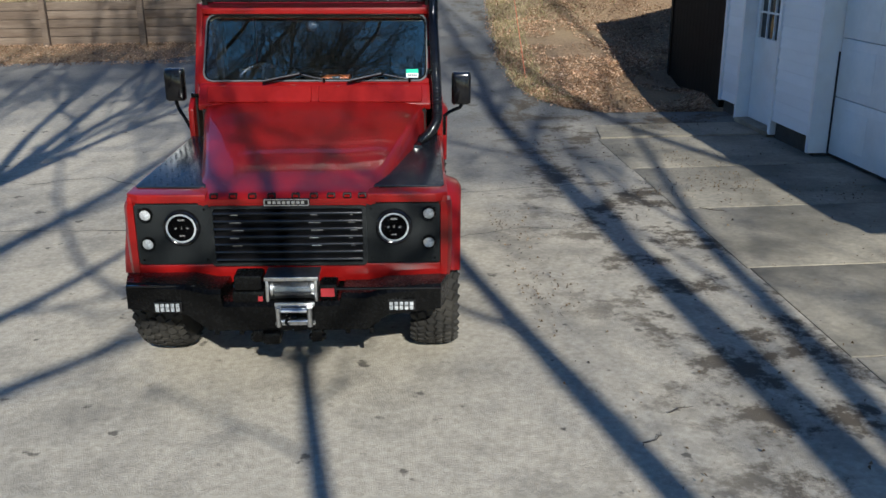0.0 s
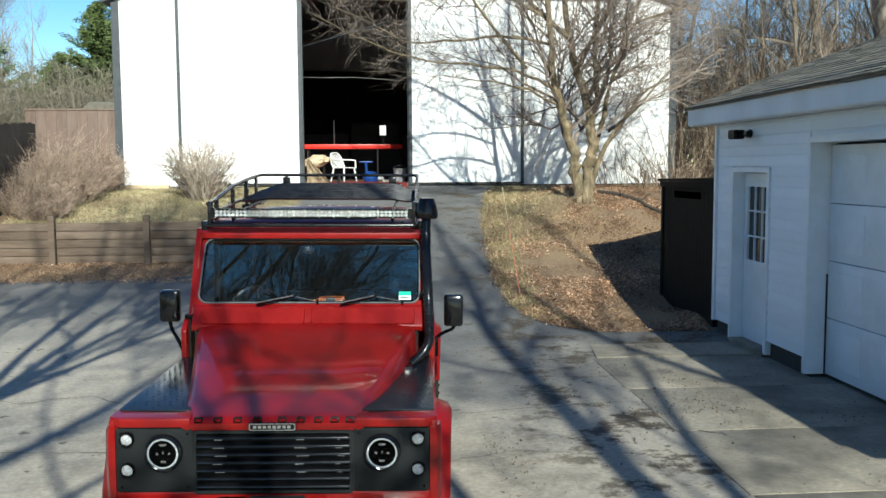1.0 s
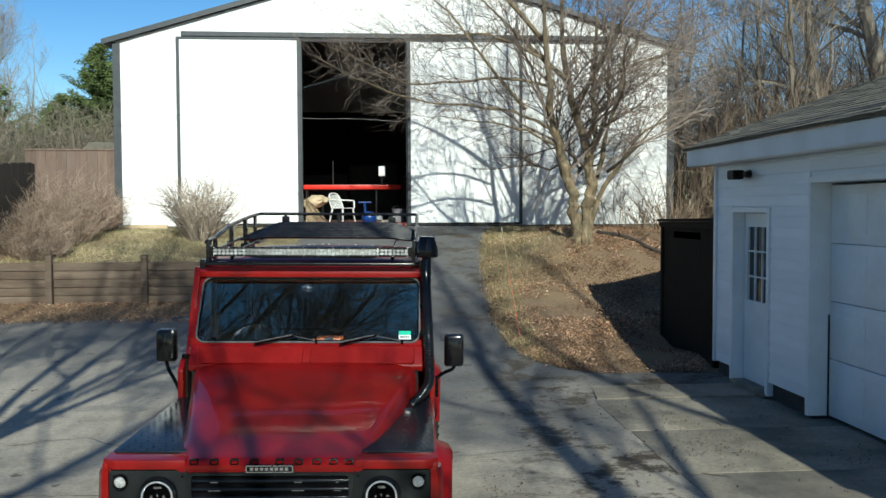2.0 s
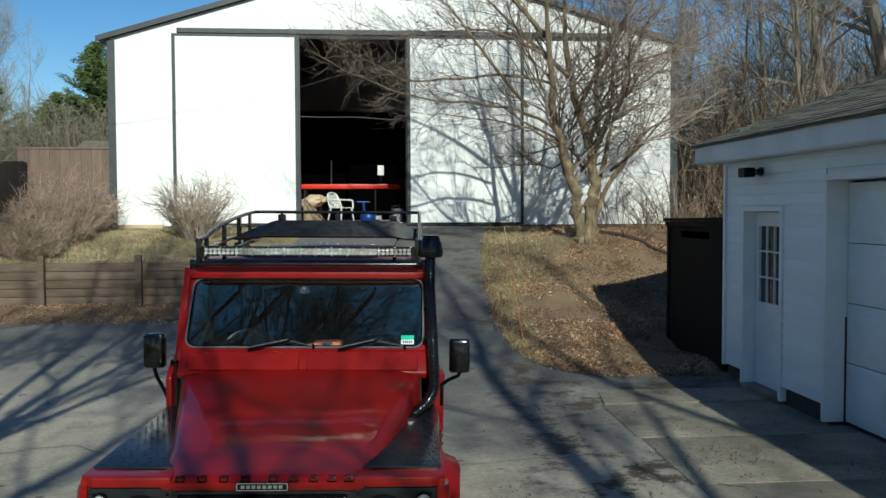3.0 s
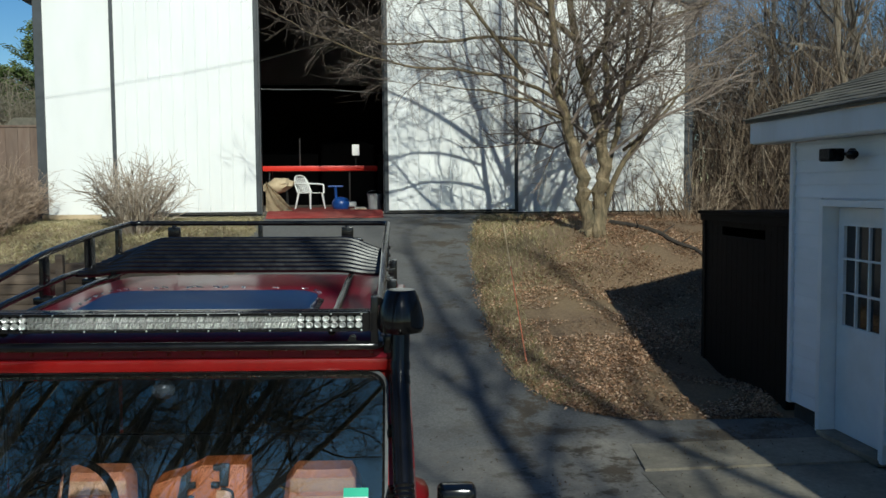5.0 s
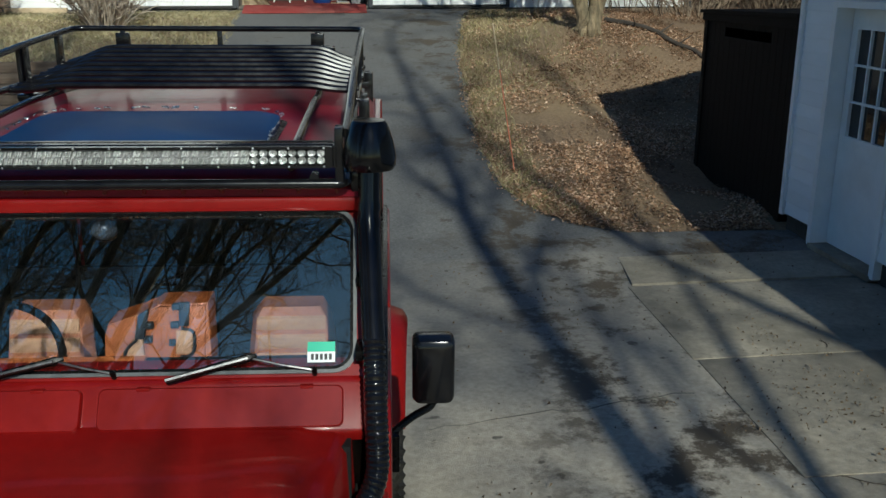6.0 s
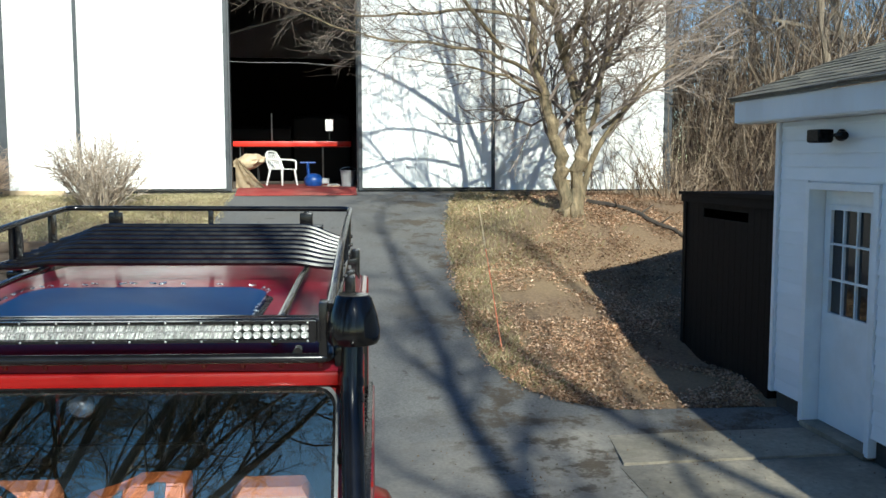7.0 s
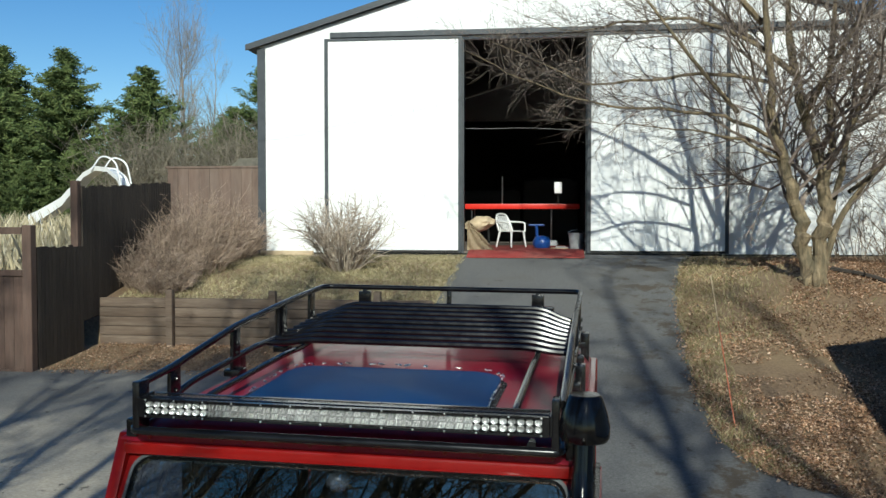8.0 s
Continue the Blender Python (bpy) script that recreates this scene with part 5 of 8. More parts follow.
def wheel(x, y, name="wheel"):
    w = new(name)
    w.parent = car
    s = 1 if x > 0 else -1
    w.matrix_local = Matrix.Translation((x, y, RW)) @ pose(0, 0, 0, 0, 90 * s, 0)
    tagged(w, "knobbly mud tyre on a dark steel rim")
    bm = bmesh.new()
    h = 0.122
    lathe(bm, [(0.215, -h * 0.75), (0.26, -h * 0.98), (0.33, -h * 1.02), (0.372, -h * 0.92), (0.386, -h * 0.70), (0.390, -h * 0.3), (0.391, 0), (0.390, h * 0.3), (0.386, h * 0.70), (0.372, h * 0.92), (0.33, h * 1.02), (0.26, h * 0.98), (0.215, h * 0.75), (0.20, 0)], Matrix(), 48)
    part("tyre", bm, M["rubber"], w)
    bm = bmesh.new()
    # chunky staggered blocks, the outer ones running down over the shoulder
    n = 40
    for i in range(n):
        for k, (c, ww, ln, rad) in enumerate(((-0.106, 0.034, 0.036, 0.372), (-0.066, 0.036, 0.038, 0.387), (-0.022, 0.034, 0.040, 0.391), (0.022, 0.034, 0.040, 0.391), (0.066, 0.036, 0.038, 0.387), (0.106, 0.034, 0.036, 0.372))):
            a = 2 * math.pi * (i + (0.5 if k % 2 else 0) + 0.12 * k) / n
            lean = {0: 34, 5: -34, 1: 9, 4: -9}.get(k, 0)
            m = Matrix.Rotation(a, 4, 'Z') @ Matrix.Translation((rad, 0, c)) @ Matrix.Rotation(radians(24 if k < 3 else -24), 4, 'X') @ Matrix.Rotation(radians(lean), 4, 'Y')
            b2 = bmesh.ops.create_cube(bm, size=1.0)["verts"]
            bmesh.ops.transform(bm, matrix=m @ Matrix.Diagonal((0.034, ln, ww, 1)), verts=b2)
    tr = part("tread", bm, M["rubber"], w, smooth=False)
    tr["kind"] = "stuff"
    bm = bmesh.new()
    lathe(bm, [(0.0, 0.03), (0.07, 0.03), (0.085, 0.06), (0.12, 0.055), (0.175, 0.03), (0.20, 0.05), (0.222, 0.098), (0.214, 0.104), (0.205, 0.09), (0.205, -0.09), (0.0, -0.09)], Matrix(), 32)
    part("rim", bm, M["black"], w)
    bm = bmesh.new()
    lathe(bm, [(0, 0.11), (0.04, 0.108), (0.055, 0.09), (0.06, 0.03)], Matrix(), 20)
    part("hub", bm, M["black_gloss"], w)


for x in (-0.735, 0.735):
    for y in (AX_F, AX_R):
        wheel(x, y)

# front bumper with winch
bumper = new("bumper")
bumper.parent = car
tagged(bumper, "black steel winch bumper")
bm = bmesh.new()
rings = []
for x, y0, z0, z1 in ((-0.80, -1.66, 0.50, 0.615), (-0.76, -1.80, 0.475, 0.622), (-0.47, -1.83, 0.455, 0.622), (-0.36, -1.84, 0.375, 0.60), (-0.30, -1.84, 0.375, 0.60), (-0.29, -1.84, 0.375, 0.535), (0.27, -1.84, 0.375, 0.535), (0.28, -1.84, 0.375, 0.575), (0.40, -1.84, 0.375, 0.575), (0.50, -1.83, 0.445, 0.595), (0.76, -1.80, 0.465, 0.605), (0.80, -1.66, 0.49, 0.60)):
    z0, z1 = z0 + 0.022, z1 + 0.006
    rings.append([(x, y0, z0), (x, y0, z1 - 0.02), (x, y0 + 0.02, z1), (x, -1.60, z1 - 0.025), (x, -1.60, z0)])
loft(bm, rings)
part("bumper_beam", bm, M["black"], bumper, smooth=False)
for q in ((0.21, 0.755, -1.815, -1.795, 0.592, 0.602), (-0.755, -0.42, -1.815, -1.795, 0.612, 0.622)):
    part("bumper_lip", boxes(q, bevel=0.003), M["black_gloss"], bumper)
for c in (-0.555, 0.57):
    fog = new("fog_lamp")
    fog.parent = bumper
    tagged(fog, "small LED fog lamp let into the bumper")
    part("lamp_recess", boxes((c - 0.068, c + 0.068, -1.838, -1.825, 0.492, 0.548), bevel=0.004), M["black_gloss"], fog)
    for i in range(5):
        for j in range(2):
            part("led", boxes((c - 0.060 + i * 0.0245, c - 0.042 + i * 0.0245, -1.8415, -1.837, 0.499 + j * 0.022, 0.518 + j * 0.022), bevel=0.002), M["lens"], fog)
for x in (-0.34, -0.22, 0.30, 0.42):
    part("bolt", boxes((x - 0.012, x + 0.012, -1.80, -1.77, 0.355, 0.385), bevel=0.004), M["black"], bumper)
for x in (-0.13, 0.155):
    bm = boxes((x - 0.028, x + 0.028, -1.85, -1.76, 0.335, 0.40), bevel=0.012)
    tube(bm, [(x - 0.04, -1.82, 0.352), (x + 0.04, -1.82, 0.352)], 0.015, 10)
    part("recovery_eye", bm, M["black"], bumper)
part("tow_tongue", boxes((-0.105, -0.02, -1.87, -1.70, 0.332, 0.395), bevel=0.016), M["black"], bumper)
winch = new("winch")
winch.parent = car
winch.matrix_local = pose(0, -0.06, -0.07)
tagged(winch, "electric winch with a wound steel cable")
bm = bmesh.new()
lathe(bm, [(0.03, -0.105), (0.055, -0.105), (0.055, -0.092), (0.042, -0.09), (0.042, 0.09), (0.055, 0.092), (0.055, 0.105), (0.03, 0.105)], pose(0.04, -1.70, 0.655, 0, 90, 0), 20)
part("drum", bm, M["steel"], winch)
bm = bmesh.new()
tube(bm, [(-0.048 + i * 0.0084 / 14, -1.70 + 0.048 * math.cos(i * math.pi / 7), 0.655 + 0.048 * math.sin(i * math.pi / 7)) for i in range(22 * 14)], 0.0046, 5)
part("wound_cable", bm, M["cable"], winch)
part("winch_bridge", boxes((-0.09, 0.17, -1.77, -1.62, 0.715, 0.735), (-0.085, -0.07, -1.765, -1.64, 0.60, 0.716), (0.148, 0.163, -1.765, -1.64, 0.60, 0.716), bevel=0.004), M["steel"], winch)
part("motor_housing", boxes((-0.25, -0.088, -1.77, -1.62, 0.60, 0.665), bevel=0.02), M["black"], winch)
part("control_box", boxes((-0.235, -0.10, -1.77, -1.65, 0.668, 0.745), bevel=0.015), M["black"], winch)
part("gear_housing", boxes((0.168, 0.26, -1.755, -1.63, 0.61, 0.69), bevel=0.02), M["black"], winch)
part("clutch_label", boxes((0.18, 0.245, -1.759, -1.755, 0.63, 0.672)), M["red_lens"], winch, "red label plate", smooth=False)
part("side_label", boxes((-0.122, -0.100, -1.774, -1.77, 0.615, 0.640)), M["red_lens"], winch, smooth=False)
fair = new("fairlead")
fair.parent = car
fair.matrix_local = Matrix.Translation((0.055, -1.87, 0.487)) @ Matrix.Diagonal((0.66, 1.0, 0.66, 1.0)) @ Matrix.Translation((-0.005, 1.87, -0.475))
tagged(fair, "steel roller fairlead")
for x in (-0.108, 0.118):
    bm = bmesh.new()
    tube(bm, [(x, -1.885, 0.40), (x, -1.885, 0.545)], 0.021, 12)
    part("roller", bm, M["steel"], fair)
for z in (0.435, 0.515):
    bm = bmesh.new()
    tube(bm, [(-0.088, -1.875, z), (0.098, -1.875, z)], 0.019, 12)
    part("roller", bm, M["steel"], fair)
part("fairlead_plate", boxes((-0.14, 0.15, -1.862, -1.842, 0.535, 0.562), (-0.14, 0.15, -1.862, -1.842, 0.388, 0.408), bevel=0.003), M["steel"], fair)
bm = bmesh.new()
tube(bm, arc([(0.02, -1.88, 0.475), (-0.03, -1.90, 0.47), (-0.06, -1.90, 0.44), (-0.035, -1.90, 0.41)], 0.03), 0.010, 8)
part("cable_hook", bm, M["black"], fair)

# mirrors
for s in (-1, 1):
    mir = new("door_mirror")
    mir.parent = car
    tagged(mir, "black door mirror on a bent arm")
    dz = 0.0 if s > 0 else 0.03
    bm = bmesh.new()
    rings = []
    for y, g in ((-0.095, 0.80), (-0.088, 0.92), (-0.06, 1.0), (-0.02, 0.98), (-0.01, 0.9)):
        cx, cz, hw, hh = 0.938 * s, 1.262 + dz, 0.064 * g, 0.108 * g
        rings.append([(x, y, z) for x, z in rounded(cx - hw, cx + hw, cz - hh, cz + hh, 0.02, 3)])
    loft(bm, rings)
    part("mirror_shell", bm, M["black_gloss"], mir)
    bm = bmesh.new()
    prism(bm, rounded(0.938 * s - 0.052, 0.938 * s + 0.052, 1.262 + dz - 0.094, 1.262 + dz + 0.094, 0.015, 3), 'y', -0.012, -0.006)
    part("mirror_glass", bm, M["chrome"], mir)
    bm = bmesh.new()
    tube(bm, arc([(0.945 * s, -0.045, 1.16 + dz), (0.93 * s, -0.055, 1.135 + dz), (0.87 * s, -0.09, 1.12 + dz), (0.815 * s, -0.12, 1.085 + dz)] if s > 0 else [(0.945 * s, -0.045, 1.16 + dz), (0.93 * s, -0.05, 1.10 + dz), (0.89 * s, -0.09, 1.06 + dz), (0.845 * s, -0.12, 1.02), (0.82 * s, -0.13, 0.96)], 0.03), 0.012, 8)
    part("mirror_arm", bm, M["black"], mir)
    part("mirror_bracket", boxes((0.80 * s, 0.835 * s, -0.155, -0.095, 0.97, 1.09), bevel=0.006), M["black"], mir)

# snorkel
snork = new("snorkel")
snork.parent = car
tagged(snork, "black raised air intake along the windscreen pillar")
bm = bmesh.new()
path = arc([(0.755, -0.045, 1.874), (0.752, -0.075, 1.72), (0.765, -0.27, 1.44)], 0.1, 6)
tube(bm, path, 0.031, 16)
for q in (0.25, 0.62):
    i = int(q * (len(path) - 1))
    d = (path[i + 1] - path[i]).normalized()
    tube(bm, [path[i] - d * 0.012, path[i] + d * 0.012], 0.034, 16)
part("pipe", bm, M["black_gloss"], snork)
bm = bmesh.new()
hose = arc([(0.765, -0.268, 1.445), (0.77, -0.36, 1.30), (0.775, -0.42, 1.12), (0.72, -0.50, 1.05), (0.63, -0.56, 1.0)], 0.12, 8)
fine = []
for a, b in zip(hose, hose[1:]):
    kk = max(1, int((b - a).length / 0.004))
    fine += [a.lerp(b, i / kk) for i in range(kk)]
dist = 0.0
radii = []
for i, p in enumerate(fine):
    dist += (p - fine[i - 1]).length if i else 0
    radii.append(0.031 + 0.0018 * math.sin(dist / 0.016 * 2 * math.pi))
tube(bm, fine, 0.034, 14, radii=radii)
part("ribbed_hose", bm, M["black_gloss"], snork)
bm = bmesh.new()
lathe(bm, [(0.0, 0.0), (0.045, 0.0), (0.068, 0.003), (0.074, 0.014), (0.0745, 0.045), (0.066, 0.085), (0.051, 0.130), (0.044, 0.138), (0.0, 0.139)], pose(0.757, -0.05, 1.872), 32)
part("intake_cap", bm, M["black_gloss"], snork)
for z in (1.56, 1.40):
    bm = bmesh.new()
    i = min(range(len(path)), key=lambda k: abs(path[k].z - z))
    box(bm, 0.715, 0.77, path[i].y + 0.0, path[i].y + 0.09, z - 0.015, z + 0.015, bevel=0.004)
    part("pillar_clamp", bm, M["black"], snork)
part("wing_duct", boxes((0.54, 0.68, -0.68, -0.46, 0.985, 1.03), bevel=0.02), M["black_gloss"], snork)

# roof rack
rack = new("roof_rack")
rack.parent = car
tagged(rack, "black tubular steel roof rack")
RK, RR = 0.69, 2.0


def rail_z(y):
    return float(np.interp(y, (0.0, 0.25, 0.8, 1.3, 1.78, 2.0), (1.965, 1.985, 2.062, 2.098, 2.125, 2.132)))


bm = bmesh.new()
pts = [(-RK, y, rail_z(y)) for y in (0.0, 0.1, 0.25, 0.5, 0.8, 1.05, 1.3, 1.55)] + [(-RK, RR, 2.132), (RK, RR, 2.132)] + [(RK, y, rail_z(y)) for y in (1.55, 1.3, 1.05, 0.8, 0.5, 0.25, 0.1, 0.0)]
tube(bm, arc(pts, 0.06, 4), 0.0135, 10)
part("top_rail", bm, M["rack"], rack)
bm = bmesh.new()
low = [(-RK, 0.03, 1.84), (-RK, 0.4, 1.905), (-RK, 1.0, 1.945), (-RK, RR, 1.955), (RK, RR, 1.955), (RK, 1.0, 1.945), (RK, 0.4, 1.905), (RK, 0.03, 1.84)]
tube(bm, arc(low, 0.05, 4), 0.0125, 10)
part("base_rail", bm, M["rack"], rack)


def post(x, y, z0, z1, wide):
    if wide:
        bm = boxes((x - 0.008, x + 0.008, y - 0.038, y + 0.038, z0 - 0.05, z1 + 0.004), bevel=0.004)
        box(bm, x - 0.035, x + 0.035, y - 0.04, y + 0.04, z0 - 0.075, z0 - 0.045, bevel=0.006)
        for zz in (z0 + 0.02, z0 + 0.06):
            tube(bm, [(x - 0.016, y, zz), (x + 0.016, y, zz)], 0.008, 8)
    else:
        bm = bmesh.new()
        tube(bm, [(x, y, z0), (x, y, z1)], 0.0115, 8)
    part("post", bm, M["rack"], rack)


for s in (-1, 1):
    for y, wide in ((0.26, True), (0.80, True), (1.30, False), (1.36, True), (1.78, True)):
        post(s * RK, y, float(np.interp(y, (0.03, 0.4, 1.0, 2.0), (1.84, 1.905, 1.945, 1.955))), rail_z(y), wide)
for x in (-0.46, 0.0, 0.47):
    bm = boxes((x - 0.0125, x + 0.0125, RR - 0.008, RR + 0.008, 1.93, 2.13), bevel=0.004)
    if abs(x) > 0.1:
        box(bm, x - 0.02, x + 0.085, RR - 0.05, RR + 0.02, 2.030, 2.052, bevel=0.006)
        box(bm, x - 0.032, x + 0.032, RR - 0.02, RR + 0.016, 2.05, 2.112, bevel=0.006)
    tube(bm, [(x, RR - 0.014, 2.088), (x, RR + 0.014, 2.088)], 0.010, 8)
    part("post", bm, M["rack"], rack)
for i in range(9):                            # floor slats, bent down at the sides
    y = 1.16 + i * 0.09
    up = -0.032 + (y - 1.16) * 0.128
    bm = bmesh.new()
    tube(bm, arc([(-RK, y, 1.955 + up * 0.4), (-0.60, y, 1.965 + up * 0.7), (-0.50, y, 1.992 + up), (0.50, y, 1.992 + up), (0.60, y, 1.965 + up * 0.7), (RK, y, 1.955 + up * 0.4)], 0.05, 4), 0.0135, 8)
    part("floor_slat", bm, M["rack"], rack)
for x in (-0.53, 0.53):
    bm = bmesh.new()
    tube(bm, arc([(x, 0.03, 1.86), (x, 0.2, 1.90), (x, 0.95, 1.928), (x, 1.16, 1.925), (x, 1.90, 1.990), (x, RR, 2.0)], 0.05, 4), 0.0125, 8)
    part("runner", bm, M["rack"], rack)
bm = bmesh.new()
tube(bm, arc([(-RK, 0.03, 1.835), (-RK, -0.03, 1.826), (RK, -0.03, 1.826), (RK, 0.03, 1.835)], 0.03, 4), 0.015, 10)
part("front_tube", bm, M["rack"], rack)
for s in (-1, 1):
    part("bar_bracket", boxes((s * 0.672 - 0.012, s * 0.672 + 0.012, -0.04, 0.03, 1.825, 1.985), bevel=0.004), M["rack"], rack)
    part("rack_foot", boxes((s * 0.72 - 0.02, s * 0.72 + 0.02, 0.02, 0.10, 1.79, 1.85), bevel=0.006), M["rack"], rack)
    part("rack_foot", boxes((s * 0.72 - 0.02, s * 0.72 + 0.02, 1.75, 1.83, 1.79, 1.95), bevel=0.006), M["rack"], rack)
    part("rack_foot", boxes((s * 0.72 - 0.02, s * 0.72 + 0.02, 0.86, 0.94, 1.79, 1.94), bevel=0.006), M["rack"], rack)
bm = bmesh.new()
for x in (0.60,):
    lathe(bm, [(0, -0.02), (0.014, -0.02), (0.014, 0.02), (0, 0.02)], pose(x, -0.01, 1.842, 90, 0, 0), 10)
part("cable_clip", bm, M["rack"], rack)

# long light bar on the rack's front
bar = new("light_bar")
bar.parent = car
tagged(bar, "long LED light bar with clear lenses")
BZ0, BZ1 = 1.874, 1.938
bm = bmesh.new()
prism(bm, [(-0.02, BZ0), (-0.035, BZ0 + 0.012), (-0.035, BZ1 - 0.012), (-0.02, BZ1), (0.04, BZ1 - 0.004), (0.05, BZ1 - 0.02), (0.05, BZ0 + 0.02), (0.04, BZ0)], 'x', -0.655, 0.655, bevel=0.003)
part("bar_housing", bm, M["rack"], bar)
for i in range(6):
    z = BZ0 + 0.008 + i * 0.0095
    part("cooling_fin", boxes((-0.65, 0.65, 0.05, 0.066, z, z + 0.004)), M["rack"], bar, smooth=False)
part("reflector_strip", boxes((-0.634, 0.634, -0.0365, -0.034, BZ0 + 0.008, BZ1 - 0.008)), M["trim"], bar, smooth=False)
part("reflector_plate", boxes((-0.424, 0.424, -0.0388, -0.0365, BZ0 + 0.011, BZ1 - 0.011)), M["led_back"], bar, "dull silver reflector plate", smooth=False)
cell = bmesh.new()
lathe(cell, [(0.0042, 0.002), (0.0056, 0.0085), (0.0102, 0.0105), (0.0122, 0.006), (0.0122, 0.001)], Matrix.Diagonal((1, 0.82, 1, 1)), 14)
lathe(cell, [(0.0, 0.006), (0.0022, 0.005), (0.0024, 0.001)], Matrix(), 8)
cell_me = mesh_object("led", cell, M["led_cup"], False)
cell_me.parent = bar
wide = bmesh.new()                            # the middle lenses are oblong and fluted; slanted bars imitate sparkle
for q, w in ((-0.0062, 0.0030), (0.0008, 0.0022), (0.0070, 0.0026)):
    prism(wide, [(q - w - 0.003, -0.0085), (q + w - 0.003, -0.0085), (q + w + 0.003, 0.0085), (q - w + 0.003, 0.0085)], 'z', 0.002, 0.0085 + 400 * w * 0.002, bevel=0.0012, seg=1)
wide_me = mesh_object("led", wide, M["led_cup"], False)
wide_me.parent = bar
wide_me.matrix_local = Matrix.Translation((-0.622 + 8 * 0.02647, -0.037, BZ0 + 0.0215)) @ lampm
cell_me.matrix_local = Matrix.Translation((-0.622, -0.037, BZ0 + 0.0215)) @ lampm
for j in range(2):
    for i in range(48):
        middle = 8 <= i < 40
        if (i, j) not in ((0, 0), (8, 0)):
            shared("led", (wide_me if middle else cell_me).data, bar, Matrix.Translation((-0.622 + i * 0.02647, -0.037, BZ0 + 0.0215 + j * 0.021)) @ lampm)
pane = part("lens_pane", boxes((-0.638, 0.638, -0.052, -0.0495, BZ0 + 0.010, BZ1 - 0.010)), M["lens_glass"], bar, smooth=False)
pane.visible_shadow = False
part("lens_bezel", frame_ring(bmesh.new(), rounded(-0.655, 0.655, BZ0 + 0.002, BZ1 - 0.002, 0.006, 2), rounded(-0.634, 0.634, BZ0 + 0.0095, BZ1 - 0.0095, 0.004, 2), lambda a, b, d: (a, -0.054 + d, b), 0.02), M["rack"], bar)
for i in range(14):
    for zz in (BZ0 + 0.006, BZ1 - 0.006):
        bm = bmesh.new()
        lathe(bm, [(0, 0.003), (0.003, 0.002), (0.0035, 0)], Matrix.Translation((-0.63 + i * 0.097, -0.054, zz)) @ lampm, 6)
        part("screw", bm, M["steel"], bar)
for a in (0.655, -0.664):
    part("end_plate", boxes((a, a + 0.009, -0.045, 0.055, BZ0, BZ1), bevel=0.002), M["rack"], bar, smooth=False)

# cabin
def seat(x, name, label):
    st = new(name)
    st.parent = car
    st.matrix_local = pose(x, 0.50, -0.11) @ Matrix.Diagonal((0.82, 1, 1, 1))
    tagged(st, label)
    bm = bmesh.new()
    prism(bm, [(-0.24, 0.72), (-0.23, 0.80), (0.14, 0.79), (0.20, 0.72)], 'x', -0.23, 0.23, bevel=0.03)
    part("cushion", bm, M["seat_leather"], st)
    bm = bmesh.new()
    loft(bm, [[(xx, 0.10 + (z - 0.78) * 0.26 + dy, z) for xx, dy in ((-w, 0.0), (-w * 0.85, -0.055), (0, -0.06), (w * 0.85, -0.055), (w, 0.0), (w * 0.9, 0.06), (-w * 0.9, 0.06))] for z, w in ((0.78, 0.20), (0.95, 0.215), (1.15, 0.20), (1.26, 0.185), (1.30, 0.15))])
    part("backrest", bm, M["seat_leather"], st)
    for i in range(5):
        z = 0.965 + i * 0.068
        bm = bmesh.new()
        tube(bm, [(-0.155, 0.10 + (z - 0.78) * 0.26 - 0.052, z), (0, 0.10 + (z - 0.78) * 0.26 - 0.057, z), (0.155, 0.10 + (z - 0.78) * 0.26 - 0.052, z)], 0.031, 8)
        bmesh.ops.scale(bm, vec=(1, 0.5, 1.0), space=Matrix.Translation((0, -(0.10 + (z - 0.78) * 0.26 - 0.05), -z)), verts=bm.verts)
        part("pleat", bm, M["leather_pale"], st)


seat(0.44, "seat", "tan leather seat with pale pleats")
seat(-0.47, "seat", "tan leather seat with pale pleats")
part("cabin_lining", boxes((-0.735, 0.735, 1.925, 1.929, 0.55, 1.765), (-0.762, -0.752, 0.58, 1.92, 0.52, 1.262), (0.752, 0.762, 0.58, 1.92, 0.52, 1.262), (-0.774, -0.762, -0.22, 0.56, 0.52, 1.235), (0.762, 0.774, -0.22, 0.56, 0.52, 1.235)), M["interior"], car, smooth=False)
part("seat_base", boxes((-0.70, 0.70, 0.2, 0.75, 0.54, 0.72)), M["interior"], car, smooth=False)
part("bulkhead_panel", boxes((-0.72, 0.72, 1.0, 1.03, 0.54, 1.25)), M["interior"], car, smooth=False)
bm = bmesh.new()
prism(bm, [(-0.20, 1.10), (-0.235, 1.27), (-0.20, 1.315), (-0.02, 1.30), (0.02, 1.25), (0.0, 1.05)], 'x', -0.69, 0.69, bevel=0.012)
part("dashboard", bm, M["interior"], car)
part("dash_shelf", boxes((-0.42, 0.10, -0.19, -0.06, 1.312, 1.322), bevel=0.003), M["leather"], car, "tan leather dash pad")
bm = bmesh.new()
wheel_c = Matrix.Translation((-0.40, 0.13, 1.22)) @ pose(0, 0, 0, 62, 0, 0)
ringp = [wheel_c @ Vector((0.185 * math.cos(i * math.pi / 16), 0.185 * math.sin(i * math.pi / 16), 0)) for i in range(33)]
tube(bm, ringp, 0.013, 8, caps=False)
for a in (90, 210, 330):
    tube(bm, [wheel_c @ Vector((0, 0, -0.02)), wheel_c @ Vector((0.18 * math.cos(radians(a)), 0.18 * math.sin(radians(a)), 0))], 0.011, 6)
part("steering_wheel", bm, M["black"], car)

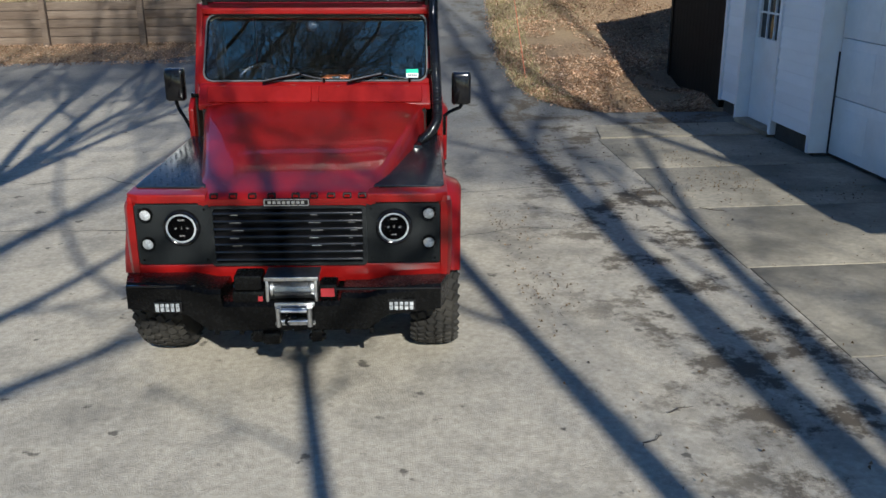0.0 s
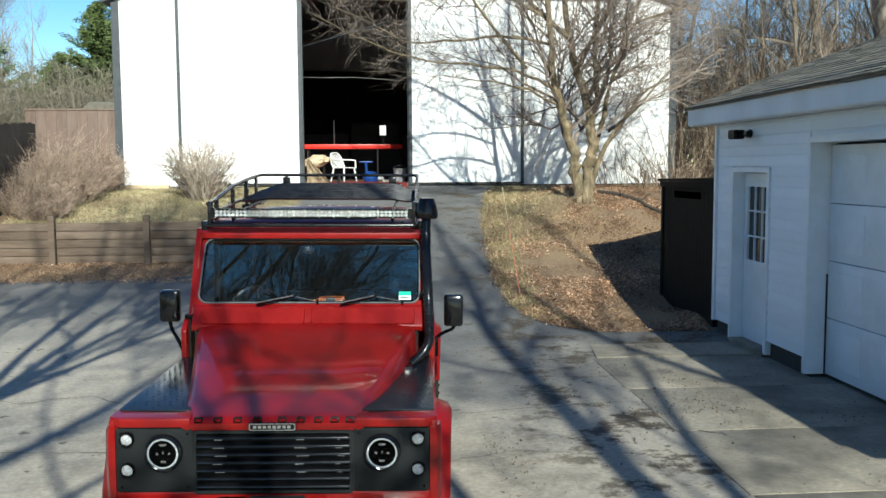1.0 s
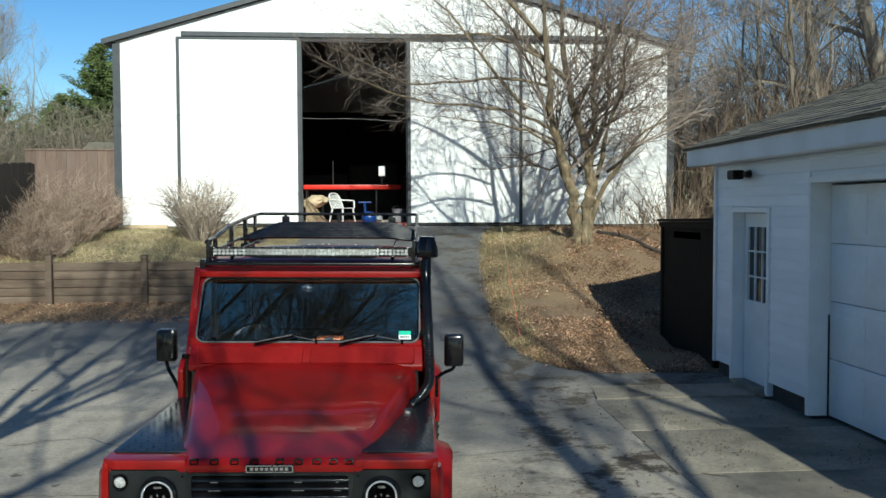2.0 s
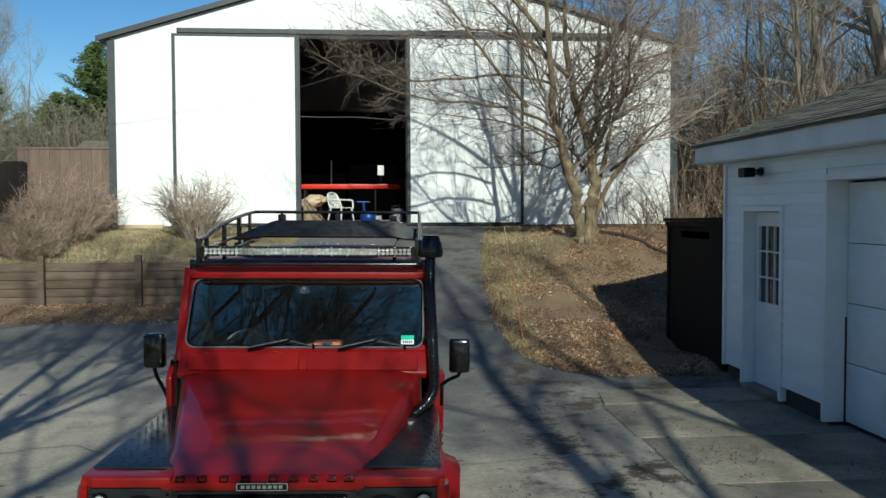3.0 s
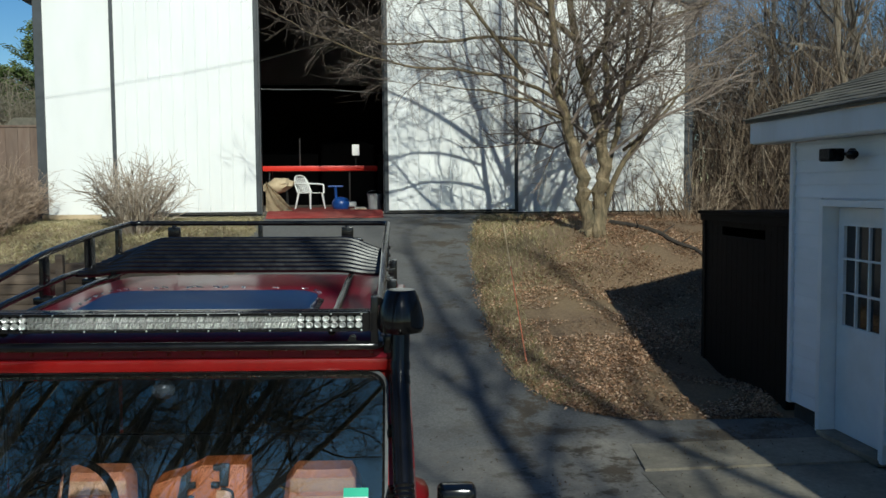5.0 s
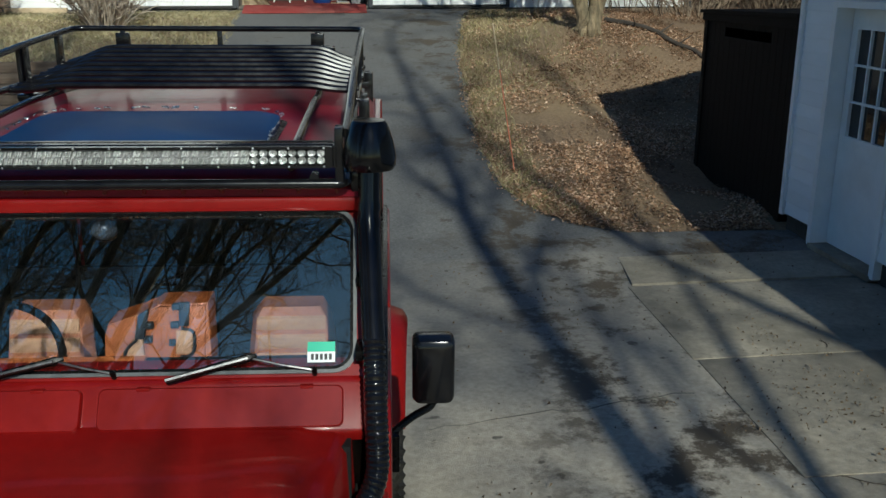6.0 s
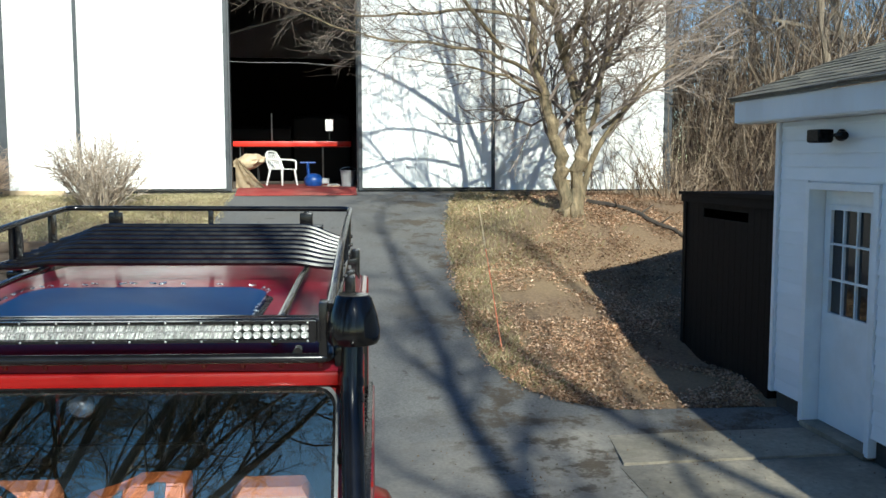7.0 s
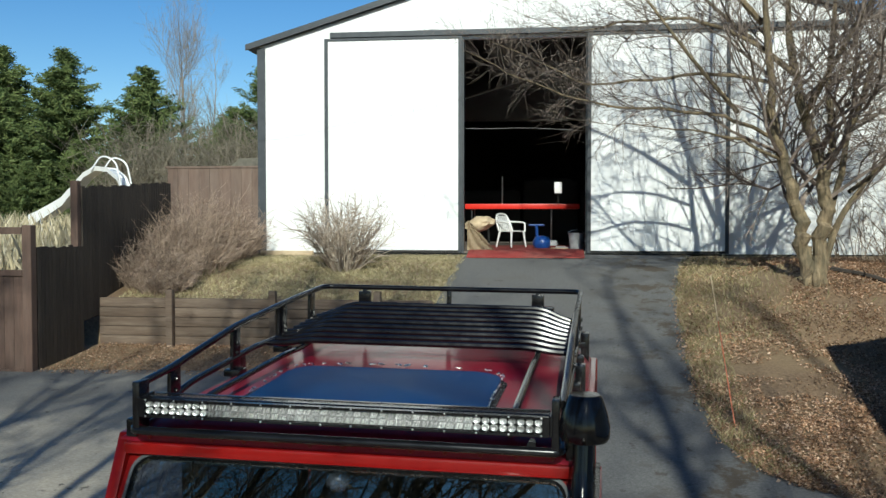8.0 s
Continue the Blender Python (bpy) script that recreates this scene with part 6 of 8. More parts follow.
# the nose runs out a little farther ahead of the bulkhead
def ahead(y):
    return y if y > -0.3 else -0.3 + (y + 0.3) * 1.1


def stretch(ob):
    for v in ob.data.vertices:
        v.co.y = ahead(v.co.y)


for ob in list(car.children):
    if ob.name.startswith(("headlamp", "side_lamp", "wheel")) and ob.type == 'EMPTY':
        ob.location.y = ahead(ob.location.y)
    elif ob.name.startswith(("winch", "fairlead")):
        ob.location.y += ahead(-1.8) + 1.8
    elif ob.matrix_basis == Matrix():
        for q in (ob, *ob.children_recursive):
            if q.type == 'MESH' and q.matrix_basis == Matrix() and q.name.split(".")[0] not in ("led", "post"):
                stretch(q)
            elif q.type == 'MESH' and q.parent.name.startswith("fog_lamp"):
                stretch(q)

# leather satchel that stands on the middle seat
bag = group_thing("leather_satchel", car.matrix_basis @ pose(-0.03, 0.52, 0.672), "tan leather satchel with dark straps on the middle seat", "bag")


def on_bag(x, z, d=0.0):
    return (x, -0.065 + z * 0.22 - d, z)


def bag_panel(name, outline, d0, d1, mat, parent, label=""):
    bm = bmesh.new()
    prism(bm, outline, 'y', -d1, -d0, bevel=0.006)
    for v in bm.verts:
        v.co.y += -0.065 + v.co.z * 0.22
    return part(name, bm, mat, parent, label)


bag_panel("bag_body", [(-0.19, 0.0), (0.175, 0.0), (0.19, 0.35), (0.182, 0.575), (0.0, 0.572), (-0.035, 0.545), (-0.07, 0.53), (-0.175, 0.508), (-0.192, 0.46)], -0.13, 0.0, M["leather"], bag)
bag_panel("flap", [(-0.04, 0.30), (0.165, 0.30), (0.174, 0.568), (0.005, 0.566), (-0.03, 0.53)], 0.0, 0.014, M["leather"], bag)
bag_panel("pocket", [(-0.105, 0.36), (-0.045, 0.36), (-0.05, 0.455), (-0.08, 0.46), (-0.11, 0.42)], 0.002, 0.02, M["leather_pale"], bag)
bag_panel("pocket", [(0.065, 0.40), (0.125, 0.40), (0.13, 0.485), (0.07, 0.485)], 0.014, 0.026, M["leather_pale"], bag)
for outline in ([(-0.08, 0.455), (-0.045, 0.455), (-0.025, 0.565), (-0.065, 0.54)], [(0.08, 0.50), (0.115, 0.50), (0.12, 0.585), (0.08, 0.585)], [(0.075, 0.30), (0.11, 0.30), (0.115, 0.395), (0.08, 0.395)]):
    bag_panel("strap", outline, 0.012, 0.028, M["strap"], bag, "dark strap")
for x, z in ((-0.025, 0.505), (-0.03, 0.455), (0.072, 0.57), (0.065, 0.505)):
    bag_panel("strap_tab", rounded(x - 0.015, x + 0.015, z - 0.011, z + 0.011, 0.005, 2), 0.010, 0.032, M["strap"], bag)
for line in (((-0.07, 0.455), (-0.11, 0.425), (-0.12, 0.36), (-0.06, 0.345)), ((0.09, 0.495), (0.135, 0.485), (0.135, 0.41), (0.095, 0.385))):
    bm = bmesh.new()
    tube(bm, arc([on_bag(x, z, 0.028) for x, z in line], 0.05), 0.006, 6)
    part("handle_cord", bm, M["strap"], bag)
bag_panel("clasp", rounded(0.042, 0.066, 0.428, 0.453, 0.004, 2), 0.012, 0.024, M["strap"], bag)

# ---- brown bin shed beside the garage ----
shed = group_thing("bin_shed", pose(0, 0, 0), "dark brown wooden bin shed with a slot opening", "shed")
SX0, SX1, SY0, SY1 = 4.29, 5.75, 11.66, 13.87
sz = 0.0
bw = (SY1 - SY0) / 16
for i in range(16):                           # boards of the face towards the drive, cut out for the slot
    a = SY0 + i * bw
    if 12.2 < a + bw / 2 < 13.25:
        part("board", boxes((SX0, SX0 + 0.025, a + 0.002, a + bw - 0.002, sz, 1.755), bevel=0.003), M["brown_paint"], shed, smooth=False)
        part("board", boxes((SX0, SX0 + 0.025, a + 0.002, a + bw - 0.002, 1.855, 1.935), bevel=0.003), M["brown_paint"], shed, smooth=False)
    else:
        part("board", boxes((SX0, SX0 + 0.025, a + 0.002, a + bw - 0.002, sz, 1.935), bevel=0.003), M["brown_paint"], shed, smooth=False)
for i in range(11):
    a = SX0 + 0.028 + i * (SX1 - SX0 - 0.03) / 11
    part("board", boxes((a, a + (SX1 - SX0 - 0.03) / 11 - 0.004, SY0, SY0 + 0.025, sz, 1.935), bevel=0.003), M["brown_paint"], shed, smooth=False)
part("back_wall", boxes((SX0 + 0.027, SX1, SY1 - 0.025, SY1, sz, 1.935)), M["brown_paint"], shed, smooth=False)
part("side_wall", boxes((SX1 - 0.025, SX1, SY0 + 0.027, SY1 - 0.027, sz, 1.935)), M["brown_paint"], shed, smooth=False)
bm = bmesh.new()
prism(bm, [(SY0 - 0.05, 2.020), (SY1 + 0.06, 1.990), (SY1 + 0.06, 2.030), (SY0 - 0.05, 2.065)], 'x', SX0 - 0.06, SX1 + 0.05, bevel=0.006)
part("lid", bm, M["brown_paint"], shed, smooth=False)
bm = bmesh.new()
prism(bm, [(SY0 - 0.02, 1.920), (SY1 + 0.03, 1.910), (SY1 + 0.03, 1.988), (SY0 - 0.02, 2.019)], 'x', SX0 - 0.035, SX0 - 0.003, bevel=0.004)
part("lid_fascia", bm, M["brown_paint"], shed, smooth=False)
for a in (SY0 + 0.0, SY1 - 0.09):
    part("corner_batten", boxes((SX0 - 0.02, SX0 - 0.002, a, a + 0.09, sz, 1.915), bevel=0.003), M["brown_paint"], shed, smooth=False)

# ---- timber retaining wall ----
rwall = group_thing("retaining_wall", pose(0, 0, 0), "weathered horizontal timbers holding back the bank", "retaining wall", kind="structure")
posts = [-6.17, -4.45, -2.75]
ends = [-7.42] + posts + [-1.9]
rows = 5
for a, b in zip(ends, ends[1:]):
    for i in range(rows):
        z0 = 0.46 + i * 0.154
        r = random.Random(int(a * 100) + i)
        bm = boxes((a + 0.004, b - 0.004, WALL_Y - 0.09 + r.uniform(-0.006, 0.006), WALL_Y + 0.02, z0, z0 + 0.146), bevel=0.008)
        part("timber", bm, M["timber"], rwall)
for x in posts:
    r = random.Random(int(x * 10))
    bm = bmesh.new()
    prism(bm, [(x - 0.055, WALL_Y - 0.22), (x + 0.055, WALL_Y - 0.22), (x + 0.055, WALL_Y - 0.10), (x - 0.055, WALL_Y - 0.10)], 'z', 0.2, 1.37 + r.uniform(-0.01, 0.01), bevel=0.01)
    part("post", bm, M["timber"], rwall)

# ---- picket fence and gate at the yard's left ----
def picket(x0, x1, y0, y1, z0, z1, parent, mat):
    bm = bmesh.new()
    box(bm, x0, x1, y0, y1, z0, z1, bevel=0.0)
    part("picket", bm, mat, parent, smooth=False)


fence = group_thing("picket_fence", pose(0, 0, 0), "tall dark picket fence with its shade put into the colour", "fence")
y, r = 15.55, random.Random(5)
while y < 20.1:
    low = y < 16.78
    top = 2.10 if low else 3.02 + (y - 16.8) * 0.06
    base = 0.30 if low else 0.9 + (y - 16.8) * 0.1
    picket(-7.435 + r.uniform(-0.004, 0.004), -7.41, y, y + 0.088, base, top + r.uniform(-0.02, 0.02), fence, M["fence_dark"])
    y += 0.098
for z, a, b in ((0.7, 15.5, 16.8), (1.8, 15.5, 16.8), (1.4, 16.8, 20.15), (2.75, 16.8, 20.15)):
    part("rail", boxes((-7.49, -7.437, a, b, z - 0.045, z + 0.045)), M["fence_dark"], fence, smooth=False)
part("fence_post", boxes((-7.56, -7.44, 16.72, 16.84, 0.3, 3.12), bevel=0.01), M["gate_brown"], fence, smooth=False)

gate = group_thing("yard_gate", pose(0, 0, 0), "brown wooden gate with a small window opening", "gate")
part("gate_post", boxes((-7.55, -7.41, 15.38, 15.52, 0.1, 2.43), bevel=0.012), M["gate_brown"], gate, smooth=False)
part("gate_post", boxes((-8.75, -8.62, 15.38, 15.52, 0.1, 2.43), bevel=0.012), M["gate_brown"], gate, smooth=False)
for i in range(7):
    a = -8.61 + i * 0.151
    if -8.12 < a + 0.07 < -7.58:
        part("gate_board", boxes((a, a + 0.147, 15.42, 15.445, 0.24, 1.76)), M["gate_brown"], gate, smooth=False)
    else:
        part("gate_board", boxes((a, a + 0.147, 15.42, 15.445, 0.24, 2.38)), M["gate_brown"], gate, smooth=False)
part("gate_rail", boxes((-8.61, -7.56, 15.39, 15.418, 2.30, 2.40), bevel=0.004), M["gate_brown"], gate, smooth=False)
part("gate_rail", boxes((-8.61, -7.56, 15.39, 15.418, 1.70, 1.79), bevel=0.004), M["gate_brown"], gate, smooth=False)
part("gate_rail", boxes((-8.61, -7.56, 15.39, 15.418, 0.26, 0.36), bevel=0.004), M["gate_brown"], gate, smooth=False)
for i in range(16):
    picket(-8.76 - (i + 1) * 0.1, -8.76 - i * 0.1 - 0.01, 15.44, 15.465, 0.2, 2.3, gate, M["gate_brown"])

# brown board fence between picket fence and barn
bfence = group_thing("board_fence", pose(0, 0, 0), "tall plain brown board fence beside the barn", "fence")
for i in range(9):
    a = -8.25 + i * 0.235
    part("board", boxes((a, a + 0.231, 21.9, 21.925, 1.3, 3.60), bevel=0.002), M["fence_brown"], bfence, smooth=False)
part("cap_rail", boxes((-8.3, -6.12, 21.88, 21.95, 3.60, 3.64), bevel=0.004), M["fence_brown"], bfence, smooth=False)

# low shed roof behind the board fence
hut = group_thing("garden_hut", pose(0, 0, 0), "small hut with a weathered grey roof", "hut")
bm = bmesh.new()
prism(bm, [(-8.0, 3.45), (-6.3, 3.45), (-6.5, 3.95), (-7.4, 3.95)], 'y', 24.0, 26.0, bevel=0.02)
part("roof", bm, M["shingle"], hut, smooth=False)
part("wall", boxes((-7.9, -6.4, 24.1, 25.9, 1.5, 3.45)), M["fence_brown"], hut, smooth=False)

# white slide with hand rails in the yard beyond
slide = group_thing("pool_slide", pose(-12.2, 26.0, 1.35), "white moulded slide with arched metal hand rails", "slide")
bm = bmesh.new()
prof = [Vector(p) for p in ((-1.62, 0, 1.05), (-1.45, 0, 1.13), (-1.1, 0, 1.32), (-0.68, 0, 1.58), (-0.36, 0, 1.95), (-0.08, 0, 2.28), (0.25, 0, 2.46), (0.58, 0, 2.42), (0.85, 0, 2.2), (0.98, 0, 1.9))]
rings = []
for p in prof:
    k = 1.25 - 0.75 * min(1.0, max(0.0, (p.z - 1.05) / 1.2))   # deep at the foot, shallow at the top
    rings.append([p + Vector((0, yy, zz * k)) for yy, zz in ((-0.30, 0.17), (-0.26, 0.18), (-0.22, 0.0), (0.22, 0.0), (0.26, 0.18), (0.30, 0.17), (0.25, -0.06), (-0.25, -0.06))])
loft(bm, rings)
part("chute", bm, M["chair"], slide)
for yy in (-0.3, 0.3):
    bm = bmesh.new()
    tube(bm, arc([(1.02, yy, 0.0), (1.0, yy, 2.0), (0.85, yy, 2.68), (0.45, yy, 2.84), (0.16, yy, 2.42)], 0.25, 7), 0.022, 8)
    part("hand_rail", bm, M["chair"], slide)
bm = bmesh.new()
for i in range(6):
    tube(bm, [(0.95 - i * 0.01, -0.3, 0.3 + i * 0.33), (0.95 - i * 0.01, 0.3, 0.3 + i * 0.33)], 0.02, 6)
part("ladder_rungs", bm, M["chair"], slide)
bm = bmesh.new()
tube(bm, [(-1.3, -0.2, 1.15), (-1.3, -0.2, 0.0)], 0.03, 6)
tube(bm, [(-1.3, 0.2, 1.15), (-1.3, 0.2, 0.0)], 0.03, 6)
part("legs", bm, M["chair"], slide)

# slanting driveway marker rod
marker = group_thing("driveway_marker", pose(0, 0, 0), "thin leaning orange driveway marker with a pale top", "marker")
a, b = Vector((1.95, 13.2, 0.2)), Vector((1.64, 13.07, 1.93))
bm = bmesh.new()
tube(bm, [a, a.lerp(b, 0.72)], 0.0065, 8)
part("rod", bm, M["orange"], marker)
bm = bmesh.new()
tube(bm, [a.lerp(b, 0.72), b], 0.007, 8)
part("reflector_sleeve", bm, M["cloth_tan"], marker, "pale reflective sleeve")

# ---- things inside the barn ----
FZ = 1.865
bm = bmesh.new()                              # the carpet runs in over the threshold
prism(bm, [(21.12, 1.748), (21.45, 1.812), (21.62, 1.858), (21.75, FZ + 0.001), (25.2, FZ + 0.001), (25.2, FZ + 0.012), (21.74, FZ + 0.013), (21.62, 1.874), (21.44, 1.832), (21.12, 1.764)], 'x', -1.72, 0.60, bevel=0.003)
rug = thing("rug", bm, M["carpet"], "worn red carpet on the barn floor", "rug")


def plastic_chair(m):
    c = group_thing("plastic_chair", m, "white moulded plastic garden chair", "chair")
    bm = bmesh.new()
    prism(bm, rounded(-0.24, 0.24, -0.24, 0.22, 0.06, 4), 'z', 0.40, 0.425, bevel=0.008)
    part("seat", bm, M["chair"], c)
    bm = bmesh.new()
    for i in range(6):
        x = -0.17 + i * 0.068
        loft(bm, [[(x - 0.02, 0.20 + t * 0.16, 0.42 + t * 0.40), (x + 0.02, 0.20 + t * 0.16, 0.42 + t * 0.40), (x + 0.02, 0.215 + t * 0.16, 0.42 + t * 0.40), (x - 0.02, 0.215 + t * 0.16, 0.42 + t * 0.40)] for t in (0, 0.5, 1.0)])
    tube(bm, arc([(-0.25, 0.20, 0.42), (-0.245, 0.33, 0.70), (-0.16, 0.38, 0.85), (0, 0.39, 0.87), (0.16, 0.38, 0.85), (0.245, 0.33, 0.70), (0.25, 0.20, 0.42)], 0.12, 5), 0.022, 8)
    part("backrest", bm, M["chair"], c)
    for s in (-1, 1):
        bm = bmesh.new()
        tube(bm, arc([(s * 0.25, 0.30, 0.66), (s * 0.29, 0.0, 0.65), (s * 0.28, -0.22, 0.63), (s * 0.26, -0.24, 0.40)], 0.06, 4), 0.022, 8)
        part("armrest", bm, M["chair"], c)
        for y0, y1 in ((-0.22, -0.27), (0.20, 0.28)):
            bm = bmesh.new()
            loft(bm, [ring_at((s * 0.22, y0, 0.41), (0, 0, 1), 0.03, 8), ring_at((s * 0.27, y1, 0.0), (0, 0, 1), 0.02, 8)])
            part("leg", bm, M["chair"], c)
    return c


plastic_chair(pose(-0.96, 23.9, FZ + 0.012, 0, 0, 48)).scale = (0.87, 0.87, 0.87)

table = group_thing("red_table", pose(0, 0, 0), "long table with a bright red painted edge", "table")
part("table_top", boxes((-2.1, 0.60, 24.75, 25.7, 2.75, 2.87), bevel=0.012), M["red_board"], table)
for x in (-1.95, -0.06):
    for y in (24.85, 25.6):
        bm = bmesh.new()
        tube(bm, [(x, y, FZ), (x, y, 2.75)], 0.018, 8)
        part("leg", bm, M["steel"], table)
pole = thing("pole", tube(bmesh.new(), [(-1.26, 25.5, 2.87), (-1.26, 25.5, 3.55)], 0.016, 8), M["steel"], "thin pale metal pole standing on the table", "pole")
sign = group_thing("notice_stand", pose(0.10, 25.55, 2.87), "white notice on a thin dark stand upon the table", "notice")
part("stand", boxes((-0.012, 0.012, 0.0, 0.02, 0.0, 0.5), (-0.08, 0.08, -0.05, 0.07, 0.0, 0.015)), M["interior"], sign, smooth=False)
part("paper", boxes((-0.09, 0.09, -0.012, -0.002, 0.27, 0.54), bevel=0.002), M["sticker_white"], sign, "white sheet of paper")
# near-black mass added to black out the barn's unseen rear
tarp = group_thing("stacked_goods", pose(0, 0, 0), "added near-black mass that darkens the back of the barn", "stack")
for k, (x0, x1, top) in enumerate(((-2.85, -0.95, 3.4), (-0.85, 0.65, 3.7), (0.75, 2.55, 3.3))):
    bm = bmesh.new()
    rings = []
    for x in np.linspace(x0, x1, 12):
        j = noise.noise(Vector((x * 2, 1, 0))) * 0.12
        rings.append([(x, 29.07 + j * 0.3, FZ), (x, 29.06, top - 0.6), (x, 29.1, top - 0.1 + j), (x, 29.4, top + j), (x, 30.6, top - j), (x, 30.8, FZ)])
    loft(bm, rings)
    part("cover", bm, M["tarp"], tarp)
folded = group_thing("canvas_bundle", pose(-1.66, 23.7, FZ + 0.012), "crumpled tan canvas bundle on a low stool", "bundle")
bm = bmesh.new()
bmesh.ops.create_icosphere(bm, subdivisions=3, radius=1.0)
for v in bm.verts:
    k = 1 + 0.28 * noise.noise(v.co * 2.2)
    v.co = Vector((v.co.x * 0.34 * k, v.co.y * 0.24 * k, 0.52 + v.co.z * 0.17 * k + 0.05 * v.co.x))
part("canvas", bm, M["cloth_tan"], folded)
for x in (-0.2, 0.2):
    for y in (-0.15, 0.15):
        part("leg", boxes((x - 0.015, x + 0.015, y - 0.015, y + 0.015, 0, 0.42)), M["interior"], folded, smooth=False)
bm = bmesh.new()
cols_, rows_ = 12, 8
vs = [[bm.verts.new((-1.79 + (i / cols_) * (0.58 - 0.42 * (j / rows_)), 22.12 + 0.035 * math.sin(i * 1.3 + j) - 0.12 * (1 - j / rows_), FZ + 0.005 + 0.62 * (j / rows_) * (1 - 0.25 * (i / cols_)))) for i in range(cols_ + 1)] for j in range(rows_ + 1)]
for j in range(rows_):
    for i in range(cols_):
        bm.faces.new((vs[j][i], vs[j][i + 1], vs[j + 1][i + 1], vs[j + 1][i]))
bmesh.ops.solidify(bm, geom=bm.faces[:], thickness=0.012)
cloth = thing("draped_sheet", bm, M["cloth_tan"], "pale canvas sheet slumped against the door post", "sheet")
blower = group_thing("blue_machine", pose(-0.26, 23.2, FZ + 0.012), "small blue machine with an upright handle", "machine")
bm = bmesh.new()
lathe(bm, [(0, 0), (0.16, 0.0), (0.2, 0.06), (0.2, 0.16), (0.14, 0.24), (0.05, 0.27), (0, 0.27)], Matrix(), 20)
part("body", bm, M["blue_plastic"], blower)
bm = bmesh.new()
tube(bm, [(-0.1, 0, 0.2), (-0.12, 0, 0.5)], 0.035, 10)
tube(bm, [(-0.28, 0, 0.5), (0.05, 0, 0.5)], 0.022, 8)
part("handle", bm, M["blue_plastic"], blower)
part("nozzle", boxes((0.14, 0.34, -0.07, 0.07, 0.05, 0.17), bevel=0.02), M["grey_plastic"], blower)
bucket = group_thing("bucket", pose(0.47, 22.7, FZ), "grey plastic bucket by the barn door", "bucket")
bm = bmesh.new()
lathe(bm, [(0.0, 0.0), (0.13, 0.0), (0.16, 0.33), (0.17, 0.335), (0.17, 0.35), (0.15, 0.35), (0.125, 0.02), (0.0, 0.02)], Matrix(), 22)
part("pail", bm, M["grey_plastic"], bucket)
bm = bmesh.new()
tube(bm, [Vector((0.165 * math.cos(t), 0.05, 0.34 + 0.08 * math.sin(t))) for t in np.linspace(0, math.pi, 12)], 0.005, 6)
part("bail", bm, M["steel"], bucket)
r = random.Random(12)
for i in range(7):
    x, y = r.uniform(-0.1, 0.4), r.uniform(22.6, 23.6)
    bm = bmesh.new()
    prism(bm, [(x + r.uniform(0.05, 0.14) * math.cos(k * 1.2), y + r.uniform(0.05, 0.12) * math.sin(k * 1.2)) for k in range(5)], 'z', FZ + 0.012, FZ + r.uniform(0.03, 0.07))
    thing("scrap", bm, M["grey_plastic"] if i % 2 else M["cloth_tan"], "pale scrap of packaging on the red carpet", "scrap", smooth=False, group="scraps on the carpet")
wire = thing("cable", tube(bmesh.new(), [Vector((-2.4 + 0.4 * i, 24.0, 4.62 - 0.013 * i - 0.02 * math.sin(i))) for i in range(10)], 0.0035, 6), M["grey_plastic"], "thin pale cable hanging across the barn", "cable")

# the board under the barn's sheeting, left of the doors
plank = thing("plank", boxes((-6.0, -4.9, BY - 0.32, BY - 0.2, land(-5.4, BY - 0.2) - 0.02, land(-5.4, BY - 0.2) + 0.10), bevel=0.008), M["cloth_tan"], "pale plank lying along the foot of the barn", "plank")

# overhead line near the barn, whose shadow crosses the sheeting
a, b = Vector((-9.0, 15.5, 7.35)), Vector((6.0, 15.5, 10.35))
wire = thing("overhead_cable", tube(bmesh.new(), [a.lerp(b, i / 16) - Vector((0, 0, 0.4 * math.sin(math.pi * i / 16))) for i in range(17)], 0.005, 6), M["grey_plastic"], "thin grey overhead cable strung before the barn", "cable")

# ---- trees and shrubs ----
def plant_object(name, st, mat, label, category, m=None, kind="", group=""):
    ob = new(name, raw(name, st.v, st.f, mat, False))
    if m is not None:
        ob.matrix_world = m
    return tagged(ob, label, category, group, kind)


